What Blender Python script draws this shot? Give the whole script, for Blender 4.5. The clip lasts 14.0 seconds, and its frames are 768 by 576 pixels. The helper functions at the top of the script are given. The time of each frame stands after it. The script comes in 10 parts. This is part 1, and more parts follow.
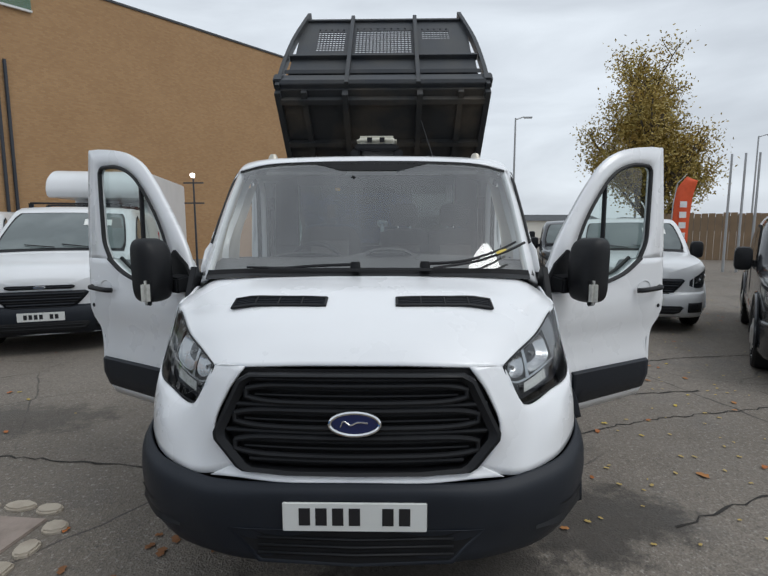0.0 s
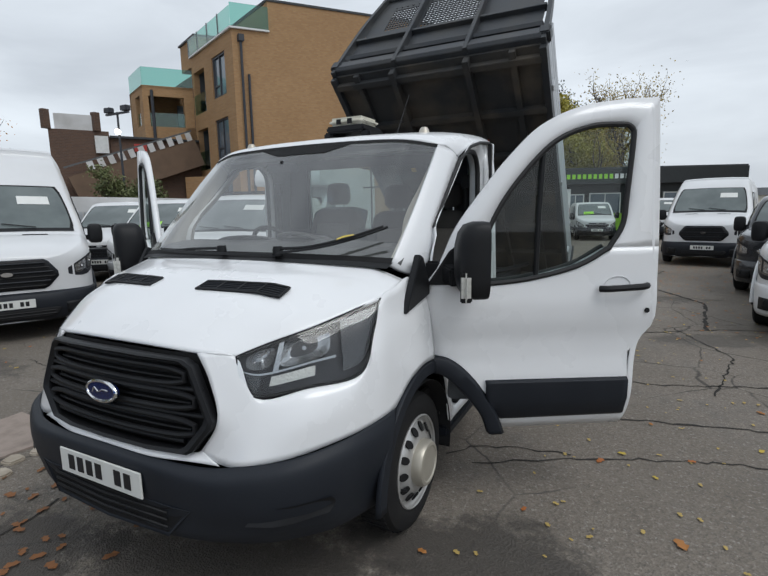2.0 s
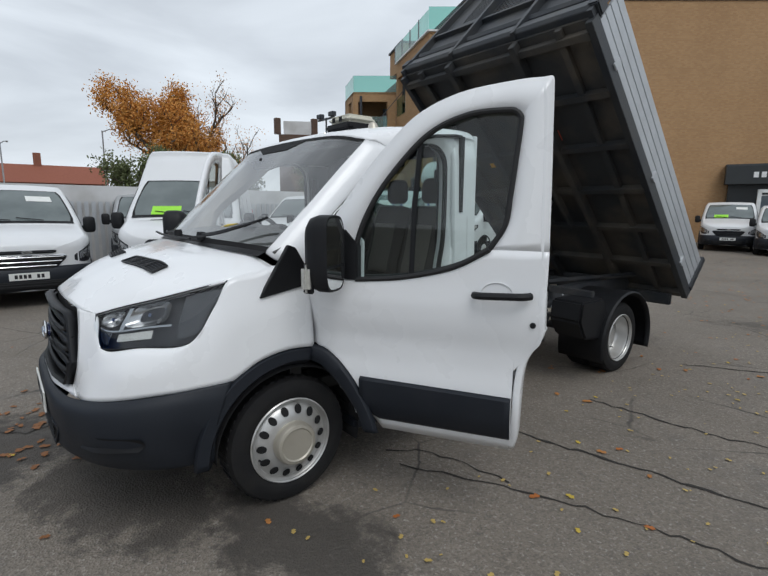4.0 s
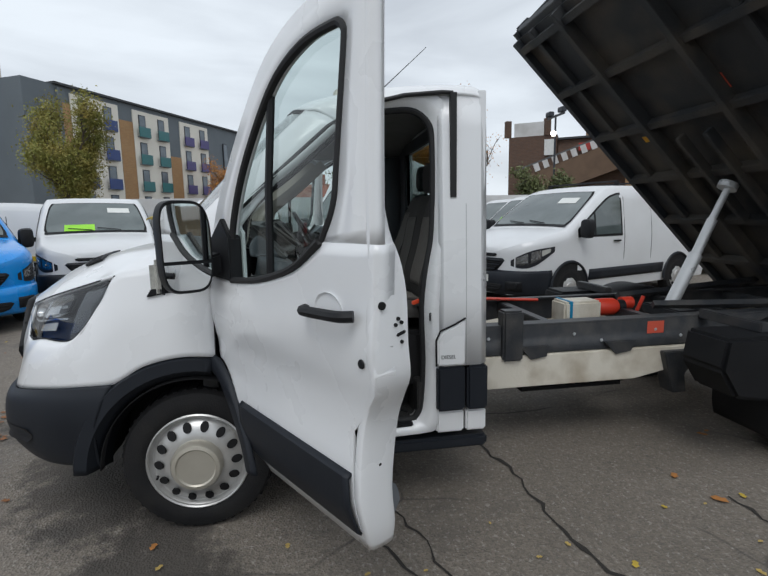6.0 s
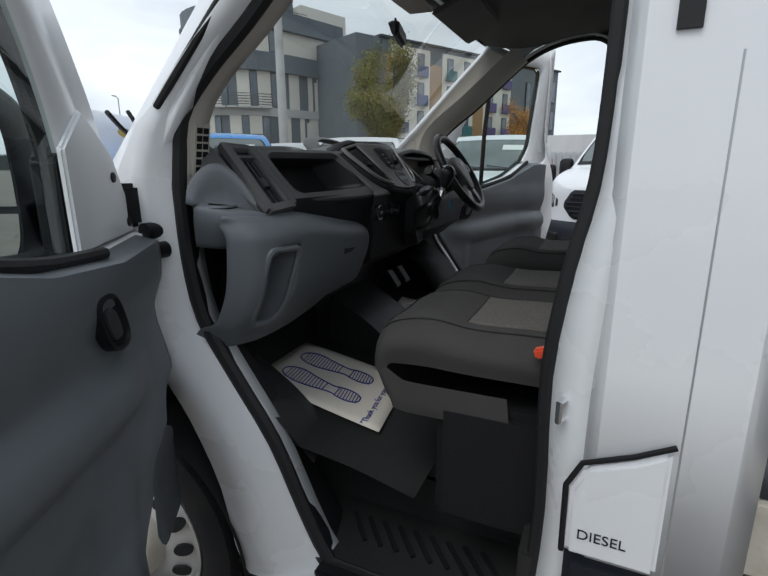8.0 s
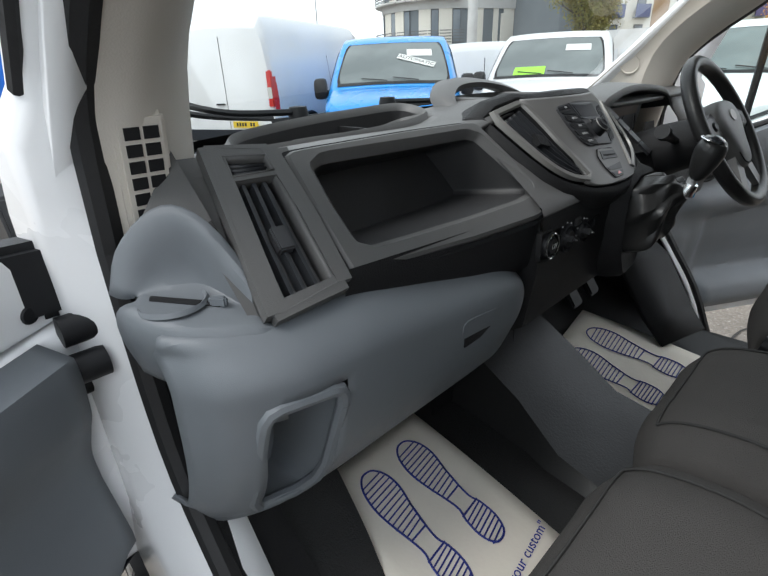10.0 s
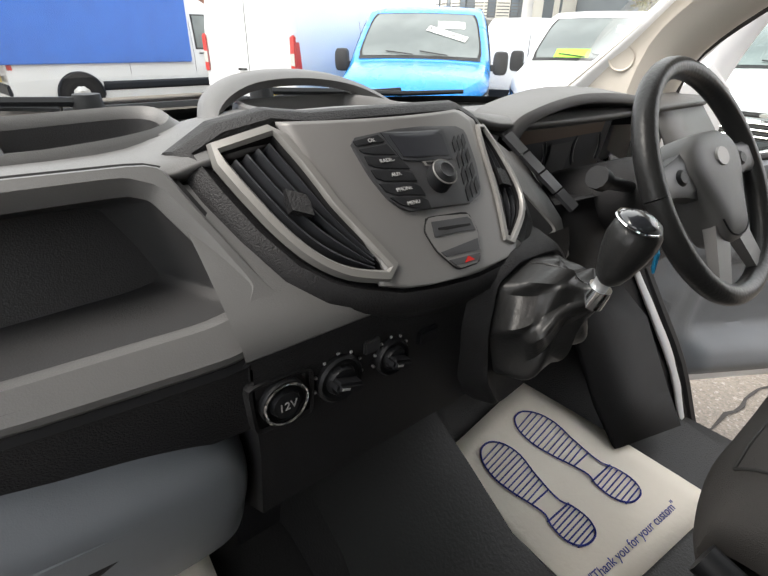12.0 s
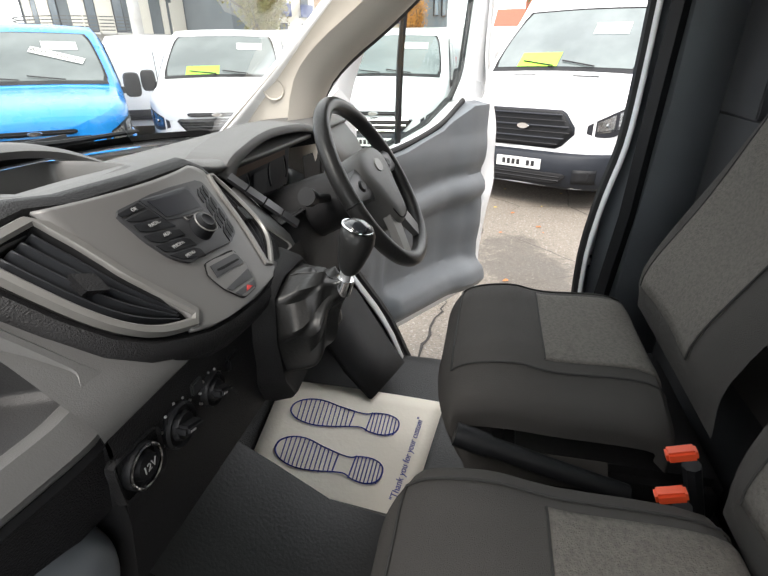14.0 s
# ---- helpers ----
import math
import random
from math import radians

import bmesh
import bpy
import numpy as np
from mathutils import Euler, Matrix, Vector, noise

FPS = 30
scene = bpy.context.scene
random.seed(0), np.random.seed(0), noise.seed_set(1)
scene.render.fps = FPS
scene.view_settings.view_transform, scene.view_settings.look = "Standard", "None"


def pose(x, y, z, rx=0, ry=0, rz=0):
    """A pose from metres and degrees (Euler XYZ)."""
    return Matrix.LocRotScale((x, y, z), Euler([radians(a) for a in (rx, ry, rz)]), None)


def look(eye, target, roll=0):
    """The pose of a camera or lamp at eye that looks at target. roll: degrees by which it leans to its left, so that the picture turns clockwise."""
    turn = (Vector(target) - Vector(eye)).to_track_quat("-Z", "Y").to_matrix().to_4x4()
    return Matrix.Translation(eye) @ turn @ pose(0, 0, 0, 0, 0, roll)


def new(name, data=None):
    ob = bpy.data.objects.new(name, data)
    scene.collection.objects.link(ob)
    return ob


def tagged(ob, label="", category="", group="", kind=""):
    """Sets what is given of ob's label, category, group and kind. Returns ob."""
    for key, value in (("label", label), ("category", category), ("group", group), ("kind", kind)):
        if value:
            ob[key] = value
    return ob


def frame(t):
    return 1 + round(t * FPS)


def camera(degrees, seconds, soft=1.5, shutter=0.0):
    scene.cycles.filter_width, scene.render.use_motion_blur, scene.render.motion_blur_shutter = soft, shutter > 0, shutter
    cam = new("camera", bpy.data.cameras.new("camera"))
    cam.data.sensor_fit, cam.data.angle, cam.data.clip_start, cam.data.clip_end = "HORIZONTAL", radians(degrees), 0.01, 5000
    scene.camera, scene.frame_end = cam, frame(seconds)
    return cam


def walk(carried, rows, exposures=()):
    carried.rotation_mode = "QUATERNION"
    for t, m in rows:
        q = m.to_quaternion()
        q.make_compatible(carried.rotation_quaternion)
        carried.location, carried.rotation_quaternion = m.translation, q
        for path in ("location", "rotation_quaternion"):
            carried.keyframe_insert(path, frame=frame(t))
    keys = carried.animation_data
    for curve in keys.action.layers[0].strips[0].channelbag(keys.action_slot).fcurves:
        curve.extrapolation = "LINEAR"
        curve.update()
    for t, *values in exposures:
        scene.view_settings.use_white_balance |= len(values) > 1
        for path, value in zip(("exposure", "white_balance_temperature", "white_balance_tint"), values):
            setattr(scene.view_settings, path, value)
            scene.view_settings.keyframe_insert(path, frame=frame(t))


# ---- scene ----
cam = camera(76.6, 14.0)
PATH = [
    (0, (0.137, -1.457, 1.628), (0.101, 0.527, 1.381), -0.1),
    (0.5, (0.564, -1.31, 1.632), (0.323, 0.657, 1.367), -0.2),
    (1, (1.042, -1.229, 1.62), (0.577, 0.695, 1.334), -0.3),
    (1.5, (1.466, -1.096, 1.604), (0.774, 0.755, 1.298), -0.4),
    (2, (1.889, -0.929, 1.629), (0.986, 0.826, 1.312), -1.0),
    (2.5, (2.329, -0.792, 1.624), (1.218, 0.841, 1.307), -1.2),
    (3, (2.661, -0.522, 1.599), (1.397, 0.996, 1.285), -0.4),
    (3.2, (2.79, -0.411, 1.604), (1.467, 1.057, 1.297), -0.1),
    (5.3, (3.494, 1.14, 1.576), (1.64, 1.834, 1.286), -0.8),
    (5.5, (3.447, 1.35, 1.497), (1.555, 1.946, 1.237), -1.0),
    (6, (3.264, 1.753, 1.491), (1.311, 2.073, 1.203), -1.0),
    (6.5, (3.001, 2.077, 1.498), (1.028, 1.998, 1.181), -1.0),
    (7, (2.579, 2.238, 1.481), (0.64, 1.897, 1.13), -0.8),
    (7.5, (2.173, 2.341, 1.435), (0.308, 1.746, 1.024), -0.2),
    (8, (1.785, 2.393, 1.409), (0.018, 1.595, 0.918), -0.2),
    (8.5, (1.454, 2.302, 1.41), (-0.18, 1.273, 0.889), -1.8),
    (8.7, (1.338, 2.255, 1.413), (-0.202, 1.088, 0.895), -2.6),
    (10.8, (0.925, 2.013, 1.597), (-0.294, 0.746, 0.642), -0.2),
    (11, (0.847, 2.003, 1.58), (-0.373, 0.74, 0.622), 0.7),
    (11.5, (0.618, 2.011, 1.549), (-0.544, 0.685, 0.604), 1.3),
    (12, (0.474, 2.04, 1.557), (-0.662, 0.674, 0.639), 1.2),
    (12.5, (0.415, 2.049, 1.543), (-0.724, 0.683, 0.628), 1.7),
    (13, (0.427, 2.051, 1.546), (-0.729, 0.698, 0.634), 1.5),
    (13.5, (0.511, 2.046, 1.569), (-0.9, 0.962, 0.656), -0.0),
    (14, (0.614, 2.02, 1.618), (-1.145, 1.637, 0.747), -0.3),
]
walk(cam, [(t, look(e, g, r)) for t, e, g, r in PATH], [(0, 0.02, 6300, 10), (6.5, 0.04, 6300, 10), (7.5, 0.14, 6250, 10), (8.0, 0.30, 6250, 10), (8.5, 0.75, 6350, 10), (9.5, 1.25, 6400, 10), (10.8, 1.85, 6450, 10), (11.5, 2.1, 6900, 13), (12.5, 2.35, 7000, 14), (13.5, 2.35, 6900, 13), (14, 2.25, 6900, 13)])

# ---- world and sun: a bright overcast afternoon ----
world = bpy.data.worlds.new("overcast_sky")
scene.world = world
world.use_nodes = True
wn, wl = world.node_tree.nodes, world.node_tree.links
wn.clear()
w_out, w_bg = wn.new("ShaderNodeOutputWorld"), wn.new("ShaderNodeBackground")
w_sky = wn.new("ShaderNodeTexSky")
w_sky.sky_type = "NISHITA"
w_sky.sun_disc = False
w_sky.sun_elevation = radians(56)
w_sky.sun_rotation = radians(107)
w_sky.air_density, w_sky.dust_density = 1.0, 4.0
w_gain = wn.new("ShaderNodeMix")
w_gain.data_type, w_gain.blend_type = "RGBA", "MULTIPLY"
w_gain.inputs[0].default_value = 1.0
w_gain.inputs[7].default_value = (0.085, 0.085, 0.085, 1)
w_co, w_map = wn.new("ShaderNodeTexCoord"), wn.new("ShaderNodeMapping")
w_map.inputs["Scale"].default_value = (1.3, 1.3, 5.0)
w_noise = wn.new("ShaderNodeTexNoise")
w_noise.inputs["Scale"].default_value, w_noise.inputs["Detail"].default_value = 1.6, 6.0
w_noise.inputs["Distortion"].default_value = 0.4
w_ramp = wn.new("ShaderNodeValToRGB")
w_ramp.color_ramp.elements[0].position, w_ramp.color_ramp.elements[0].color = 0.34, (0.63, 0.67, 0.71, 1)
w_ramp.color_ramp.elements[1].position, w_ramp.color_ramp.elements[1].color = 0.68, (0.925, 0.98, 1.02, 1)
w_mix = wn.new("ShaderNodeMix")
w_mix.data_type = "RGBA"
w_mix.inputs[0].default_value = 0.88
wl.new(w_sky.outputs[0], w_gain.inputs[6])
wl.new(w_co.outputs["Generated"], w_map.inputs[0])
wl.new(w_map.outputs[0], w_noise.inputs["Vector"])
wl.new(w_noise.outputs[0], w_ramp.inputs[0])
wl.new(w_gain.outputs[2], w_mix.inputs[6])
wl.new(w_ramp.outputs[0], w_mix.inputs[7])
wl.new(w_mix.outputs[2], w_bg.inputs[0])
w_bg.inputs[1].default_value = 1.0
wl.new(w_bg.outputs[0], w_out.inputs[0])

sun = new("sun", bpy.data.lights.new("sun", "SUN"))
sun.data.energy, sun.data.angle, sun.data.color = 0.95, radians(30), (1.0, 0.99, 0.96)
sun.matrix_world = look((26, -8, 40), (0, 0, 0))


# ---- materials ----
def mat(name, color, rough=0.5, metal=0.0, dark=None, scale=6.0, amount=0.5, bump=0.0, bump_scale=60.0, coat=0.0, spread=0.08, detail=5.0, emit=None, island=0.0):
    """A surface with two scales of variation: broad stains towards a second colour, and fine grain in relief."""
    m = bpy.data.materials.new(name)
    m.use_nodes = True
    n, l = m.node_tree.nodes, m.node_tree.links
    p = n["Principled BSDF"]
    p.inputs["Roughness"].default_value, p.inputs["Metallic"].default_value = rough, metal
    p.inputs["Coat Weight"].default_value, p.inputs["Coat Roughness"].default_value = coat, 0.06
    co = n.new("ShaderNodeTexCoord")
    big, fine = n.new("ShaderNodeTexNoise"), n.new("ShaderNodeTexNoise")
    big.inputs["Scale"].default_value, big.inputs["Detail"].default_value = scale, detail
    fine.inputs["Scale"].default_value, fine.inputs["Detail"].default_value = bump_scale, 3.0
    l.new(co.outputs["Object"], big.inputs["Vector"])
    l.new(co.outputs["Object"], fine.inputs["Vector"])
    mix = n.new("ShaderNodeMix")
    mix.data_type = "RGBA"
    ramp = n.new("ShaderNodeMapRange")
    ramp.inputs[1].default_value, ramp.inputs[2].default_value = 0.42, 0.72
    ramp.inputs[3].default_value, ramp.inputs[4].default_value = 0.0, amount
    l.new(big.outputs[0], ramp.inputs[0])
    l.new(ramp.outputs[0], mix.inputs[0])
    mix.inputs[6].default_value = (*color, 1)
    mix.inputs[7].default_value = (*(dark or [c * 0.75 for c in color]), 1)
    out = mix.outputs[2]
    if island:
        geo, hsv, rr = n.new("ShaderNodeObjectInfo"), n.new("ShaderNodeHueSaturation"), n.new("ShaderNodeMapRange")
        rr.inputs[3].default_value, rr.inputs[4].default_value = 1 - island, 1 + island
        l.new(geo.outputs["Random"], rr.inputs[0])
        l.new(rr.outputs[0], hsv.inputs["Value"])
        l.new(out, hsv.inputs["Color"])
        out = hsv.outputs[0]
    l.new(out, p.inputs["Base Color"])
    r2 = n.new("ShaderNodeMapRange")
    r2.inputs[3].default_value, r2.inputs[4].default_value = max(0.02, rough - spread), min(1.0, rough + spread)
    l.new(big.outputs[0], r2.inputs[0])
    l.new(r2.outputs[0], p.inputs["Roughness"])
    if bump:
        b = n.new("ShaderNodeBump")
        b.inputs["Strength"].default_value, b.inputs["Distance"].default_value = bump, 0.01
        l.new(fine.outputs[0], b.inputs["Height"])
        l.new(b.outputs[0], p.inputs["Normal"])
    if emit:
        p.inputs["Emission Color"].default_value, p.inputs["Emission Strength"].default_value = (*color, 1), emit
    return m


def glass(name, tint, least=0.05):
    m = bpy.data.materials.new(name)
    m.use_nodes = True
    n, l = m.node_tree.nodes, m.node_tree.links
    n.clear()
    o, mx, tr, gl, lw = (n.new("ShaderNode" + k) for k in ("OutputMaterial", "MixShader", "BsdfTransparent", "BsdfGlossy", "LayerWeight"))
    po, ml = n.new("ShaderNodeMath"), n.new("ShaderNodeMath")
    po.operation, ml.operation = "POWER", "MULTIPLY_ADD"
    po.inputs[1].default_value = 4.0
    ml.inputs[1].default_value, ml.inputs[2].default_value = 0.85, least
    lw.inputs[0].default_value = 0.5
    tr.inputs[0].default_value = (*tint, 1)
    gl.inputs["Roughness"].default_value = 0.02
    l.new(lw.outputs["Facing"], po.inputs[0])
    l.new(po.outputs[0], ml.inputs[0])
    l.new(ml.outputs[0], mx.inputs[0])
    l.new(tr.outputs[0], mx.inputs[1])
    l.new(gl.outputs[0], mx.inputs[2])
    l.new(mx.outputs[0], o.inputs[0])
    return m


WHITE = mat("white_paint", (0.80, 0.81, 0.82), 0.28, dark=(0.785, 0.795, 0.805), scale=2.5, amount=0.2, coat=0.6, spread=0.05)
WHITE_DULL = mat("white_van_paint", (0.70, 0.71, 0.72), 0.35, dark=(0.60, 0.61, 0.61), scale=1.5, amount=0.5, coat=0.4)
CREAM = mat("dirty_cream_paint", (0.68, 0.64, 0.55), 0.5, dark=(0.36, 0.30, 0.22), scale=5.0, amount=0.75, bump=0.15)
BLUE = mat("bright_blue_paint", (0.0, 0.26, 0.74), 0.28, dark=(0.0, 0.22, 0.66), scale=2.0, amount=0.4, coat=0.6)
BLACKPAINT = mat("black_car_paint", (0.02, 0.022, 0.026), 0.25, scale=2.0, coat=0.6)
SILVER = mat("silver_paint", (0.45, 0.46, 0.47), 0.35, metal=0.5, scale=2.0)
PLASTIC = mat("dark_grey_bumper_plastic", (0.014, 0.017, 0.023), 0.5, dark=(0.021, 0.024, 0.030), scale=5.0, amount=0.5, bump=0.12, bump_scale=400)
BLACK = mat("black_plastic", (0.009, 0.0095, 0.011), 0.5, dark=(0.015, 0.016, 0.018), scale=7.0, bump=0.08, bump_scale=500)
GAP = mat("shut_line_shadow_gap_rubber", (0.012, 0.012, 0.013), 0.8)
RUBBER = mat("tyre_rubber", (0.012, 0.012, 0.013), 0.75, dark=(0.024, 0.023, 0.021), scale=9.0, amount=0.6, bump=0.3, bump_scale=120)
RIM = mat("silver_wheel_paint", (0.56, 0.56, 0.55), 0.36, metal=0.55, dark=(0.36, 0.34, 0.31), scale=8.0, amount=0.6)
HUB = mat("brushed_hub_cap", (0.52, 0.49, 0.42), 0.42, metal=0.5, dark=(0.40, 0.37, 0.31), scale=6.0)
CHROME = mat("chrome", (0.82, 0.83, 0.84), 0.12, metal=1.0, scale=5.0, spread=0.04)
REFLECT = mat("lamp_reflector", (0.50, 0.505, 0.51), 0.25, metal=1.0, scale=20.0, spread=0.1, bump=0.3, bump_scale=45)
OVAL = mat("badge_blue", (0.006, 0.014, 0.075), 0.2, coat=0.5)
PLATE = mat("plate_white", (0.72, 0.73, 0.70), 0.35, scale=8.0, amount=0.2)
PLATE_Y = mat("plate_yellow", (0.72, 0.50, 0.03), 0.35, scale=8.0, amount=0.2)
INK = mat("printed_black", (0.012, 0.012, 0.014), 0.5)
BLUEINK = mat("printed_blue", (0.02, 0.035, 0.26), 0.6)
WHITEINK = mat("printed_white", (0.78, 0.78, 0.78), 0.5)
AMBER = mat("amber_lens", (0.75, 0.22, 0.01), 0.25)
REDLENS = mat("red_lens", (0.55, 0.02, 0.015), 0.25, coat=0.5)
CLEARLENS = mat("clear_indicator_lens", (0.62, 0.62, 0.58), 0.15, metal=0.3, scale=60, amount=0.7, bump=0.4, bump_scale=90)
BEDSTEEL = mat("dark_painted_bed_steel", (0.026, 0.030, 0.036), 0.45, dark=(0.060, 0.058, 0.052), scale=3.0, amount=0.6, bump=0.12)
UNDERSTEEL = mat("worn_under_bed_steel", (0.032, 0.034, 0.036), 0.55, dark=(0.13, 0.105, 0.075), scale=2.2, amount=0.75, bump=0.25)
ALU = mat("grey_aluminium_side", (0.50, 0.52, 0.54), 0.42, metal=0.4, dark=(0.40, 0.41, 0.42), scale=3.0)
CHASSIS = mat("black_chassis_paint", (0.028, 0.031, 0.036), 0.45, dark=(0.085, 0.08, 0.073), scale=9.0, amount=0.6, bump=0.2)
RED = mat("red_plastic", (0.62, 0.045, 0.02), 0.4)
REDLABEL = mat("red_warning_label", (0.60, 0.10, 0.06), 0.5)
YELLOWLABEL = mat("yellow_label", (0.85, 0.42, 0.02), 0.5)
PISTON = mat("silver_ram", (0.66, 0.67, 0.67), 0.3, metal=0.4)
SEAL = mat("black_door_seal", (0.012, 0.012, 0.013), 0.65, bump=0.1)
GREYTRIM = mat("blue_grey_cab_trim", (0.140, 0.153, 0.167), 0.46, dark=(0.126, 0.138, 0.151), scale=9.0, amount=0.5, bump=0.10, bump_scale=900)
PALETRIM = mat("pale_pillar_trim", (0.60, 0.56, 0.50), 0.7, scale=5.0, amount=0.3, bump=0.1, bump_scale=500)
DASH = mat("charcoal_dash_plastic", (0.090, 0.089, 0.088), 0.48, dark=(0.102, 0.101, 0.099), scale=6.0, amount=0.6, bump=0.10, bump_scale=620)
DASHLOW = mat("black_lower_dash", (0.013, 0.013, 0.014), 0.55, dark=(0.010, 0.010, 0.011), scale=6.0, bump=0.3, bump_scale=520)
BEZEL = mat("satin_grey_console", (0.165, 0.162, 0.158), 0.42, dark=(0.15, 0.147, 0.143), scale=6.0, metal=0.25, spread=0.05)
VENTFRAME = mat("satin_silver_trim", (0.22, 0.215, 0.205), 0.38, metal=0.4, spread=0.05)
FABRIC = mat("charcoal_seat_cloth", (0.068, 0.064, 0.061), 0.92, dark=(0.082, 0.077, 0.073), scale=12.0, bump=0.5, bump_scale=700)
FABRIC2 = mat("brown_grey_seat_insert", (0.155, 0.143, 0.128), 0.92, dark=(0.105, 0.097, 0.088), scale=160.0, amount=0.9, bump=0.6, bump_scale=420)
LEATHER = mat("black_leatherette", (0.022, 0.022, 0.022), 0.32, scale=8.0, bump=0.08, bump_scale=180)
SEAM = mat("black_seat_piping", (0.030, 0.029, 0.028), 0.8)
FLOORRUB = mat("black_rubber_floor", (0.026, 0.026, 0.026), 0.36, dark=(0.036, 0.035, 0.034), scale=7.0, amount=0.6, bump=0.3, bump_scale=240)
HEADLINER = mat("grey_headlining", (0.21, 0.205, 0.195), 0.9, bump=0.1, bump_scale=500)
PAPER = mat("cream_paper", (0.84, 0.78, 0.68), 0.8, dark=(0.74, 0.68, 0.59), scale=7.0, amount=0.4, bump=0.08, bump_scale=90)
TRAYLINER = mat("black_tray_liner", (0.026, 0.026, 0.027), 0.5, dark=(0.032, 0.032, 0.033), scale=6.0, amount=0.6, bump=0.15, bump_scale=600)
MESHTRIM = mat("perforated_grey_trim", (0.10, 0.11, 0.12), 0.6, dark=(0.05, 0.055, 0.06), scale=330.0, amount=0.9, bump=0.4, bump_scale=330)
RADIOGREY = mat("dark_grey_switch_plastic", (0.040, 0.041, 0.044), 0.42, scale=9.0, spread=0.04)
LOUVRE = mat("satin_black_louvre", (0.030, 0.032, 0.036), 0.35, scale=8.0, spread=0.04)
BUCKLE = mat("orange_red_buckle", (0.80, 0.09, 0.03), 0.4)
BLUETAG = mat("blue_key_tag", (0.0, 0.22, 0.42), 0.5)
SCREEN = mat("dark_display", (0.012, 0.013, 0.018), 0.45)
CLUSTER = mat("cluster_amber_glass", (0.10, 0.055, 0.030), 0.5)
MIRROR = mat("mirror_glass", (0.85, 0.87, 0.87), 0.02, metal=1.0, spread=0.0)
LAMPCHROME = mat("lamp_bowl_chrome", (0.40, 0.41, 0.42), 0.16, metal=1.0, scale=5.0, spread=0.05)
GREYINK = mat("printed_grey", (0.34, 0.34, 0.34), 0.5)
GREENCARD = mat("lime_price_card", (0.33, 0.75, 0.05), 0.6)
LIMEWALL = mat("lime_green_panel", (0.28, 0.52, 0.06), 0.6, scale=1.0)
GLASS = glass("side_glass", (0.70, 0.79, 0.77))
SCREENGLASS = glass("windscreen_glass", (0.83, 0.86, 0.845), 0.20)
for m in (PLASTIC, BLACK, RUBBER, LEATHER, DASHLOW, FLOORRUB, FABRIC, GAP):
    m.node_tree.nodes["Principled BSDF"].inputs["Specular IOR Level"].default_value = 0.28
LENS = glass("headlamp_lens", (0.93, 0.95, 0.96))
# van glass: sky reflection put into the colour as a paler tone and blotches
TINT = mat("van_glass_painted_sky", (0.085, 0.105, 0.105), 0.04, dark=(0.17, 0.20, 0.195), scale=1.3, amount=0.8, coat=0.6, spread=0.02)


# ---- shape helpers ----
def box(x0, x1, y0, y1, z0, z1):
    v = [(x, y, z) for x in (x0, x1) for y in (y0, y1) for z in (z0, z1)]
    return v, [(0, 1, 3, 2), (4, 6, 7, 5), (0, 4, 5, 1), (2, 3, 7, 6), (0, 2, 6, 4), (1, 5, 7, 3)]


def join(*many):
    vs, fs = [], []
    for v, f in many:
        k = len(vs)
        vs += [tuple(p) for p in v]
        fs += [tuple(i + k for i in q) for q in f]
    return vs, fs


def moved(vf, m):
    return [tuple(m @ Vector(p)) for p in vf[0]], vf[1]


def flip(vf):
    """The mirror image across x = 0."""
    return [(-x, y, z) for x, y, z in vf[0]], [q[::-1] for q in vf[1]]


def both(vf):
    return join(vf, flip(vf))


def prism(poly, axis, a, b):
    """A polygon of (u, v) drawn along an axis from a to b; u, v are the other two axes in order."""
    def at(u, v, w):
        return {"x": (w, u, v), "y": (u, w, v), "z": (u, v, w)}[axis]
    n = len(poly)
    vs = [at(u, v, a) for u, v in poly] + [at(u, v, b) for u, v in poly]
    return vs, [tuple(range(n)), tuple(range(2 * n - 1, n - 1, -1))] + [(i, (i + 1) % n, n + (i + 1) % n, n + i) for i in range(n)]


def loft(rings, closed=True, caps=True):
    n, vs, fs = len(rings[0]), [p for r in rings for p in r], []
    for i in range(len(rings) - 1):
        for j in range(n if closed else n - 1):
            a, b = i * n + j, i * n + (j + 1) % n
            fs.append((a, b, b + n, a + n))
    if caps and closed:
        fs += [tuple(range(n))[::-1], tuple(range((len(rings) - 1) * n, len(rings) * n))]
    return vs, fs


def curve(pts, n=6):
    """Catmull-Rom through the points, n steps to each span."""
    p = [np.array(q, float) for q in pts]
    p = [2 * p[0] - p[1], *p, 2 * p[-1] - p[-2]]
    out = []
    for i in range(1, len(p) - 2):
        for k in range(n):
            t = k / n
            out.append(0.5 * (2 * p[i] + (p[i + 1] - p[i - 1]) * t + (2 * p[i - 1] - 5 * p[i] + 4 * p[i + 1] - p[i + 2]) * t * t + (3 * p[i] - p[i - 1] - 3 * p[i + 1] + p[i + 2]) * t ** 3))
    out.append(p[-2])
    return [tuple(float(c) for c in q) for q in out]


def skin(rows, nu=5, nv=5):
    """A smooth sheet through a grid of points."""
    a = [curve(r, nu) for r in rows]
    cols = [curve([r[j] for r in a], nv) for j in range(len(a[0]))]
    return loft([[c[i] for c in cols] for i in range(len(cols[0]))], closed=False)


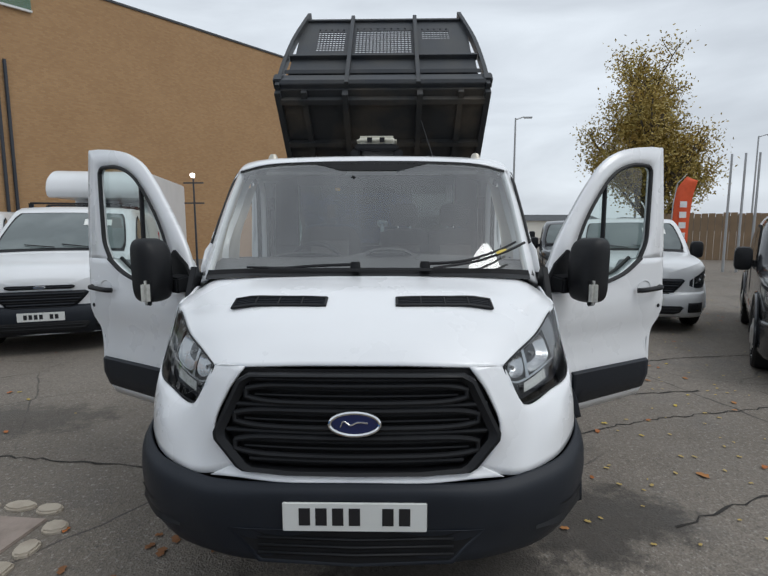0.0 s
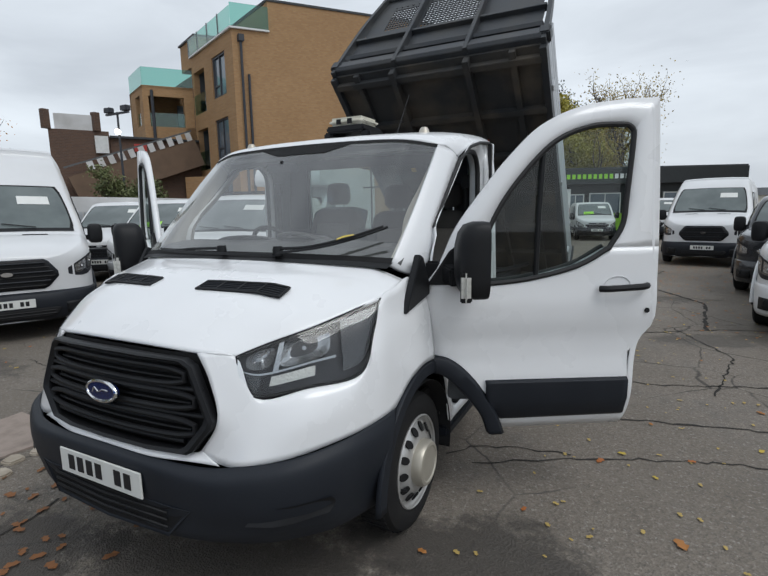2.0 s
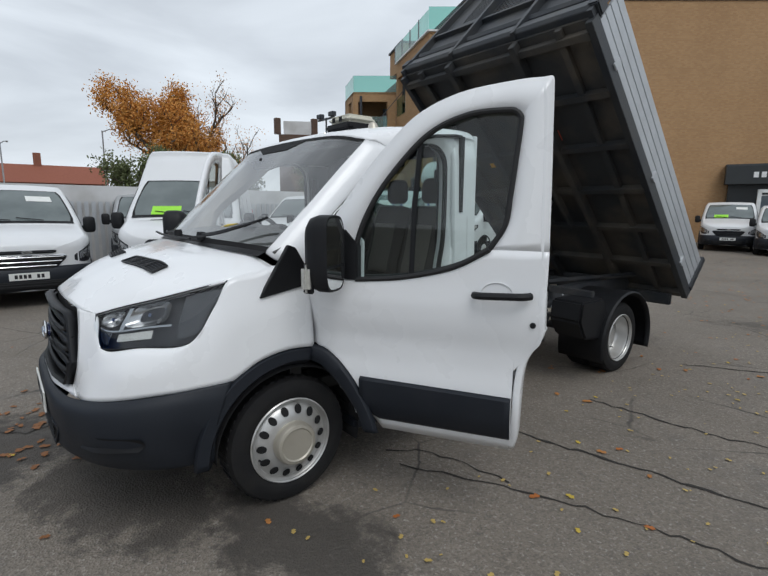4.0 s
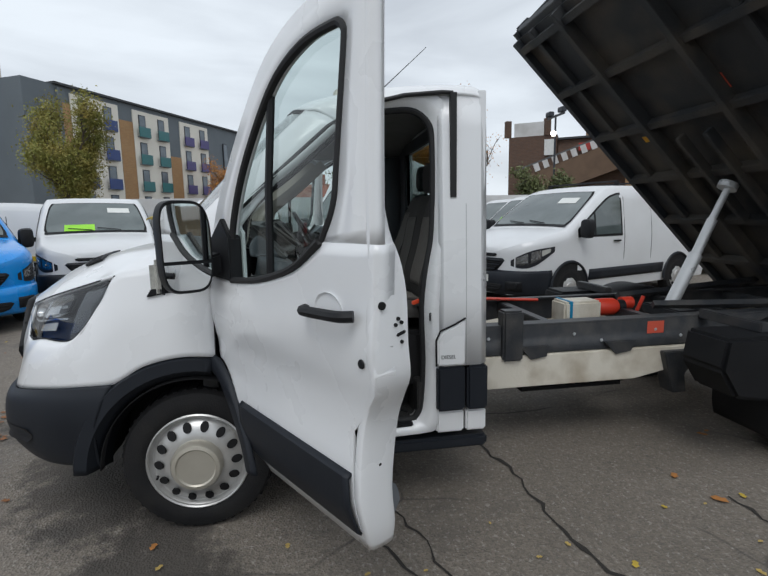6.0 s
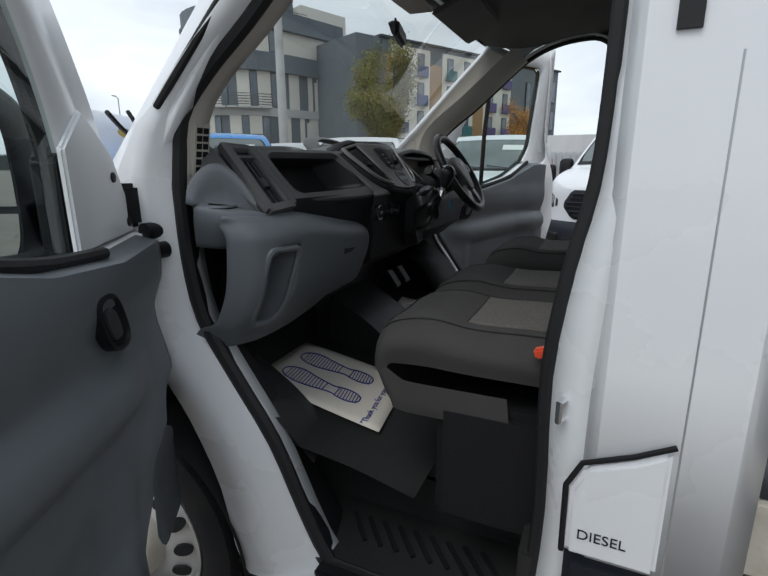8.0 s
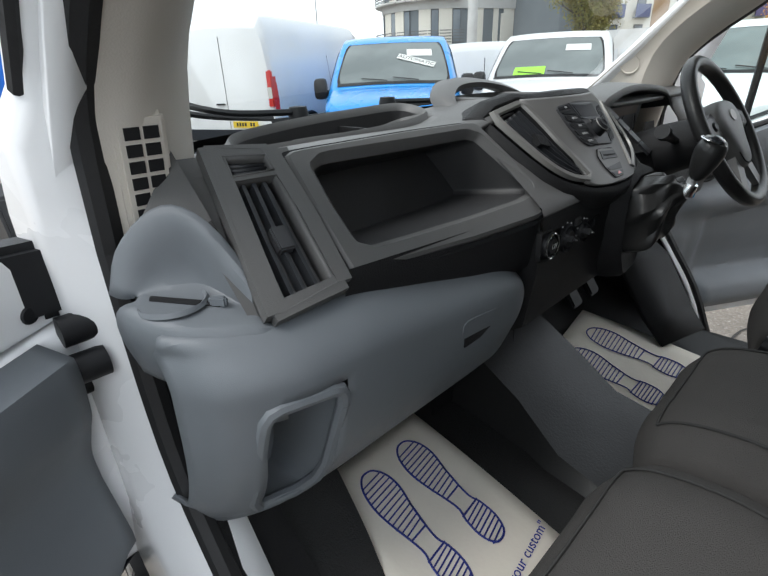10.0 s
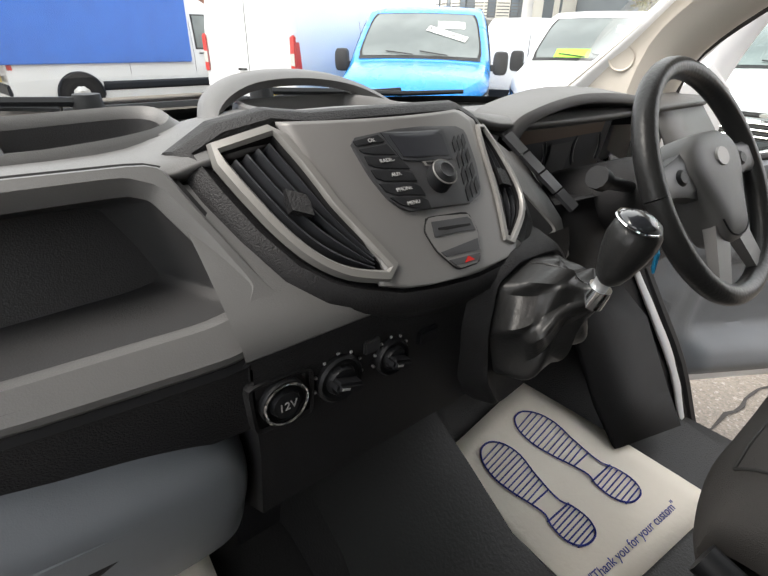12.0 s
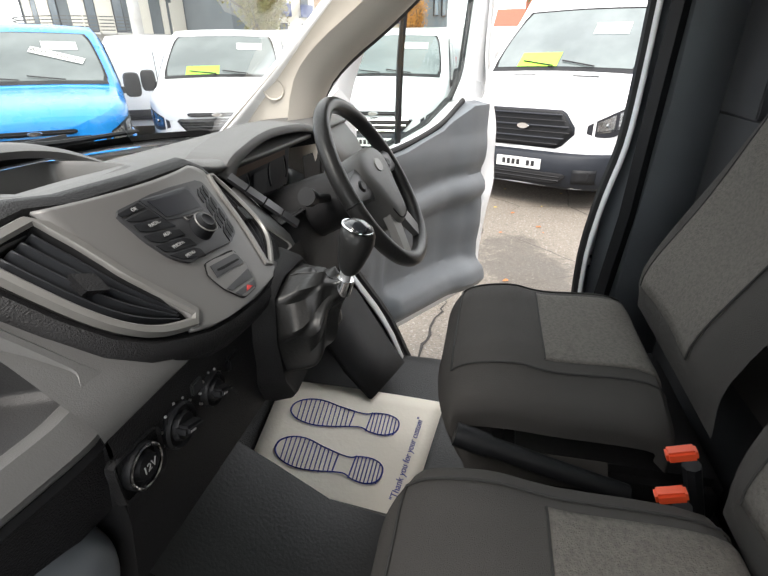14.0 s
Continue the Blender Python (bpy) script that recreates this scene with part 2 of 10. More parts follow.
def tube(pts, r, n=8, r2=None):
    pts = [Vector(p) for p in pts]
    rings, side = [], None
    for i, p in enumerate(pts):
        d = (pts[min(i + 1, len(pts) - 1)] - pts[max(i - 1, 0)]).normalized()
        if side is None:
            side = d.cross(Vector((0, 0, 1)) if abs(d.z) < 0.9 else Vector((1, 0, 0))).normalized()
        side = (side - d * side.dot(d)).normalized()
        up, rad = d.cross(side), r if r2 is None else r + (r2 - r) * i / max(1, len(pts) - 1)
        rings.append([tuple(p + rad * (math.cos(k * math.tau / n) * side + math.sin(k * math.tau / n) * up)) for k in range(n)])
    return loft(rings)


def lathe(profile, n=32, axis="x", at=(0, 0, 0)):
    """A profile of (radius, distance along the axis) turned round the axis."""
    rings = []
    for r, h in profile:
        ring = []
        for k in range(n):
            c, s = r * math.cos(k * math.tau / n), r * math.sin(k * math.tau / n)
            q = {"x": (h, c, s), "y": (c, h, s), "z": (c, s, h)}[axis]
            ring.append((q[0] + at[0], q[1] + at[1], q[2] + at[2]))
        rings.append(ring)
    return loft(rings, caps=False)


def part(name, vf, material, parent=None, label="", bevel=0.0, smooth=True, thick=0.0, seg=2, weld=True):
    """One mesh object under a thing or under a part."""
    me = bpy.data.meshes.new(name)
    me.from_pydata([tuple(p) for p in vf[0]], [], vf[1])
    bm = bmesh.new()
    bm.from_mesh(me)
    if weld:
        bmesh.ops.remove_doubles(bm, verts=bm.verts, dist=0.0002)
    bmesh.ops.recalc_face_normals(bm, faces=bm.faces)
    if bevel:
        sharp = [e for e in bm.edges if len(e.link_faces) == 2 and e.calc_face_angle(0) > 0.5]
        bmesh.ops.bevel(bm, geom=sharp, offset=bevel, segments=seg, affect="EDGES", clamp_overlap=True)
    for f in bm.faces:
        f.smooth = smooth
    if smooth:
        for e in bm.edges:
            if len(e.link_faces) == 2 and e.calc_face_angle(0) > 0.65:
                e.smooth = False
    bm.to_mesh(me)
    bm.free()
    ob = new(name, me)
    me.materials.append(material)
    if parent:
        ob.parent = parent
    if label:
        ob["label"] = label
    if thick:
        s = ob.modifiers.new("thickness", "SOLIDIFY")
        s.thickness, s.offset = thick, -1
    return ob


def thing(name, label, category, group="", kind="", at=None):
    e = new(name)
    e.empty_display_size = 0.2
    if at is not None:
        e.matrix_basis = at
    return tagged(e, label, category, group, kind)


def words(name, text, size, m, material, parent=None, label=""):
    cu = bpy.data.curves.new(name, "FONT")
    cu.body, cu.size, cu.align_x, cu.align_y, cu.extrude = text, size, "CENTER", "CENTER", 0.0004
    tmp = bpy.data.objects.new(name, cu)
    scene.collection.objects.link(tmp)
    me = bpy.data.meshes.new_from_object(tmp.evaluated_get(bpy.context.evaluated_depsgraph_get()))
    bpy.data.objects.remove(tmp)
    me.transform(m)
    me.materials.clear()
    me.materials.append(material)
    ob = new(name, me)
    if parent:
        ob.parent = parent
    if label:
        ob["label"] = label
    return ob


def basis(origin, xdir, ydir):
    """A frame with x along xdir and y near ydir, for flat work laid on a slope."""
    x = Vector(xdir).normalized()
    z = x.cross(Vector(ydir)).normalized()
    y = z.cross(x)
    m = Matrix((x, y, z)).transposed().to_4x4()
    m.translation = Vector(origin)
    return m


def rounded(poly, n=3):
    """A closed line of (u, v) through the corners, softly rounded."""
    out = []
    for (ax, ay), (bx, by), (cx, cy) in zip(poly[-1:] + poly[:-1], poly, poly[1:] + poly[:1]):
        for k in range(n + 1):
            t = k / n
            p, q = (.82 * bx + .18 * ax, .82 * by + .18 * ay), (.82 * bx + .18 * cx, .82 * by + .18 * cy)
            out.append(((1 - t) ** 2 * p[0] + 2 * t * (1 - t) * bx + t * t * q[0], (1 - t) ** 2 * p[1] + 2 * t * (1 - t) * by + t * t * q[1]))
    return out


def bars(name, m, width, height, parent, material=INK, n=7, gap=4):
    """A row of plain bars where letters stand."""
    w = width / n
    for i in range(n):
        if i != gap:
            x = -width / 2 + (i + 0.5) * w
            part(name, moved(box(x - w * 0.34, x + w * 0.34, -height / 2, height / 2, 0, 0.0012), m), material, parent, smooth=False)

# ---- the tipper truck: nose towards -y, its nearside towards +x ----
truck = thing("tipper_truck", "white tipper truck with both doors open and black bed raised", "truck")

BONNET = [
    [(0, .308, 1.118), (.2, .313, 1.116), (.40, .335, 1.106), (.50, .365, 1.098), (.57, .40, 1.09)],
    [(0, .40, 1.195), (.2, .405, 1.192), (.40, .43, 1.176), (.55, .46, 1.152), (.655, .50, 1.127)],
    [(0, .55, 1.275), (.22, .555, 1.272), (.45, .57, 1.255), (.65, .60, 1.212), (.76, .63, 1.167)],
    [(0, .75, 1.338), (.25, .755, 1.336), (.5, .77, 1.322), (.72, .79, 1.27), (.86, .80, 1.217)],
    [(0, .90, 1.372), (.25, .905, 1.37), (.55, .93, 1.356), (.78, .97, 1.318), (.926, .92, 1.254)],
    [(0, .975, 1.392), (.25, .98, 1.39), (.55, 1.02, 1.382), (.78, 1.09, 1.362), (.925, 1.17, 1.295)],
]
part("bonnet", both(skin(BONNET, 6, 6)), WHITE, truck, "white bonnet", thick=0.012)

WING = [
    [(.455, .285, .715), (.545, .305, .86), (.50, .325, 1.0), (.43, .337, 1.104)],
    [(.60, .295, .695), (.615, .335, .83), (.585, .37, 1.0), (.567, .398, 1.088)],
    [(.70, .335, .705), (.70, .375, .82), (.685, .40, .90), (.655, .40, .935)],
    [(.82, .43, .725), (.825, .46, .84), (.815, .50, .92), (.80, .53, .952)],
    [(.93, .60, .748), (.93, .62, .85), (.93, .66, .93), (.934, .715, .972)],
    [(.985, .76, .762), (.975, .77, .88), (.955, .80, 1.02), (.932, .84, 1.13)],
    [(1.0, .886, .769), (.99, .91, .93), (.97, .93, 1.1), (.927, .918, 1.254)],
    [(1.008, 1.02, .845), (.998, 1.04, .97), (.978, 1.06, 1.12), (.93, 1.05, 1.28)],
    [(1.012, 1.18, .88), (1.002, 1.19, 1.0), (.982, 1.2, 1.15), (.935, 1.19, 1.31)],
    [(1.012, 1.335, .873), (1.002, 1.335, 1.0), (.982, 1.335, 1.15), (.955, 1.335, 1.24)],
]
for side in (1, -1):
    vf = skin(WING, 5, 6)
    part("wing", vf if side > 0 else flip(vf), WHITE, truck, "white front wing", thick=0.01)
# strip under and above the grille
part("nose_panel", both(skin([[(0, .213, .702), (.25, .218, .70), (.455, .26, .70), (.56, .285, .694)], [(0, .235, .725), (.25, .24, .725), (.43, .28, .725), (.47, .288, .735)]], 6, 3)), WHITE, truck, thick=0.01)

# grille: an eight-sided recess with framed slats
def grille_edge(k, dy=0.0):
    pts = [(0, .255, 1.094), (.25, .262, 1.092), (.40, .288, 1.085), (.44, .296, 1.06), (.535, .288, .865), (.53, .28, .84), (.445, .262, .74), (.42, .255, .728), (.25, .228, .726), (0, .222, .726)]
    c = np.array((0, .25, .91))
    return [tuple(np.array(p) * 1.0 + (np.array(p) - c) * (k - 1) * np.array((1, 0, 1)) + (0, dy, 0)) for p in pts]


grille = part("grille", both(join(loft([grille_edge(1.015, .03), grille_edge(1.015, -.004), grille_edge(.985, -.012), grille_edge(.93, -.002), grille_edge(.925, .04)], closed=False))), BLACK, truck, "black plastic grille", thick=0.004)
part("grille_backing", both(skin([[(0, .30, .70), (.3, .305, .70), (.56, .36, .70)], [(0, .315, 1.10), (.3, .32, 1.10), (.50, .37, 1.10)]], 3, 3)), GAP, truck)


def bowed(xa, z, lift=0.0):
    """A point of the bowed front of the grille."""
    return (xa, .238 + .03 * (z - .73) / .36 + .16 * xa * xa + lift, z)


for zc, half, hh in ((1.018, .41, .032), (.925, .455, .032), (.822, .455, .034)):
    loop = []
    for k in range(33):
        xa = -half + 2 * half * k / 32
        loop.append(bowed(xa, zc + hh - .018 * (abs(xa) / half) ** 8))
    for k in range(33):
        xa = half - 2 * half * k / 32
        loop.append(bowed(xa, zc - hh + .018 * (abs(xa) / half) ** 8))
    loop.append(loop[0])
    part("slat_frame", tube(loop, .0115, 8), BLACK, grille)
    for dz in (-.011, .011):
        part("slat", tube([bowed(-half * .93 + half * 1.86 * k / 24, zc + dz, .016) for k in range(25)], .0055, 6), BLACK, grille)
for z in (1.07, .972, .873, .768):
    half = .40 if z > 1.05 or z < .8 else .49
    part("slat", tube([bowed(-half + 2 * half * k / 24, z, .008) for k in range(25)], .010, 8), BLACK, grille)
oval_m = basis((0, .228, .924), (1, 0, 0), (0, .1, 1))
badge = part("badge", moved(lathe([(0, .012), (.92, .012), (1, .004), (1, -.01)], 40, "z"), oval_m @ Matrix.Diagonal((.088, .038, 1, 1))), OVAL, truck, "plain blue oval badge with a chrome rim")
part("badge_rim", moved(tube([(.091 * math.cos(a * math.tau / 40), .041 * math.sin(a * math.tau / 40), .008) for a in range(41)], .008, 8), oval_m), CHROME, badge)
part("badge_bar", moved(tube(curve([(-.052, -.010, .013), (-.040, .010, .013), (-.015, -.004, .013), (.012, .006, .013), (.048, .004, .013)], 6), .0032, 6), oval_m), CHROME, badge, "plain silver bar")

# bumper
BUMPER = [
    [(0, .212, .704), (0, .182, .672), (0, .188, .55), (0, .20, .47), (0, .197, .42), (0, .215, .385), (0, .28, .36)],
    [(.28, .216, .702), (.28, .185, .67), (.28, .19, .55), (.28, .202, .47), (.28, .20, .42), (.28, .218, .385), (.28, .28, .36)],
    [(.50, .25, .696), (.50, .212, .655), (.49, .21, .55), (.44, .214, .47), (.39, .21, .42), (.38, .228, .385), (.38, .29, .36)],
    [(.62, .295, .70), (.64, .26, .66), (.63, .248, .56), (.585, .25, .47), (.54, .25, .415), (.52, .27, .38), (.50, .33, .36)],
    [(.80, .395, .722), (.825, .365, .68), (.825, .35, .57), (.79, .35, .47), (.74, .35, .41), (.72, .37, .375), (.70, .42, .36)],
    [(.93, .575, .748), (.955, .555, .70), (.96, .545, .60), (.935, .535, .48), (.905, .53, .41), (.885, .54, .375), (.86, .56, .36)],
    [(.99, .77, .766), (1.012, .76, .70), (1.012, .75, .6), (.985, .74, .48), (.965, .73, .40), (.95, .73, .37), (.92, .74, .36)],
    [(1.004, .886, .772), (1.022, .845, .70), (1.022, .80, .58), (1.0, .79, .47), (.98, .79, .395), (.965, .79, .37), (.93, .79, .36)],
]
bumper = part("bumper", both(skin(BUMPER, 5, 5)), PLASTIC, truck, "dark grey moulded bumper", thick=0.012)
part("lower_intake", both(loft([[(0, .181, .535), (.40, .194, .535), (.475, .21, .53), (.36, .198, .40), (0, .188, .39)], [(0, .20, .525), (.39, .212, .525), (.445, .222, .52), (.345, .215, .412), (0, .205, .402)]], closed=False)), PLASTIC, bumper, thick=.003)
part("intake_opening", both(loft([[(0, .186, .527), (.385, .199, .527), (.45, .209, .522), (.345, .203, .41), (0, .192, .40)], [(0, .190, .46), (.2, .194, .46), (.2, .194, .46), (.2, .194, .46), (0, .190, .46)]], closed=False)), GAP, bumper)
for z in (.50, .47, .44):
    part("intake_bar", both(loft([[(0, .180, z - .006), (.36, .194, z - .006)], [(0, .178, z), (.36, .192, z)], [(0, .182, z + .006), (.36, .196, z + .006)]], closed=False)), BLACK, bumper, thick=.004)
for side in (1, -1):
    def sd(vf):
        return vf if side > 0 else flip(vf)
    fog = part("fog_recess", sd(skin([[(.70, .283, .56), (.82, .343, .565), (.93, .475, .565)], [(.70, .30, .53), (.82, .36, .53), (.93, .50, .53)], [(.68, .272, .49), (.80, .333, .49), (.92, .47, .50)]], 4, 4)), BLACK, bumper)
    fm = basis((.875, .41, .53), (.75, .66, 0), (0, 0, 1))
    part("fog_lamp_blank", sd(moved(lathe([(0, -.016), (.035, -.016), (.042, -.022), (.042, -.05)], 20, "z"), fm)), BLACK, bumper)

plate = part("number_plate", box(-.26, .26, .170, .178, .540, .650), PLATE, truck, "white number plate with plain dark bars", bevel=.003)
bars("plate_bar", basis((-.0, .1695, .597), (1, 0, 0), (0, 0, 1)), .42, .066, plate)

# headlamps
TOP = [(.57, .398, 1.089), (.655, .498, 1.127), (.76, .628, 1.167), (.86, .798, 1.217), (.924, .912, 1.252)]
LOW = [(.592, .383, 1.0), (.655, .40, .938), (.80, .53, .955), (.932, .715, .975), (.930, .84, 1.13)]


def lamp_point(u, v, deep=0.0):
    t, l = Vector(curve(TOP, 8)[round(u * 32)]), Vector(curve(LOW, 8)[round(u * 32)])
    n = Vector((.62, -.76, .18)).normalized()
    return tuple(l.lerp(t, v) + n * (.012 * math.sin(math.pi * v) - deep))


for side in (1, -1):
    us = [k / 32 for k in range(33)]
    def lamp_sheet(u0, u1, v0, v1, d, nv=6):
        vf = loft([[lamp_point(u, v0 + (v1 - v0) * j / nv, d) for u in us if u0 <= u <= u1] for j in range(nv + 1)], closed=False)
        return vf if side > 0 else flip(vf)
    lamp = part("headlamp", lamp_sheet(0, 1, 0, 1, .055), SCREEN, truck, "clear headlamp with chrome reflectors and dark surround")
    part("lens", lamp_sheet(0, 1, 0, 1, 0), LENS, lamp).visible_shadow = False
    part("rim", tube([(side * x, y, z) for x, y, z in [lamp_point(u, 0, .002) for u in us] + [lamp_point(u, 1, .002) for u in us[::-1]] + [lamp_point(0, 0, .002)]], .004, 6), BLACK, lamp)
    def dish(u0, u1, v0, v1, deep_):
        """A concave mirror with a small bulb cap, drawn between two stations of the lamp."""
        rings_ = []
        for k, d in ((1.0, .018), (.93, .024), (.75, .024 + deep_ * .55), (.5, .024 + deep_ * .85), (.22, .024 + deep_)):
            uc, vc, ur, vr = (u0 + u1) / 2, (v0 + v1) / 2, (u1 - u0) / 2 * k, (v1 - v0) / 2 * k
            ring_ = []
            for j in range(28):
                c, q = math.cos(j * math.tau / 28), math.sin(j * math.tau / 28)
                c, q = math.copysign(abs(c) ** .6, c), math.copysign(abs(q) ** .6, q)
                uu = (uc + ur * c) * 32
                i0 = min(31, int(uu))
                a, b = Vector(lamp_point(i0 / 32, vc + vr * q, d)), Vector(lamp_point((i0 + 1) / 32, vc + vr * q, d))
                ring_.append(tuple(a.lerp(b, uu - i0)))
            rings_.append(ring_ + ring_[:1])
        vf = loft(rings_, closed=False)
        return (vf if side > 0 else flip(vf)), rings_[-1]
    for u0, u1, v0, v1, dp in ((.08, .30, .50, .90, .030), (.335, .60, .44, .92, .040)):
        vf, last = dish(u0, u1, v0, v1, dp)
        bowl = part("reflector", vf, REFLECT, lamp, "bright chrome lamp bowl")
        c = sum((Vector(p) for p in last[:-1]), Vector()) / 28
        out_ = Vector((.60, -.78, .18))
        cap = tube([tuple(c - out_ * .004), tuple(c + out_ * .026)], .013, 14, .009)
        part("bulb_cap", cap if side > 0 else flip(cap), LAMPCHROME, bowl)
    part("lamp_divider", lamp_sheet(.30, .345, .40, .95, .018), LAMPCHROME, lamp)
    part("lower_edge", lamp_sheet(.06, .64, .385, .425, .020), LAMPCHROME, lamp)
    part("upper_edge", lamp_sheet(.06, .70, .925, .955, .016), BLACKPAINT, lamp)
    part("indicator_lamp", lamp_sheet(.30, .56, .16, .33, .030), CLEARLENS, lamp, "clear ribbed indicator")
    part("inner_cover", lamp_sheet(.05, .28, .06, .36, .028), BLACKPAINT, lamp, "glossy black inner cover")
    part("outer_cover", lamp_sheet(.63, .97, .14, .92, .030), BLACKPAINT, lamp, "glossy black outer cover")

# bonnet vents
def bonnet_z(x, y):
    rows = [[np.array(p) for p in r] for r in BONNET]
    for i in range(len(rows) - 1):
        y0, y1 = rows[i][0][1], rows[i + 1][0][1]
        if y0 <= y <= y1 or i == len(rows) - 2:
            t = (y - y0) / (y1 - y0)
            line = [rows[i][j] * (1 - t) + rows[i + 1][j] * t for j in range(5)]
            return float(np.interp(abs(x), [p[0] for p in line], [p[2] for p in line]))
    return 1.3


for side in (1, -1):
    def vent_pt(x, y, h):
        return (side * x, y + .16 * (x - .15) ** 1.2 if x > .15 else y, bonnet_z(x, y + (.16 * (x - .15) ** 1.2 if x > .15 else 0)) + h)
    xs = [.155 + .42 * k / 12 for k in range(13)]
    edge = [vent_pt(x, .675, .006) for x in xs] + [vent_pt(x, .60, .006) for x in xs[::-1]]
    vent = part("bonnet_vent", loft([[vent_pt(x, .675, .004) for x in xs], [vent_pt(x, .60, .004) for x in xs]], closed=False), GAP, truck, "black plastic bonnet vent grille")
    part("vent_frame", tube(edge + [edge[0]], .007, 6), BLACK, vent)
    for k in range(1, 4):
        part("vent_bar", tube([vent_pt(.155 + .105 * k, .675, .008), vent_pt(.155 + .105 * k, .60, .008)], .004, 6), BLACK, vent)
    for k in range(1, 5):
        part("vent_rib", tube([vent_pt(x, .60 + .015 * k, .006) for x in xs], .003, 6), PLASTIC, vent)

# windscreen, pillars, roof
WS = [
    [(0, .985, 1.398), (.35, 1.0, 1.396), (.65, 1.055, 1.388), (.865, 1.14, 1.375)],
    [(0, 1.25, 1.645), (.35, 1.262, 1.642), (.65, 1.30, 1.63), (.868, 1.375, 1.60)],
    [(0, 1.50, 1.872), (.35, 1.508, 1.868), (.65, 1.535, 1.855), (.866, 1.60, 1.822)],
    [(0, 1.70, 2.045), (.35, 1.706, 2.042), (.65, 1.725, 2.03), (.858, 1.785, 1.995)],
]
wsg = part("windscreen", both(skin(WS, 6, 5)), SCREENGLASS, truck, "clear windscreen with a dark border")
wsg.visible_shadow = False
ws_grid = [curve(r, 8) for r in WS]
ws_cols = [curve([r[j] for r in ws_grid], 10) for j in range(25)]


def ws_pt(i, j, out=.003):
    p = Vector(ws_cols[j][i])
    return tuple(p + Vector((0, -.66, .75)) * out)


def ws_strip(i0, i1, j0, j1):
    return both(loft([[ws_pt(i, j) for j in range(j0, j1 + 1)] for i in range(i0, i1 + 1)], closed=False))


part("screen_border", join(ws_strip(0, 1, 0, 24), ws_strip(29, 30, 0, 24)), GAP, wsg, "black printed screen border")
part("sun_strip", both(loft([[ws_pt(29, 0), ws_pt(29, 8)], [ws_pt(26, 0), ws_pt(26, 4)]], closed=False)), GAP, wsg)
for side in (1, -1):
    vf = skin([
        [(.865, 1.14, 1.375), (.905, 1.17, 1.345), (.945, 1.24, 1.31), (.955, 1.335, 1.25)],
        [(.868, 1.375, 1.60), (.905, 1.41, 1.585), (.937, 1.47, 1.56), (.945, 1.52, 1.52)],
        [(.866, 1.60, 1.822), (.90, 1.635, 1.81), (.93, 1.69, 1.785), (.938, 1.735, 1.755)],
        [(.858, 1.785, 1.995), (.888, 1.83, 1.985), (.917, 1.885, 1.958), (.93, 1.93, 1.925)],
    ], 5, 6)
    part("windscreen_pillar", vf if side > 0 else flip(vf), WHITE, truck, "white windscreen pillar", thick=.03)
    vf = prism([(1.052, 1.155), (1.335, 1.205), (1.335, 1.26), (1.255, 1.40), (1.215, 1.415)], "x", .952, .985)
    part("pillar_corner_trim", vf if side > 0 else flip(vf), BLACK, truck, "black triangular trim", bevel=.004)
ROOF = [
    [(0, 1.70, 2.048), (.4, 1.71, 2.044), (.7, 1.735, 2.03), (.858, 1.785, 1.998), (.895, 1.84, 1.985), (.93, 1.93, 1.93)],
    [(0, 1.79, 2.088), (.4, 1.80, 2.084), (.7, 1.825, 2.07), (.85, 1.87, 2.045), (.905, 1.92, 2.02), (.945, 2.0, 1.975)],
    [(0, 2.02, 2.118), (.4, 2.02, 2.115), (.7, 2.03, 2.108), (.865, 2.06, 2.09), (.925, 2.10, 2.065), (.958, 2.15, 2.03)],
    [(0, 2.35, 2.138), (.4, 2.35, 2.136), (.7, 2.35, 2.13), (.875, 2.36, 2.115), (.935, 2.38, 2.095), (.965, 2.40, 2.06)],
    [(0, 2.58, 2.138), (.4, 2.58, 2.136), (.7, 2.58, 2.13), (.875, 2.58, 2.115), (.935, 2.58, 2.095), (.965, 2.58, 2.055)],
    [(0, 2.635, 2.105), (.4, 2.635, 2.103), (.7, 2.635, 2.098), (.87, 2.635, 2.085), (.925, 2.635, 2.065), (.955, 2.635, 2.03)],
]
part("roof", both(skin(ROOF, 5, 5)), WHITE, truck, "white cab roof", thick=.03)
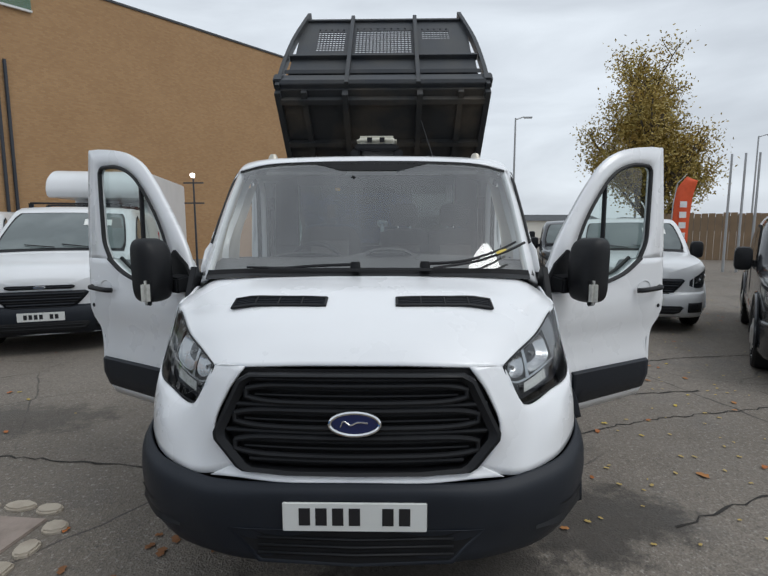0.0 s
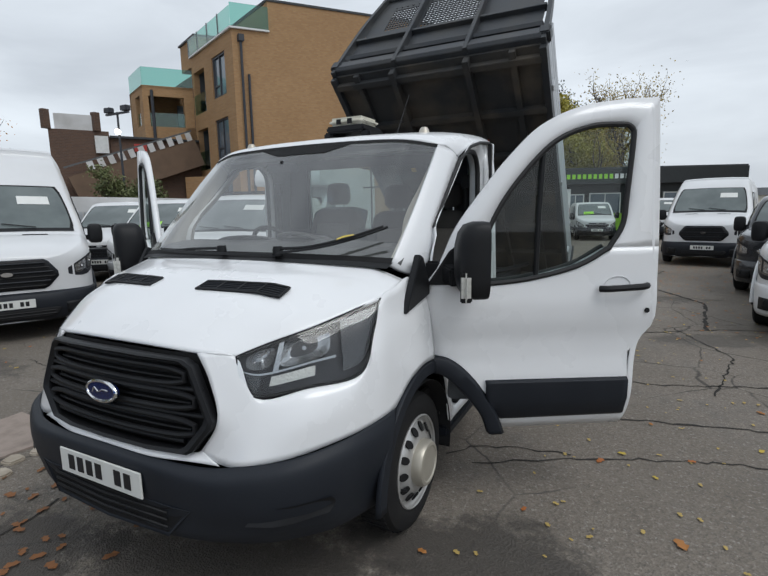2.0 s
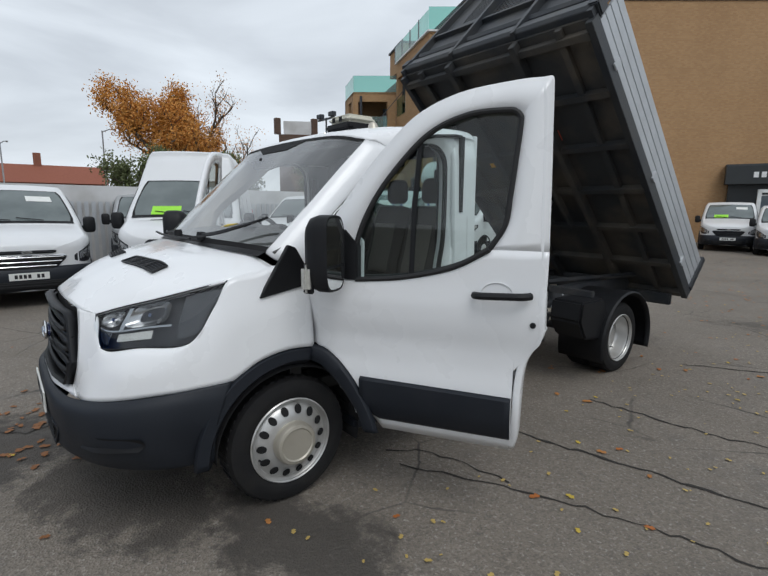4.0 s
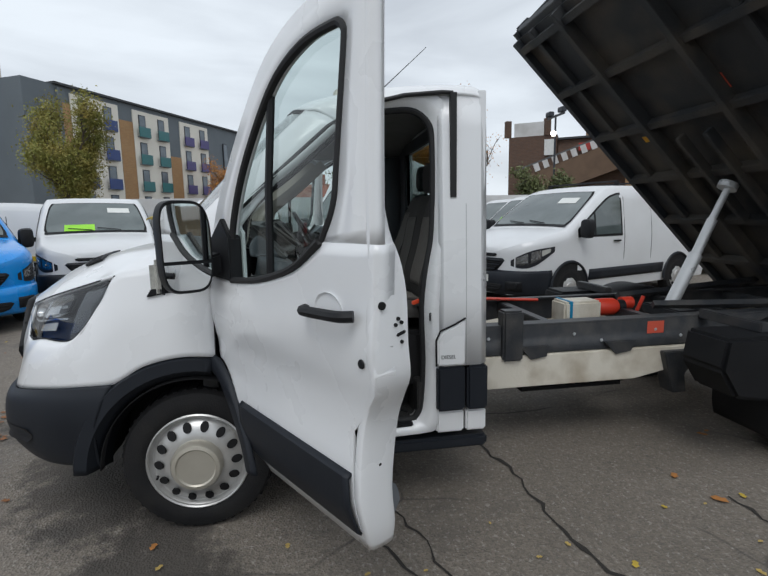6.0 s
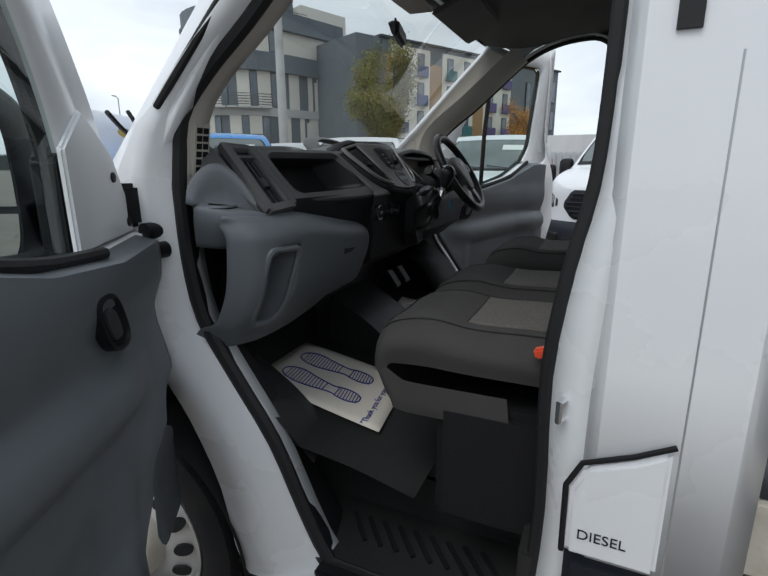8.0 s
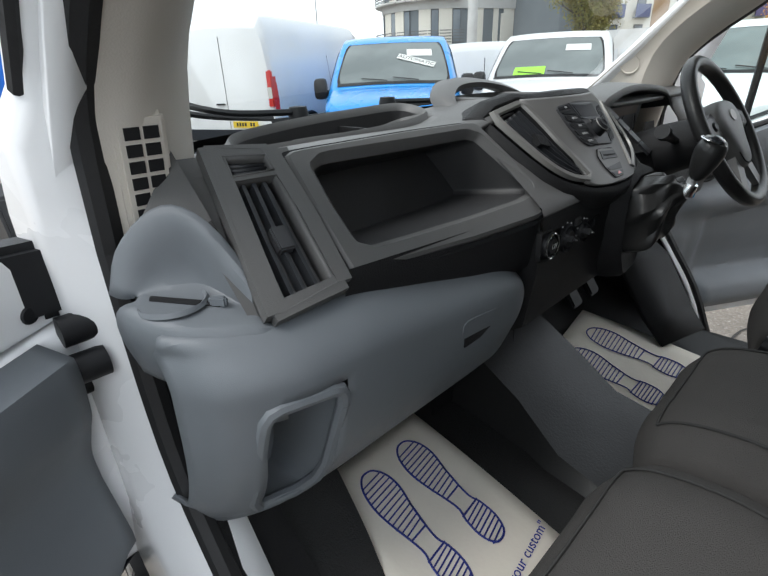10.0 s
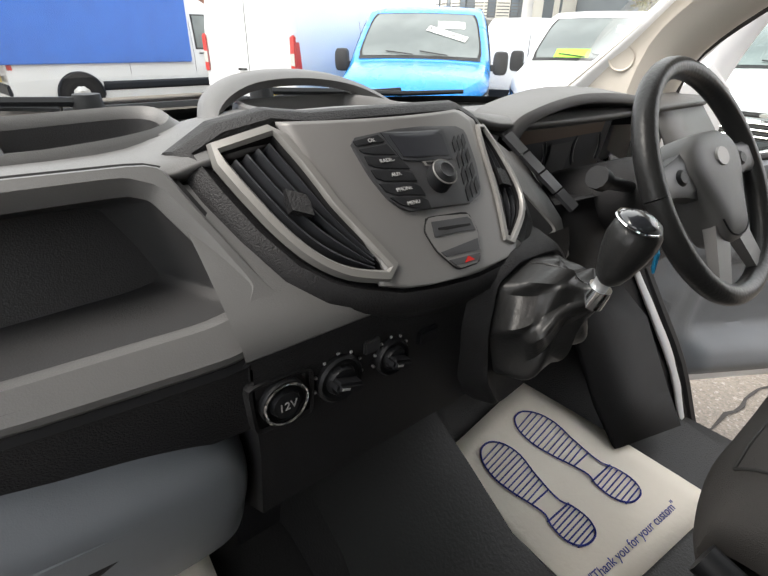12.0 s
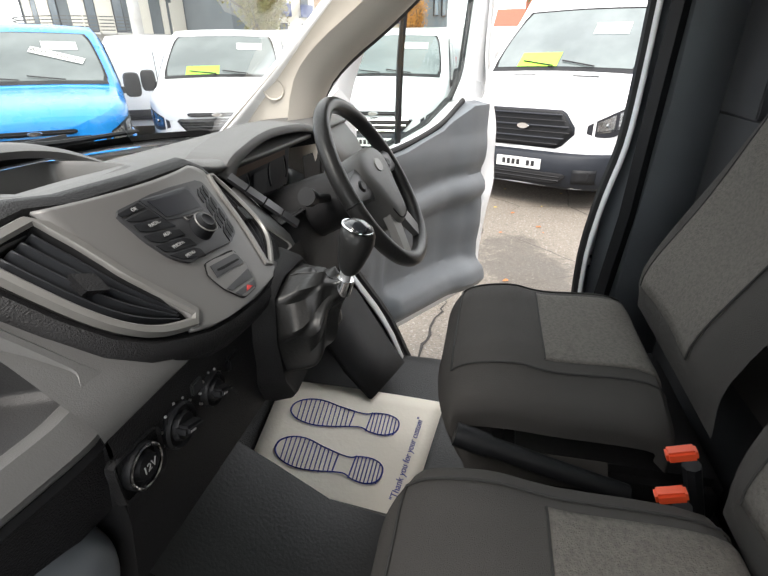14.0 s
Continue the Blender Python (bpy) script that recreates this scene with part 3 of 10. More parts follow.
# rear side panels behind the doors
for side in (1, -1):
    def sd(vf):
        return vf if side > 0 else flip(vf)
    prof = [(.80, 2.0), (.955, 2.06), (.972, 1.9), (.985, 1.55), (1.0, 1.1), (1.004, .75)]
    part("rear_corner_panel", sd(loft([[(x - .02, 2.40, z) for x, z in prof[1:]], [(x, 2.42, z) for x, z in prof[1:]], [(x, 2.55, z) for x, z in prof[1:]], [(x, 2.61, z) for x, z in prof[1:]], [(x - .035, 2.65, z) for x, z in prof[1:]]], closed=False)), WHITE, truck, "white cab corner panel", thick=.02)
    part("rear_seam", sd(tube([(x - .0005, 2.535, z) for x, z in prof[3:]], .0018, 6)), SILVER, truck)
    part("rear_cladding", sd(join(box(.95, 1.012, 2.385, 2.53, .515, .748), box(.95, 1.014, 2.54, 2.648, .515, .748))), PLASTIC, truck, "dark grey side cladding", bevel=.012)
    part("sill_end", sd(join(box(.95, .99, 2.385, 2.53, .395, .51), box(.95, .99, 2.54, 2.648, .395, .51))), WHITE, truck, bevel=.01)
    flap = part("fuel_flap", sd(prism([(2.385, .755), (2.525, .755), (2.525, .985), (2.475, .955), (2.405, .925), (2.385, .88)], "x", .985, 1.014)), WHITE, truck, "white fuel flap", bevel=.008)
    part("flap_gap", sd(tube([(1.008, 2.38, .755), (1.008, 2.378, .885), (1.008, 2.40, .932), (1.008, 2.475, .963), (1.008, 2.528, .992)], .005, 6)), GAP, flap)
    if side > 0:
        words("fuel_word", "DIESEL", .026, basis((1.0152, 2.44, .80), (0, 1, 0), (0, 0, 1)), PLASTIC, flap)
    # jamb round the doorway, with seal
    O = [(1.47, 1.36), (1.475, 1.19), (1.505, 1.04), (1.59, .905), (1.70, .745), (1.778, .575), (1.84, .46), (1.90, .44), (2.24, .45), (2.30, .48), (2.325, .56), (2.337, .77), (2.33, 1.04), (2.352, 1.235), (2.38, 1.38), (2.388, 1.55), (2.388, 1.80), (2.372, 1.92), (2.30, 1.985), (2.20, 1.99), (2.08, 1.968), (1.96, 1.91), (1.83, 1.80), (1.70, 1.69), (1.58, 1.60), (1.50, 1.51), (1.47, 1.36)]
    J = [(1.36, 1.40), (1.345, 1.19), (1.35, 1.02), (1.42, .90), (1.50, .79), (1.58, .62), (1.63, .41), (1.75, .395), (2.30, .40), (2.39, .44), (2.40, .60), (2.40, .80), (2.40, 1.04), (2.41, 1.235), (2.415, 1.38), (2.42, 1.55), (2.42, 1.90), (2.42, 2.03), (2.33, 2.055), (2.20, 2.045), (2.08, 2.02), (1.96, 1.955), (1.84, 1.85), (1.72, 1.75), (1.60, 1.655), (1.47, 1.54), (1.36, 1.40)]
    O2, J2 = curve([(0, *p) for p in O], 3), curve([(0, *p) for p in J], 3)
    part("door_jamb", sd(loft([[(.965 if p[2] > 1.5 else .985, p[1], p[2]) for p in J2], [(.945 if p[2] > 1.5 else .965, q[1] * .6 + p[1] * .4, q[2] * .6 + p[2] * .4) for p, q in zip(J2, O2)], [(.915, q[1], q[2]) for q in O2], [(.86, q[1], q[2]) for q in O2]], closed=False)), WHITE, truck, "white painted door frame", thick=.006)
    part("door_seal", sd(tube([(.915, q[1], q[2]) for q in O2], .017, 8)), SEAL, truck, "black rubber door seal")
    part("sill_scuff_plate", sd(box(.86, .965, 1.83, 2.27, .43, .452)), BLACK, truck, bevel=.006)
    part("side_step", sd(box(.80, .985, 1.62, 2.66, .30, .365)), PLASTIC, truck, "dark grey side step", bevel=.015)
    part("gutter_seal", sd(join(tube([(.955, 1.47, 1.535), (.955, 1.66, 1.71), (.955, 1.885, 1.905), (.965, 2.05, 2.0), (.972, 2.24, 2.045), (.975, 2.42, 2.062), (.975, 2.47, 2.06)], .010, 8), box(.965, .99, 2.455, 2.485, 1.58, 2.06))), SEAL, truck)
    striker = part("door_striker", sd(tube([(.96, 2.365, .985), (.985, 2.355, .985), (.985, 2.355, 1.02), (.96, 2.365, 1.02)], .006, 6)), CHROME, truck)
    for zz in (1.32, 1.12):
        part("hinge", sd(box(.955, 1.03, 1.345, 1.40, zz - .05, zz + .05)), WHITE if zz < 1.2 else BLACK, truck, bevel=.01)
    for yy, zz, rr in ((1.42, 1.26, .02), (1.44, 1.215, .02), (1.40, 1.17, .014)):
        part("grommet", sd(lathe([(0, 1.0), (rr, .997), (rr, .96)], 16, at=(-.012, yy, zz))), BLACK, truck)
# cab back wall with window, bulkhead, underside
part("cab_back", join(box(-.96, -.64, 2.60, 2.64, .45, 2.08), box(.64, .96, 2.60, 2.64, .45, 2.08), box(-.64, .64, 2.60, 2.64, .45, 1.48), box(-.64, .64, 2.60, 2.64, 1.98, 2.08)), WHITE, truck, "white cab back wall", bevel=.004)
rw = part("rear_window", box(-.64, .64, 2.617, 2.622, 1.48, 1.98), GLASS, truck)
rw.visible_shadow = False
part("engine_bay", box(-.55, .55, .42, 1.05, .45, 1.05), GAP, truck)

# front wheels, arches, liners
def wheel(cx, cy, side, parent, r=.35, dual=False, hub_out=0.03):
    f = side
    wh = part("wheel", lathe([(.215 * r / .35, -.20), (.30 * r / .35, -.205), (.335 * r / .35, -.19), (r, -.165), (r, -.04), (.335 * r / .35, -.012), (.30 * r / .35, .0), (.262, .002), (.232, -.01), (.215, -.03)], 48), RUBBER, parent, "black tyre on a silver steel wheel")
    grooves = [lathe([(r * 1.001, h), (r * 1.001, h + .012)], 48) for h in (-.145, -.11, -.075, -.055)]
    part("tread_groove", join(*grooves), GAP, wh)
    blocks = []
    for k in range(48):
        a = k * math.tau / 48
        blocks.append(moved(box(-.165, -.035, -.008, .008, r - .012, r + .004), Matrix.Rotation(a, 4, "X")))
    tagged(part("tread_block", join(*blocks), RUBBER, wh), kind="stuff")
    if dual:
        prof = [(.232, -.008), (.222, -.02), (.21, -.05), (.205, -.12), (.19, -.145), (.10, -.15), (.085, -.14), (.085, -.10), (0, -.098)]
    else:
        prof = [(.232, -.006), (.222, -.012), (.213, -.028), (.205, -.03), (.198, -.02), (.165, .0), (.135, .012), (.118, .012)]
    rim = part("rim", lathe(prof, 48), RIM, wh, "silver steel rim with oval holes")
    part("rim_lip", lathe([(.236, -.012), (.238, -.002), (.232, .003), (.226, -.002), (.224, -.012)], 48), RIM, wh)
    for k in range(14 if not dual else 10):
        a = (k + .5) * math.tau / (14 if not dual else 10)
        m = Matrix.Rotation(a, 4, "X") @ Matrix.Translation((.0, 0, .178) if not dual else (-.147, 0, .145)) @ Matrix.Rotation(-.55 if not dual else 0, 4, "Y")
        vf = lathe([(0, .004), (1, .004), (1, -.004)], 16)
        part("rim_hole", moved(vf, m @ Matrix.Diagonal((1, .019, .027, 1))), GAP, wh)
    if not dual:
        part("hub_cap", lathe([(.118, .0), (.118, .045), (.108, .062), (.092, .066), (.085, .060), (0, .058)], 40), HUB, wh, "dull gold-grey hub cap")
    part("valve", tube([(-.01, -.19, -.06), (.02, -.185, -.058)], .006, 6), BLACK, wh)
    wh.matrix_basis = Matrix.Translation((cx, cy, r)) @ (Matrix() if f > 0 else Matrix.Rotation(math.pi, 4, "Z"))
    return wh


for side in (1, -1):
    def sd(vf):
        return vf if side > 0 else flip(vf)
    wheel(side * .965, 1.217, side, truck)
    angs = [radians(a) for a in range(178, 74, -4)]
    def arch(r, x, squash=1.0):
        return [(x, 1.217 + r * math.cos(a), .345 + r * math.sin(a) * squash) for a in angs]
    part("arch_cladding", sd(loft([arch(.40, .90), arch(.445, .985), arch(.47, 1.022), arch(.525, 1.02), arch(.535, 1.0)], closed=False)), PLASTIC, truck, "dark grey wheel arch trim", thick=.006)
    angs = [radians(a) for a in range(178, -20, -6)]
    part("wheel_arch_liner", sd(loft([arch(.425, .99), arch(.43, .60)], closed=False)), GAP, truck, thick=.004)
    part("arch_inner_wall", sd(prism([(.70, .35), (1.60, .35), (1.60, .56), (1.45, .68), (1.30, .80), (.70, .80)], "x", .55, .60)), GAP, truck)
    # dual rear wheels with guard
    wheel(side * 1.0, 4.83, side, truck, dual=True)
    wheel(side * .76, 4.83, side, truck, dual=True)
    angs = [radians(a) for a in range(198, -20, -6)]
    def guard(r, x):
        return [(x, 4.83 + r * math.cos(a) * 1.02, .34 + r * math.sin(a)) for a in angs]
    part("mudguard", sd(loft([guard(.44, 1.04), guard(.47, 1.075), guard(.485, 1.06), guard(.485, .62)], closed=False)), BLACK, truck, "black plastic rear mudguard", thick=.006)
    part("guard_skirt", sd(prism([(4.02, .80), (4.40, .80), (4.47, .60), (4.42, .40), (4.10, .45), (3.99, .62)], "x", .72, 1.03)), BLACK, truck, bevel=.02)

# wipers, roof fittings
for pts in ([(-.05, 1.0, 1.425), (-.28, 1.02, 1.415), (-.42, 1.03, 1.405), (-.62, 1.08, 1.405)], [(.30, 1.03, 1.425), (.50, 1.04, 1.44), (.68, 1.13, 1.485), (.80, 1.22, 1.53)]):
    w = part("wiper_arm", tube([(x, y - .03, z + .02) for x, y, z in curve(pts, 5)], .009, 6, .006), BLACK, truck, "black wiper")
    part("pivot", lathe([(0, .02), (.022, .018), (.026, 0), (.026, -.03)], 16, "z", (pts[0][0], pts[0][1] - .03, pts[0][2] + .015)), BLACK, w)
for pts in ([(-.48, .985, 1.415), (-.20, .955, 1.41), (.05, .95, 1.41), (.33, .965, 1.41)], [(.34, .98, 1.418), (.55, 1.04, 1.445), (.72, 1.12, 1.49), (.84, 1.20, 1.535)]):
    part("wiper_blade", tube([(x, y - .04, z + .012) for x, y, z in curve(pts, 5)], .007, 6), BLACK, truck)
yleaf = part("fallen_leaf", skin([[(.66, .985, 1.494), (.655, 1.0, 1.502), (.645, 1.02, 1.496)], [(.69, 1.0, 1.506), (.683, 1.02, 1.514), (.676, 1.045, 1.506)], [(.72, 1.04, 1.514), (.715, 1.055, 1.519), (.708, 1.07, 1.514)]], 3, 3), mat("yellow_wiper_leaf", (.62, .47, .08), .6), None)
tagged(yleaf, "curled yellow leaf caught on the wiper", "leaf")
part("scuttle_panel", both(skin([[(0, .955, 1.388), (.35, .965, 1.386), (.65, 1.01, 1.376), (.86, 1.10, 1.355)], [(0, 1.0, 1.404), (.35, 1.015, 1.402), (.65, 1.065, 1.396), (.87, 1.15, 1.38)]], 5, 2)), BLACK, truck)
beacon = part("beacon_bar", join(box(-.125, .165, 2.14, 2.40, 2.225, 2.285)), mat("beacon_cream", (.62, .60, .50), .35, scale=8), truck, "cream flashing beacon bar", bevel=.025, seg=3)
part("beacon_base", box(-.135, .175, 2.13, 2.41, 2.18, 2.225), BLACK, beacon, bevel=.012)
for x in (-.135, .175):
    part("beacon_foot", box(x - .035, x + .035, 2.15, 2.39, 2.10, 2.19), BLACK, beacon, bevel=.012)
for x in (-.03, .06):
    part("beacon_lens", box(x - .018, x + .018, 2.136, 2.142, 2.235, 2.27), GAP, beacon)
for x in (-.685, .70):
    part("roof_marker_lamp", lathe([(0, .030), (.018, .027), (.028, .014), (.032, 0), (.04, -.015)], 20, "z", (x, 1.96, 2.100)), HUB, truck, "small domed roof marker lamp")
part("aerial", join(tube([(.43, 2.12, 2.11), (.36, 2.50, 2.46)], .0035, 6, .002), tube([(.43, 2.12, 2.10), (.423, 2.16, 2.145)], .011, 8, .006)), BLACK, truck, "thin black roof aerial")

# chassis
for side in (1, -1):
    def sd(vf):
        return vf if side > 0 else flip(vf)
    rail = part("subframe_rail", sd(join(box(.46, .50, 2.70, 6.0, .63, .82), box(.40, .50, 2.70, 6.0, .805, .82))), CHASSIS, truck, "black bed subframe rail", bevel=.004)
    part("chassis_rail", sd(prism([(2.62, .42), (3.85, .42), (4.25, .50), (5.2, .56), (5.95, .50), (5.95, .625), (2.62, .625)], "x", .42, .515)), CREAM, truck, "dirty cream chassis rail", bevel=.006)
    for k in range(14):
        part("rail_bolt", sd(lathe([(0, .008), (.009, .006), (.011, 0)], 10, "x", (.50, 2.85 + .19 * k, .74 - .05 * (k % 3)))), ALU, rail)
    part("rail_bracket", sd(box(.44, .545, 2.93, 3.06, .60, .915)), CHASSIS, truck, bevel=.012)
    part("fixing_plate", sd(prism([(3.05, .68), (3.24, .68), (3.22, .615), (3.12, .60)], "x", .50, .53)), CHASSIS, truck)
    part("fixing_plate", sd(prism([(3.62, .68), (3.84, .68), (3.80, .615), (3.70, .60)], "x", .50, .53)), CHASSIS, truck)
    part("bump_stop_bracket", sd(prism([(4.02, .60), (4.30, .60), (4.18, .44), (4.20, .32), (4.10, .32)], "x", .44, .56)), CHASSIS, truck, bevel=.006)
part("cross_member", box(-.46, .46, 2.70, 2.76, .66, .80), CHASSIS, truck, bevel=.006)
for y in (3.3, 4.05, 4.7, 5.4, 5.9):
    part("cross_member", box(-.46, .46, y, y + .07, .70, .79), CHASSIS, truck, bevel=.006)
for s_ in (1, -1):
    part("diagonal_brace", tube([(s_ * .45, 2.72, .80), (s_ * .30, 3.05, .80)], .03, 4), CREAM, truck)
    part("tilt_frame_arm", tube([(s_ * .20, 4.2, .84), (s_ * .60, 5.9, .86)], .03, 4), CHASSIS, truck)
    part("outrigger", box(s_ * .50 if s_ > 0 else -.95, .95 if s_ > 0 else -.50, 4.30, 4.36, .80, .86), CHASSIS, truck, bevel=.006)
part("chassis_label", box(.5165, .518, 2.975, 3.02, .655, .715), YELLOWLABEL, truck, "small yellow warning label")
part("label_panel", box(.5015, .503, 3.93, 4.05, .715, .795), REDLABEL, truck, "red and white warning label")
part("oil_tank", box(-.10, .10, 3.58, 3.87, .70, .865), CREAM, truck, "cream hydraulic oil tank", bevel=.015)
part("tank_strap", box(-.105, .105, 3.62, 3.64, .695, .87), BLUETAG, truck)
pump = part("hydraulic_pump", lathe([(0, .0), (.055, .0), (.065, .02), (.065, .15), (.05, .18), (0, .185)], 20, "y", (.0, 3.87, .80)), RED, truck, "red hydraulic pump")
part("pump_cap", lathe([(0, .0), (.05, .0), (.05, .05), (0, .055)], 16, "y", (.0, 4.055, .80)), BLACK, pump)
part("pump_valve", lathe([(0, .0), (.045, .0), (.045, .09), (0, .10)], 14, "y", (-.02, 4.10, .82)), RED, truck)
part("red_lever", tube([(.0, 4.22, .74), (.01, 4.27, .87)], .014, 8), RED, truck)
part("safety_prop", tube([(-.40, 2.72, .86), (-.25, 3.55, .83)], .012, 6), RED, truck, "red bed prop rod")
for k, (a, b, r) in enumerate((((0, 4.50, .77), (0, 4.70, 1.17), .048), ((0, 4.68, 1.13), (0, 4.82, 1.43), .036), ((0, 4.80, 1.40), (0, 4.93, 1.66), .025))):
    part("ram_stage", tube([a, b], r, 20), PISTON, truck, "silver telescopic tipping ram")
part("ram_head", tube([(0, 4.92, 1.66), (0, 4.94, 1.70)], .068, 20), PISTON, truck)
part("ram_cradle", box(-.20, .20, 4.42, 4.58, .70, .78), CHASSIS, truck, bevel=.01)
part("drive_shaft", tube([(0, 2.6, .45), (0, 4.7, .42)], .04, 12), CHASSIS, truck)
part("rear_axle", tube([(-.9, 4.83, .36), (.9, 4.83, .36)], .06, 12), CHASSIS, truck)
part("exhaust_box", box(-.35, .1, 2.9, 3.5, .28, .40), CHASSIS, truck, bevel=.04)
part("spare_carrier", box(-.45, .40, 3.1, 3.9, .33, .41), GAP, truck, bevel=.05)
part("rear_light_bar", box(-1.0, 1.0, 5.93, 5.98, .55, .68), CHASSIS, truck, bevel=.01)

# raised bed, in its own frame: u backwards along the floor, w up from it
TILT = radians(44.5)
BED = Matrix.Translation((0.03, 3.70, 3.02)) @ Matrix.Rotation(-TILT, 4, "X")
bed = part("tipper_bed", moved(box(-1.07, 1.07, 0, 3.35, .0, .05), BED), UNDERSTEEL, truck, "black steel tipper bed, raised", smooth=False)


def on_bed(name, vf, m, label="", bevel=.004):
    return part(name, moved(vf, BED), m, bed, label, bevel=bevel)


for y in (.10, .62, 1.16, 1.70, 2.24, 2.78, 3.28):
    on_bed("floor_rib", box(-1.05, 1.05, y - .03, y + .03, -.07, .0), UNDERSTEEL)
for x in (-.80, -.38, .38, .80):
    on_bed("floor_runner", box(x - .03, x + .03, .0, 3.35, -.05 if abs(x) > .5 else -.095, -.0), UNDERSTEEL)
for x in (-.13, .13):
    on_bed("ram_bracket", box(x - .02, x + .02, 1.3, 2.2, -.11, -.04), UNDERSTEEL)
for s_ in (1, -1):
    on_bed("floor_edge", box(s_ * 1.07 - .03, s_ * 1.07 + .03, 0, 3.35, -.06, .06), BEDSTEEL)
    for k in range(4):
        z0 = .065 + .10 * k
        on_bed("side_plank", box(s_ * 1.075 - .014, s_ * 1.075 + .014, .06, 3.32, z0, z0 + .094), ALU, "grey aluminium drop side plank")
    on_bed("side_post", box(s_ * 1.08 - .03, s_ * 1.08 + .03, 3.27, 3.34, .05, .50), BEDSTEEL)
    for y in (.45, 1.65, 2.85):
        on_bed("side_hinge", box(s_ * 1.095 - .02, s_ * 1.095 + .02, y - .03, y + .03, .02, .12), ALU)
for k in range(4):
    on_bed("tail_plank", box(-1.06, 1.06, 3.32, 3.345, .065 + .1 * k, .16 + .1 * k), ALU)
on_bed("sticker", box(.30, .42, .95, 1.07, -.002, -.0012), REDLABEL, bevel=0)
on_bed("sticker", box(-.60, -.54, 1.28, 1.34, -.002, -.0012), YELLOWLABEL, bevel=0)
# headboard at the front of the bed
hb = []
for x0, x1 in ((-1.0, -.385), (-.345, .345), (.385, 1.0)):
    hb.append(prism([(x0, .05), (x1, .05), (x1, .62), (x0, .62)], "y", -.004, .016))
for piece in hb:
    on_bed("headboard_panel", piece, BEDSTEEL, "dark steel headboard", bevel=0)
on_bed("headboard_fold", prism([(-.05, .03), (-.075, .06), (-.05, .20), (.0, .26), (.01, .03)], "x", -1.05, 1.05), BEDSTEEL)
on_bed("headboard_fold", prism([(-.03, .26), (-.055, .30), (-.02, .33), (.0, .33)], "x", -1.03, 1.03), BEDSTEEL)
on_bed("cross_rail", box(-1.02, 1.02, -.05, .02, .60, .64), BEDSTEEL)
on_bed("top_rail", box(-.96, .96, -.03, .03, 1.47, 1.51), BEDSTEEL)
on_bed("top_orange_board", box(-.94, .94, -.02, .02, 1.51, 1.525), mat("orange_board", (.50, .20, .08), .6), "orange edge board")
for x in (-.365, .365):
    on_bed("headboard_post", box(x - .022, x + .022, -.075, .02, .02, 1.50), BEDSTEEL)
for s_ in (1, -1):
    prof = curve([(s_ * 1.07, 0, .0), (s_ * 1.06, 0, .45), (s_ * 1.02, 0, .95), (s_ * .95, 0, 1.35), (s_ * .90, 0, 1.60)], 6)
    on_bed("headboard_edge", loft([[(x - .02 * s_, -.06, z), (x + .02 * s_, -.06, z), (x + .02 * s_, .03, z), (x - .02 * s_, .03, z)] for x, y, z in prof]), BEDSTEEL, bevel=0)
    on_bed("corner_block", box(s_ * 1.07 - .05, s_ * 1.07 + .05, -.08, .04, .06, .18), BEDSTEEL, bevel=.012)
# framed mesh openings above the cross rail
def mesh_window(x0, x1, z0, z1, nx, nz, fill):
    vf = [box(x0 - .0, x1, -.004, .010, .64, z0), box(x0, x1, -.004, .010, z1, z1 + .03), box(x0, x1, -.004, .010, z1 + .055, 1.47)]
    vf += [box(fill[0], x0 + .0001, -.004, .010, .64, 1.47), box(x1, fill[1], -.004, .010, .64, 1.47)]
    dx, dz = (x1 - x0) / nx, (z1 - z0) / nz
    for i in range(nx + 1):
        vf.append(box(x0 + i * dx - .006, x0 + i * dx + .006, -.002, .008, z0, z1))
    for j in range(nz + 1):
        vf.append(box(x0, x1, -.0025, .0085, z0 + j * dz - .006, z0 + j * dz + .006))
    for i in range(0, nx, 2):
        vf.append(box(x0 + (i + .5) * dx, x0 + (i + 1.9) * dx, -.003, .009, z1 + .03, z1 + .055))
    return on_bed("headboard_mesh", join(*vf), BEDSTEEL, "steel mesh window panel", bevel=0)


mesh_window(-.76, -.44, .80, 1.24, 9, 9, (-.97, -.345))
mesh_window(-.32, .32, .70, 1.26, 16, 12, (-.345, .345))
mesh_window(.44, .76, 1.06, 1.24, 9, 4, (.345, .97))

# ---- the cab doors, drawn shut and then swung on their hinges ----
SWING = 59.0
DOOR_OUT = [(-.02, 1.262), (.05, 1.37), (.13, 1.54), (.27, 1.73), (.415, 1.90), (.565, 2.035), (.76, 2.118), (1.0, 2.152), (1.11, 2.156), (1.150, 2.156), (1.157, 2.115), (1.163, 1.95), (1.172, 1.7), (1.18, 1.42)]
DOOR_IN = [(.262, 1.245), (.262, 1.42), (.33, 1.60), (.45, 1.775), (.62, 1.945), (.80, 2.02), (.97, 2.03), (1.01, 2.02), (1.028, 2.0), (1.03, 1.985), (1.026, 1.92), (1.002, 1.66), (.985, 1.53), (.92, 1.42)]
DOOR_BELT = [(.262, 1.245), (.50, 1.268), (.75, 1.328), (.92, 1.42)]


def lean(z):
    return -.035 * max(0, (z - 1.42) / .72) ** 1.2


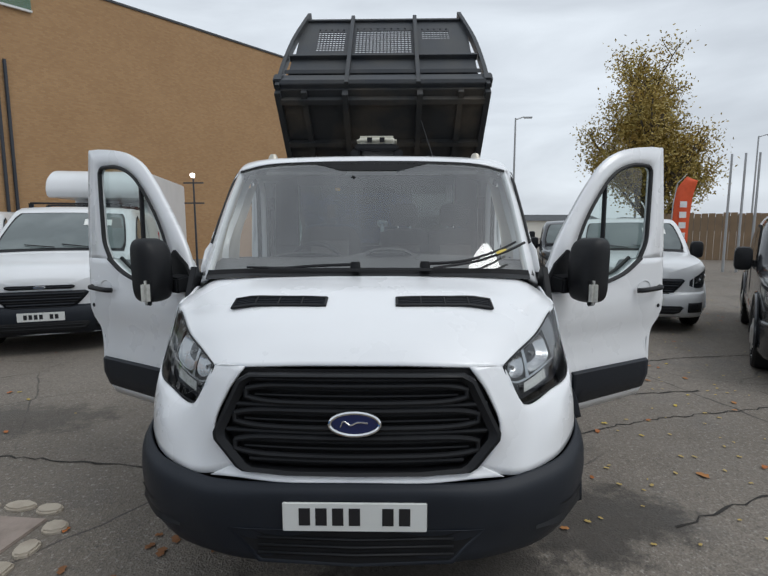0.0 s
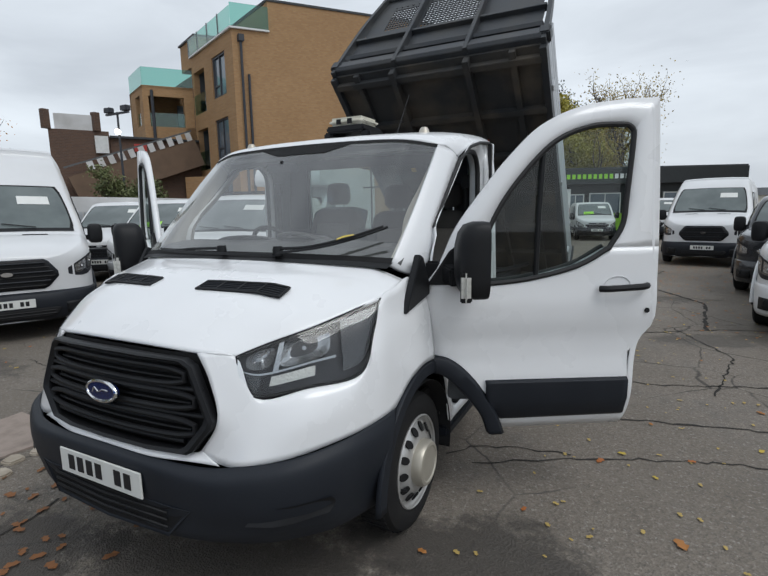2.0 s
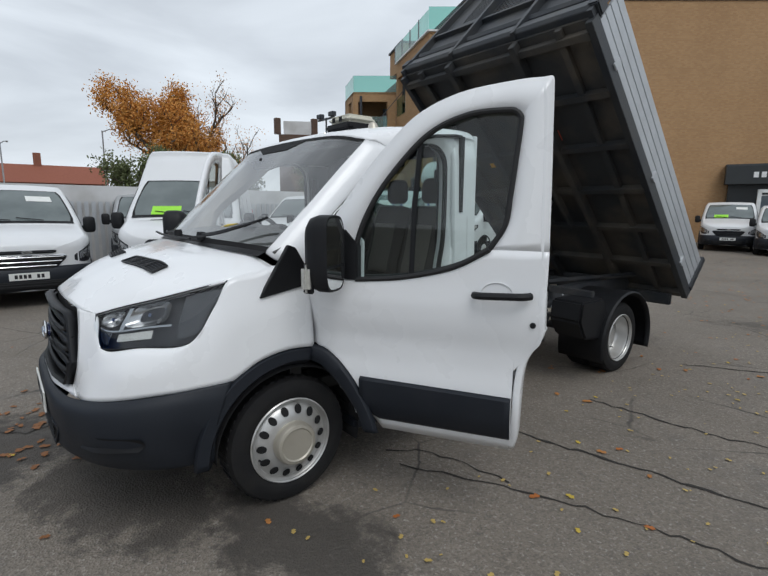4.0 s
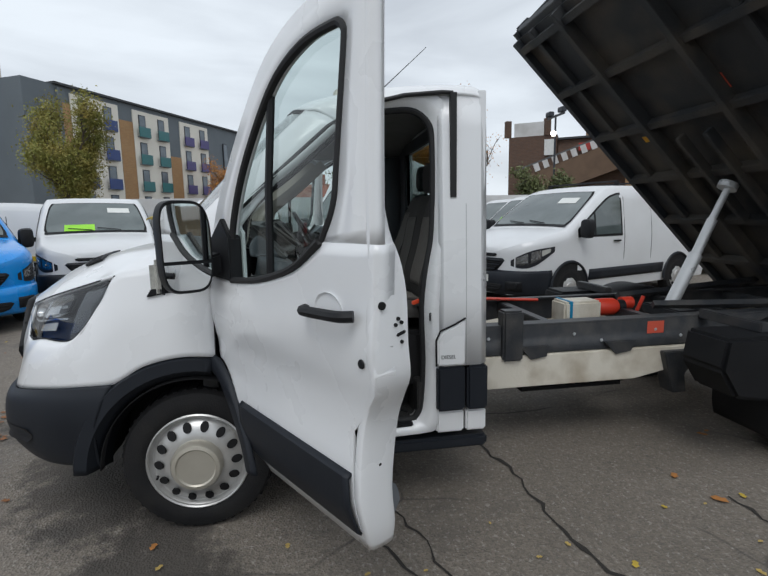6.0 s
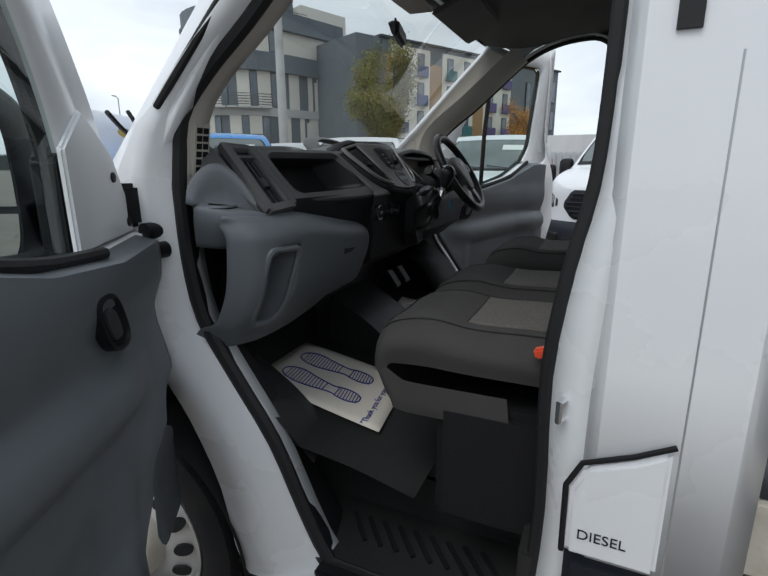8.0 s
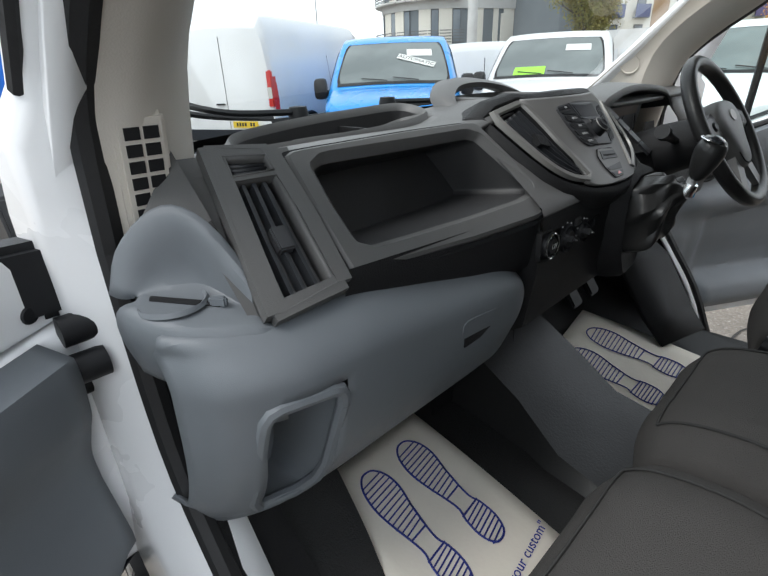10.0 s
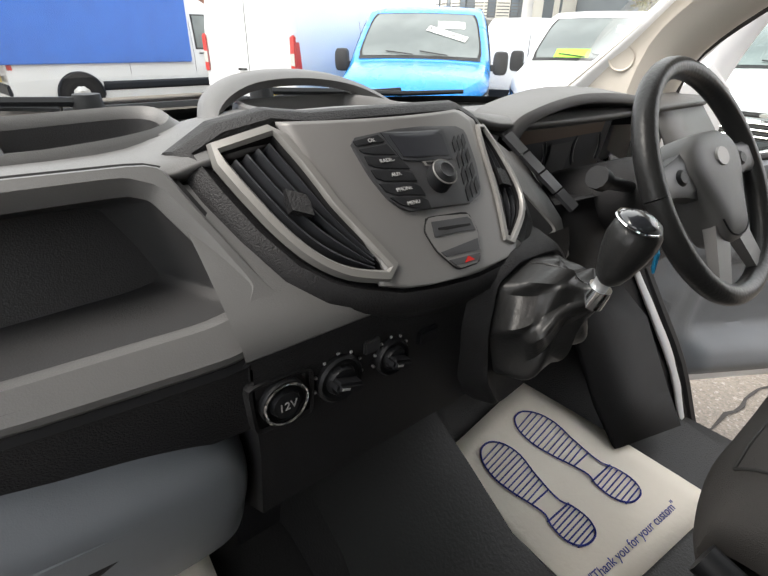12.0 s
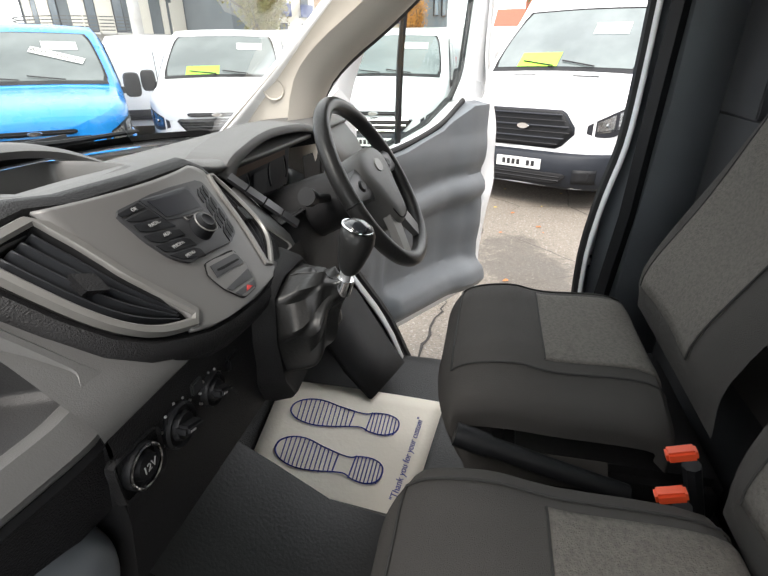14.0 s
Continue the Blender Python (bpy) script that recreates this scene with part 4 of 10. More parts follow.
def bulge(z):
    return float(np.interp(z, [.44, .52, .62, .74, .84, .95, 1.05, 1.14, 1.25, 1.42], [-.062, -.030, -.002, .002, -.012, -.010, .010, .016, .006, 0])) + .018


def door_low(s):
    return float(np.interp(s, [0, .08, .16, .24, .31, .36, .39, 1.052, 1.054, 1.165, 1.18], [.885, .865, .80, .70, .585, .49, .444, .444, .86, 1.0, 1.06]))


def door_high(s):
    return float(np.interp(s, [-.02, .262, .50, .75, .92, 1.18], [1.262, 1.245, 1.268, 1.328, 1.42, 1.42]))


def make_door(side):
    hinge = Matrix.Translation((side * .985, 1.345, 0)) @ Matrix.Rotation(radians(-SWING * side), 4, "Z")
    def sd(vf):
        return vf if side > 0 else flip(vf)
    cols = sorted({round(-.02 + 1.20 * k / 40, 4) for k in range(41)} | {.39, 1.052, 1.054, 1.165})
    rows = []
    for s in cols:
        a, b = door_low(max(0, s)), door_high(s)
        m_ = max(.92, a + .02)
        zs = [a + (m_ - a) * k / 10 for k in range(10)] + [m_ + (b - m_) * k / 12 for k in range(13)]
        rows.append([(bulge(z) - .02 * (s < .02), s, z) for z in zs])
    door = part("cab_door", sd(loft(rows, closed=False)), WHITE, truck, "white cab door, swung open", thick=.07)
    door.matrix_basis = hinge
    o, i = curve([(lean(z) + .018, s, z) for s, z in DOOR_OUT], 6), curve([(lean(z) + .014, s, z) for s, z in DOOR_IN], 6)
    mid = [tuple(.45 * np.array(p) + .55 * np.array(q) + (.001, 0, 0)) for p, q in zip(o, i)]
    part("window_frame", sd(loft([o, mid, i], closed=False)), WHITE, door, thick=.034)
    seal = curve([(lean(z) + .010, s, z) for s, z in DOOR_IN], 6) + curve([(lean(z) + .016, s, z) for s, z in DOOR_BELT[::-1]], 4)
    part("window_seal", sd(tube(seal + [seal[0]], .014, 8)), SEAL, door)
    part("belt_strip", sd(tube(curve([(.022 + lean(z), s, z + .002) for s, z in DOOR_BELT], 5), .013, 8)), SEAL, door)
    fill = [(s, z) for _, s, z in curve([(0, s, z) for s, z in DOOR_IN], 4)] + [(s, z) for _, s, z in curve([(0, s, z) for s, z in DOOR_BELT[::-1]], 3)][1:-1]
    pane = part("window_pane", sd(([(lean(z) - .012, s, z) for s, z in fill], [tuple(range(len(fill)))])), GLASS, door, smooth=False)
    pane.visible_shadow = False
    part("window_divider", sd(tube([(-.005, .545, 1.27), (lean(1.6) - .003, .555, 1.6), (lean(1.92) - .003, .575, 1.91)], .014, 6)), BLACK, door)
    # cladding and arch trim
    strip = []
    for k in range(25):
        s = .285 + .765 * k / 24
        a, b = max(.515, door_low(s) + .02), .735 - .01 * k / 24
        strip.append([(bulge(a) + .004, s, a - .006), (bulge(a) + .02, s, a + .008), (bulge(.62) + .022, s, (a + b) / 2), (bulge(b) + .02, s, b - .008), (bulge(b) + .002, s, b + .006)])
    part("side_cladding", sd(loft(strip, closed=False)), PLASTIC, door, "dark grey door cladding", thick=.01)
    arc = []
    rim = curve([(0, -.005, .888), (0, .08, .872), (0, .16, .818), (0, .235, .738), (0, .30, .642), (0, .355, .54), (0, .39, .444)], 4)
    lip = curve([(0, -.005, .79), (0, .05, .775), (0, .105, .735), (0, .17, .67), (0, .225, .60), (0, .27, .53), (0, .30, .444)], 4)
    for p, q in zip(lip, rim):
        arc.append([(d, p[1] + (q[1] - p[1]) * f, p[2] + (q[2] - p[2]) * f) for d, f in ((.0, .0), (.030, .06), (.040, .25), (.038, .80), (.022, 1.0))])
    part("arch_trim", sd(loft(arc, closed=False)), PLASTIC, door, thick=.01)
    h = part("door_handle", sd(tube(curve([(.046, .865, 1.212), (.075, .90, 1.215), (.078, 1.0, 1.219), (.075, 1.08, 1.222), (.046, 1.115, 1.223)], 5), .017, 8)), BLACK, door, "black pull handle")
    part("handle_scoop", sd(moved(lathe([(0, -.016), (.5, -.014), (.85, -.006), (1, .004)], 24), Matrix.Translation((.026, .965, 1.225)) @ Matrix.Diagonal((1, .07, .048, 1)))), WHITE, door)
    part("lock", sd(lathe([(0, .006), (.012, .004), (.014, 0)], 16, "x", (.034, 1.13, 1.09))), BLACK, door)
    # closing face at the rear edge, with latch and holes
    edge = []
    for s_, z, w in ((1.134, 2.138, .028), (1.146, 2.0, .030), (1.152, 1.8, .032), (1.158, 1.6, .036), (1.164, 1.46, .060), (1.168, 1.38, .088), (1.172, 1.28, .112), (1.176, 1.14, .124), (1.174, 1.04, .126), (1.135, .965, .127), (1.105, .90, .127), (1.090, .80, .126), (1.085, .65, .122), (1.080, .53, .110), (1.065, .455, .085)):
        b = bulge(z) - .004 if z < 1.42 else lean(z) + .014
        edge.append([(b - .002, s_ - .03, z), (b, s_ - .010, z), (b - .008, s_, z), (b - w * .5, s_ + .004, z), (b - w + .010, s_ + .001, z), (b - w, s_ - .012, z), (b - w - .001, s_ - (.03 if z > 1.40 else .16 if z > 1.0 else .09), z)])
    part("closing_edge", sd(skin(edge, 3, 3)), WHITE, door, "white folded rear edge of the door", thick=-.004)
    for x, z, r in ((-.056, 1.213, .0055), (-.046, 1.197, .0055), (-.068, 1.201, .0055), (-.068, 1.146, .0055), (.001, 1.256, .011)):
        part("latch_hole", sd(lathe([(0, .004), (r, .004), (r, -.006)], 14, "y", (x, 1.1835, z))), GAP, door)
    part("latch_slot", sd(moved(box(-.018, .018, -.002, .004, -.005, .005), Matrix.Translation((-.066, 1.1835, 1.170)) @ Matrix.Rotation(.22, 4, "Y"))), GAP, door, bevel=.003)
    part("door_plug", sd(lathe([(0, .004), (.010, .003), (.012, -.002)], 14, "y", (-.055, 1.092, .75))), GAP, door)
    # mirror
    sail = part("mirror_sail", sd(prism([(-.02, 1.255), (.275, 1.243), (.275, 1.42), (.20, 1.50), (.09, 1.42)], "x", -.02, .034)), BLACK, door, bevel=.006)
    shield = part("inner_corner", sd(prism([(-.005, 1.262), (.285, 1.250), (.288, 1.44), (.20, 1.512), (.09, 1.432)], "x", -.036, -.022)), WHITE, door, "white inner corner of the door frame", bevel=.005)
    for s_, z in ((.10, 1.385), (.045, 1.285)):
        part("plug", sd(lathe([(0, -.003), (.010, -.002), (.012, .002)], 16, "x", (-.037, s_, z))), BLACK, shield)
    arm = part("mirror_arm", sd(loft([[(.02, .05, 1.27), (.02, .19, 1.27), (.02, .19, 1.36), (.02, .05, 1.36)], [(.10, .08, 1.25), (.10, .18, 1.25), (.10, .18, 1.34), (.10, .08, 1.34)]])), BLACK, door, bevel=.01)
    def oval(k, cut=None):
        out = []
        for j in range(40):
            c, q = math.cos(j * math.tau / 40), math.sin(j * math.tau / 40)
            x, z = .098 * k * math.copysign(abs(c) ** .5, c), .182 * k * math.copysign(abs(q) ** .5, q)
            x += .012 * (z / .18) ** 2 * (z > 0)
            if cut:
                z = max(z, cut[0]) if cut[1] > 0 else min(z, cut[0])
            out.append((.18 + x, 1.388 + z))
        return out
    ring = [[(x, .15 + d, z) for x, z in oval(k)] for d, k in ((-.062, .05), (-.060, .45), (-.045, .75), (-.02, .93), (.02, 1.0), (.066, 1.0), (.080, .985), (.080, .945), (.074, .94))]
    mh = part("mirror_housing", sd(loft(ring)), BLACK, door, "black mirror housing")
    part("mirror_glass", sd(prism(oval(.925, (-.052, 1)), "y", .2255, .229)), MIRROR, mh, "large mirror glass")
    part("mirror_glass", sd(prism(oval(.925, (-.066, -1)), "y", .2255, .229)), MIRROR, mh, "small wide-angle mirror glass")
    part("mirror_indicator", sd(join(moved(box(-.03, .03, -.022, .022, -.075, .06), Matrix.Translation((.266, .118, 1.28))))), CLEARLENS, mh, "clear indicator lens", bevel=.020, seg=4)
    part("indicator_trim", sd(box(.245, .262, .095, .15, 1.20, 1.345)), BLACK, mh, bevel=.006)
    # inner trim
    def inner(s, z, d=0.0):
        return (bulge(z) - .075 - d, s, z)
    def step(v, a, b):
        v = min(1.0, max(0.0, (v - a) / (b - a)))
        return v * v * (3 - 2 * v)
    def relief(s, z):
        """How far the moulded trim stands out: a proud upper band, an armrest and a deep map pocket under it."""
        rest = 1.0 + .045 * step(s, .25, .95)
        d = .026 + .026 * step(z, 1.08, 1.17) * (1 - .5 * step(z, 1.20, 1.30))
        d += .030 * step(s, .16, .34) * step(z, rest - .075, rest - .02) * (1 - step(z, rest + .005, rest + .06))
        d -= .030 * step(s, .34, .42) * (1 - step(s, .93, 1.0)) * step(z, .64, .68) * (1 - step(z, rest - .10, rest - .06))
        d += .045 * step(s, .34, .44) * (1 - step(z, .60, .66)) * step(z, .50, .56)
        d += .040 * step(s, .78, .95)
        d += .012 * step(s, .06, .12) * (1 - step(s, .26, .32)) * (1 - step(z, .84, .90)) * step(z, .5, .6)
        return d
    trim = []
    for k in range(53):
        s = .06 + .97 * k / 52
        a, b = max(.50, door_low(s) + .05), door_high(s) - .005
        trim.append([inner(s, a), *[inner(s, z, relief(s, z)) for z in [a + .012 + (b - a - .024) * j / 46 for j in range(47)]], inner(s, b, .0)])
    trim.append([inner(1.036, q[2]) for q in trim[-1]])
    tr = part("door_trim", sd(loft(trim, closed=False)), GREYTRIM, door, "blue-grey plastic door trim", thick=-.004)
    cup = [(.036 * math.copysign(abs(math.cos(j * math.tau / 28)) ** .7, math.cos(j * math.tau / 28)), .060 * math.copysign(abs(math.sin(j * math.tau / 28)) ** .7, math.sin(j * math.tau / 28))) for j in range(28)]
    def on_trim(x, z, k, d):
        return (inner(.34, 1.12)[0] - .054 - d, .34 + x * k * 1.15 + .35 * z * k, 1.135 + z * k * .85)
    handle_cup = part("inner_handle", sd(loft([[on_trim(x, z, k, d) for x, z in cup] for d, k in ((-.012, 1.14), (.008, 1.12), (.010, .98), (.004, .92))], caps=False)), BLACK, door, "black inner door handle")
    part("handle_well", sd(loft([[on_trim(x, z, k, d) for x, z in cup] for d, k in ((.004, .93), (.002, .80), (.0015, .02))], caps=False)), GAP, handle_cup)
    part("release_lever", sd(loft([[on_trim(x * .55 + .008, z * .62, 1, d) for x, z in cup] for d in (.001, .008, .010)])), RADIOGREY, handle_cup, bevel=.002)
    mesh_pts = rounded([(.105, .60), (.275, .58), (.262, .80), (.190, .845), (.118, .80)])
    part("speaker_grille", sd(loft([[inner(s, z, relief(s, z) + .0015) for s, z in mesh_pts + mesh_pts[:1]], [inner(.19 + (s - .19) * .96, .70 + (z - .70) * .96, relief(s, z) + .004) for s, z in mesh_pts + mesh_pts[:1]], [inner(.19 + (s - .19) * .5, .70 + (z - .70) * .5, .0425) for s, z in mesh_pts + mesh_pts[:1]], [inner(.19, .70, .0425)] * (len(mesh_pts) + 1)], closed=False)), MESHTRIM, door, "fine perforated speaker panel")
    part("belt_ledge", sd(tube(curve([(-.066, s, z + .004) for s, z in DOOR_BELT], 5), .012, 8)), SEAL, door)
    return door


door_near, door_far = make_door(1), make_door(-1)

# ---- inside the cab ----
part("cab_floor", join(box(-.90, .69, 1.30, 2.60, .57, .60), box(-.90, .90, 1.25, 1.32, .60, 1.25), box(.69, .90, 1.30, 1.62, .57, .64), box(.675, .69, 1.60, 2.32, .45, .655), box(-.90, .93, 2.30, 2.34, .44, .655)), FLOORRUB, truck, "black rubber cab floor", bevel=.006)
for side in (1, -1):
    def sd(vf):
        return vf if side > 0 else flip(vf)
    st = part("entry_step", sd(box(.66, .93, 1.62, 2.32, .435, .455)), FLOORRUB, truck, "black ribbed entry step")
    for k in range(9):
        part("step_rib", sd(moved(box(-.055, .055, -.006, .006, 0, .006), Matrix.Translation((.79, 1.87 + .045 * k, .455)) @ Matrix.Rotation(.7, 4, "Z"))), BLACK, st)
    part("kick_panel", sd(loft([[(.88, 1.30, 1.0), (.88, 1.50, .95), (.84, 1.62, .80), (.80, 1.70, .66)], [(.84, 1.28, .70), (.84, 1.48, .68), (.80, 1.60, .66), (.76, 1.70, .50)]], closed=False)), DASHLOW, truck, thick=.02)
    part("pillar_trim", sd(skin([[(.845, 1.17, 1.39), (.875, 1.24, 1.40), (.885, 1.36, 1.38), (.905, 1.46, 1.36)], [(.85, 1.40, 1.60), (.868, 1.44, 1.595), (.88, 1.50, 1.575), (.90, 1.53, 1.545)], [(.848, 1.61, 1.80), (.862, 1.65, 1.79), (.875, 1.70, 1.77), (.90, 1.735, 1.73)], [(.84, 1.79, 1.965), (.85, 1.82, 1.95), (.865, 1.87, 1.925), (.895, 1.90, 1.88)]], 5, 5)), PALETRIM, truck, "pale plastic pillar trim")
    part("pillar_speaker", sd(moved(lathe([(0, .004), (.028, .004), (.031, .0)], 24, "z"), basis((.862, 1.36, 1.52), (.1, .75, .66), (-.3, -.6, .7)))), PALETRIM, truck)
    if side > 0:
        vm = Matrix.Translation((.868, 1.500, 1.445)) @ Matrix.Rotation(radians(-10), 4, "X")
        vp = part("pillar_vent", moved(box(-.028, .028, -.008, .006, -.065, .065), vm), PALETRIM, truck, "slotted pillar vent", bevel=.005)
        for k in range(6):
            for x in (-.010, .010):
                part("vent_slot", moved(box(x - .008, x + .008, .004, .0075, -.052 + .018 * k, -.039 + .018 * k), vm), GAP, vp)
    part("pillar_cover", sd(skin([[(.908, y + .008, z - .006), (.865, y + .012, z - .008), (.82, y - .01, z + .008), (.78, y - .045, z + .04)] for y, z in ((1.462, 1.27), (1.47, 1.36), (1.505, 1.51), (1.58, 1.60), (1.70, 1.69), (1.83, 1.80), (1.96, 1.91))], 3, 3)), PALETRIM, truck, "pale moulded pillar trim")
    part("rear_pillar_trim", sd(loft([[(.90, 2.35, .70), (.90, 2.36, 1.2), (.895, 2.40, 1.5), (.88, 2.40, 1.98)], [(.84, 2.42, .70), (.84, 2.44, 1.2), (.84, 2.46, 1.5), (.82, 2.46, 1.98)], [(.84, 2.60, .70), (.84, 2.60, 1.2), (.84, 2.60, 1.5), (.82, 2.60, 1.98)]], closed=False)), GREYTRIM, truck, "blue-grey rear pillar trim", thick=.004)
    part("seat_belt", sd(join(tube([(.83, 2.43, 1.80), (.825, 2.41, 1.2), (.82, 2.38, .90)], .022, 4), box(.80, .85, 2.40, 2.44, 1.77, 1.86))), BLACK, truck, "black seat belt")
    part("jamb_inner_trim", sd(loft([[(.905, 1.48, 1.34), (.905, 1.48, 1.19), (.905, 1.51, 1.04), (.905, 1.595, .905), (.905, 1.705, .745), (.905, 1.785, .575), (.905, 1.845, .465)], [(.78, 1.47, 1.34), (.80, 1.46, 1.19), (.80, 1.46, 1.04), (.80, 1.55, .90), (.78, 1.66, .745), (.76, 1.72, .575), (.76, 1.80, .465)]], closed=False)), DASHLOW, truck)
part("headlining", both(skin([[(0, 1.71, 2.02), (.4, 1.72, 2.015), (.8, 1.79, 1.97)], [(0, 1.85, 2.06), (.4, 1.86, 2.055), (.86, 1.95, 1.96)], [(0, 2.2, 2.095), (.4, 2.2, 2.09), (.89, 2.25, 1.99)], [(0, 2.6, 2.08), (.4, 2.6, 2.075), (.88, 2.6, 1.99)]], 4, 5)), HEADLINER, truck, "grey headlining")
part("rear_trim", join(box(-.88, .88, 2.575, 2.598, .69, 1.48), box(-.88, -.64, 2.575, 2.598, 1.48, 2.05), box(.64, .88, 2.575, 2.598, 1.48, 2.05), box(-.64, .64, 2.575, 2.598, 1.97, 2.05)), mat("dark_bulkhead_trim", (.04, .042, .046), .8), truck, bevel=.004)
for x in (-.42, .42):
    part("sun_visor", moved(box(-.26, .26, -.09, .09, -.01, .01), Matrix.Translation((x, 1.80, 2.0)) @ Matrix.Rotation(radians(20), 4, "X")), HEADLINER, truck, bevel=.008)
mir = part("rear_view_mirror", moved(box(-.11, .11, -.015, .015, -.03, .03), Matrix.Translation((-.12, 1.60, 1.90)) @ Matrix.Rotation(.25, 4, "Z")), BLACK, truck, "black rear view mirror", bevel=.012)
part("mirror_stalk", tube([(-.12, 1.58, 1.91), (-.10, 1.575, 1.94)], .012, 8), BLACK, mir)

part("footwell_ramp", skin([[(x, 1.31, .84), (x, 1.42, .752), (x, 1.52, .735), (x, 1.70, .710), (x, 1.88, .688), (x, 2.05, .65)] for x in (.04, .40, .70, .86)], 3, 2), FLOORRUB, truck, "black rubber passenger footwell")
part("footwell_ramp", skin([[(x, 1.31, .80), (x, 1.42, .735), (x, 1.52, .69), (x, 1.70, .635), (x, 1.90, .605), (x, 2.05, .602)] for x in (-.84, -.6, -.3, -.02)], 3, 2), FLOORRUB, truck, "black rubber driver footwell")
# dash: upper shell, tray, centre console, lower panels
STN = [-.90, -.62, -.40, -.16, -.05, .06, .14, .23, .31, .38, .60, .90]
UP = {-.90: 0, -.62: 0, -.40: .0, -.16: .006, -.05: .026, .06: .032, .14: .034, .23: .030, .31: .012, .38: 0, .60: 0, .90: -.01}
rows = []
for x in STN:
    u = UP[x]
    e = float(np.interp(x, [-.1, .0, .09, .2, .33, .5, .7, .9], [0, .012, .022, .014, 0, -.012, -.036, -.09]))
    rows.append([(x, 1.07 + .10 * (abs(x) / .9) ** 2, 1.375), (x, 1.18 + .05 * (abs(x) / .9) ** 2, 1.405), (x, 1.30, 1.428 + u * .5), (x, 1.42, 1.440 + u), (x, 1.52 + e, 1.447 + u), (x, 1.56 + e, 1.446 + u), (x, 1.578 + e, 1.437 + u)])
shell = skin(rows, 4, 4)


def in_tray(q):
    c = [sum(shell[0][i][k] for i in q) / len(q) for k in (0, 1)]
    return (.315 < c[0] < .69 and 1.35 < c[1] < 1.445) or (.02 < c[0] < .19 and 1.40 < c[1] < 1.52)


dash = part("dashboard", (shell[0], [q for q in shell[1] if not in_tray(q)]), DASH, truck, "charcoal moulded dashboard", thick=.012)


def face(x, t, d=0.0):
    """A point of the sloping passenger face: t from its top to its bottom edge, d outwards."""
    a = float(np.interp(x, [.33, .5, .7, .83], [1.575, 1.562, 1.538, 1.505]))
    b = float(np.interp(x, [.33, .5, .7, .83], [1.705, 1.688, 1.660, 1.645]))
    return (x, a + (b - a) * t + .68 * d, 1.445 - .132 * t + .73 * d)


def shield(x, t, d=0.0):
    """A point of the bowed console front: x across, t down its slope, d outwards."""
    top, low = 1.641 - 1.35 * (x - .09) ** 2, 1.722 - .5 * (x - .07) ** 2
    z = 1.478 - .14 * t
    f = (1.455 - z) / .113
    return (x, (1 - f) * top + f * low + .8 * d, z + .6 * d)


def offset(poly, w, v_scale=.18):
    """The polygon moved outwards by w metres; v counts v_scale metres a unit."""
    pts = [(u, v * v_scale) for u, v in poly]
    area = sum(a[0] * b[1] - b[0] * a[1] for a, b in zip(pts, pts[1:] + pts[:1]))
    s = 1 if area > 0 else -1
    out = []
    for a, b, c in zip(pts[-1:] + pts[:-1], pts, pts[1:] + pts[:1]):
        dx, dy = c[0] - a[0], c[1] - a[1]
        l = math.hypot(dx, dy) or 1
        out.append((b[0] + s * w * dy / l, (b[1] - s * w * dx / l) / v_scale))
    return out


def ring(S, poly, d):
    return [S(u, v, d) for u, v in poly + poly[:1]]


def plate(S, poly, d0, d1, rows_n=10, cols_n=7):
    """A raised plate that follows the surface S, with side walls from d0 up to d1."""
    vs = [v for _, v in poly]
    lo, hi = min(vs), max(vs)
    out = []
    for i in range(rows_n + 1):
        v = lo + (hi - lo) * (.004 + .992 * i / rows_n)
        xs = [a[0] + (b[0] - a[0]) * (v - a[1]) / (b[1] - a[1]) for a, b in zip(poly, poly[1:] + poly[:1]) if (a[1] - v) * (b[1] - v) < 0]
        if len(xs) < 2:
            continue
        l, r = min(xs), max(xs)
        row = [S(l, v, d0)] + [S(l + (r - l) * k / cols_n, v, d1) for k in range(cols_n + 1)] + [S(r, v, d0)]
        if not out:
            out.append([S(p + (q - p) * k / (cols_n + 2), v, d0) for p, q in ((l, r),) for k in range(cols_n + 3)])
        out.append(row)
    out.append([S(l + (r - l) * k / (cols_n + 2), v, d0) for k in range(cols_n + 3)])
    return loft(out, closed=False)


# passenger face: a raised panel round the open tray
PANEL = [(.352, -.04), (.50, -.045), (.700, -.012), (.713, .03), (.714, .5), (.714, .97), (.700, 1.0), (.50, 1.02), (.36, 1.02), (.310, .965), (.286, .88), (.306, .66), (.332, .28)]
OPEN = [(.385, .088), (.50, .095), (.664, .10), (.680, .14), (.682, .45), (.679, .765), (.664, .812), (.50, .80), (.37, .785), (.336, .755), (.327, .70), (.345, .42), (.368, .13)]
pan, opn = rounded(PANEL), rounded(OPEN)
wide = rounded(offset(OPEN, .011, .19))
part("tray_surround", loft([ring(face, pan, -.010), ring(face, pan, .003), ring(face, offset(pan, -.004, .19), .007), ring(face, wide, .007), ring(face, offset(opn, .003, .19), -.001), ring(face, opn, -.006)], closed=False), DASH, dash, "charcoal grained panel round the tray")


def deep(u, v, k):
    """From the tray's mouth (k = 0) to its back wall (k = 1)."""
    a = Vector(face(u, v, -.006))
    f = (.8 - v) / .7
    b = Vector((.53 + (u - .53) * .82, 1.548 - .045 * f, 1.323 + .080 * f))
    return tuple(a.lerp(b, k))


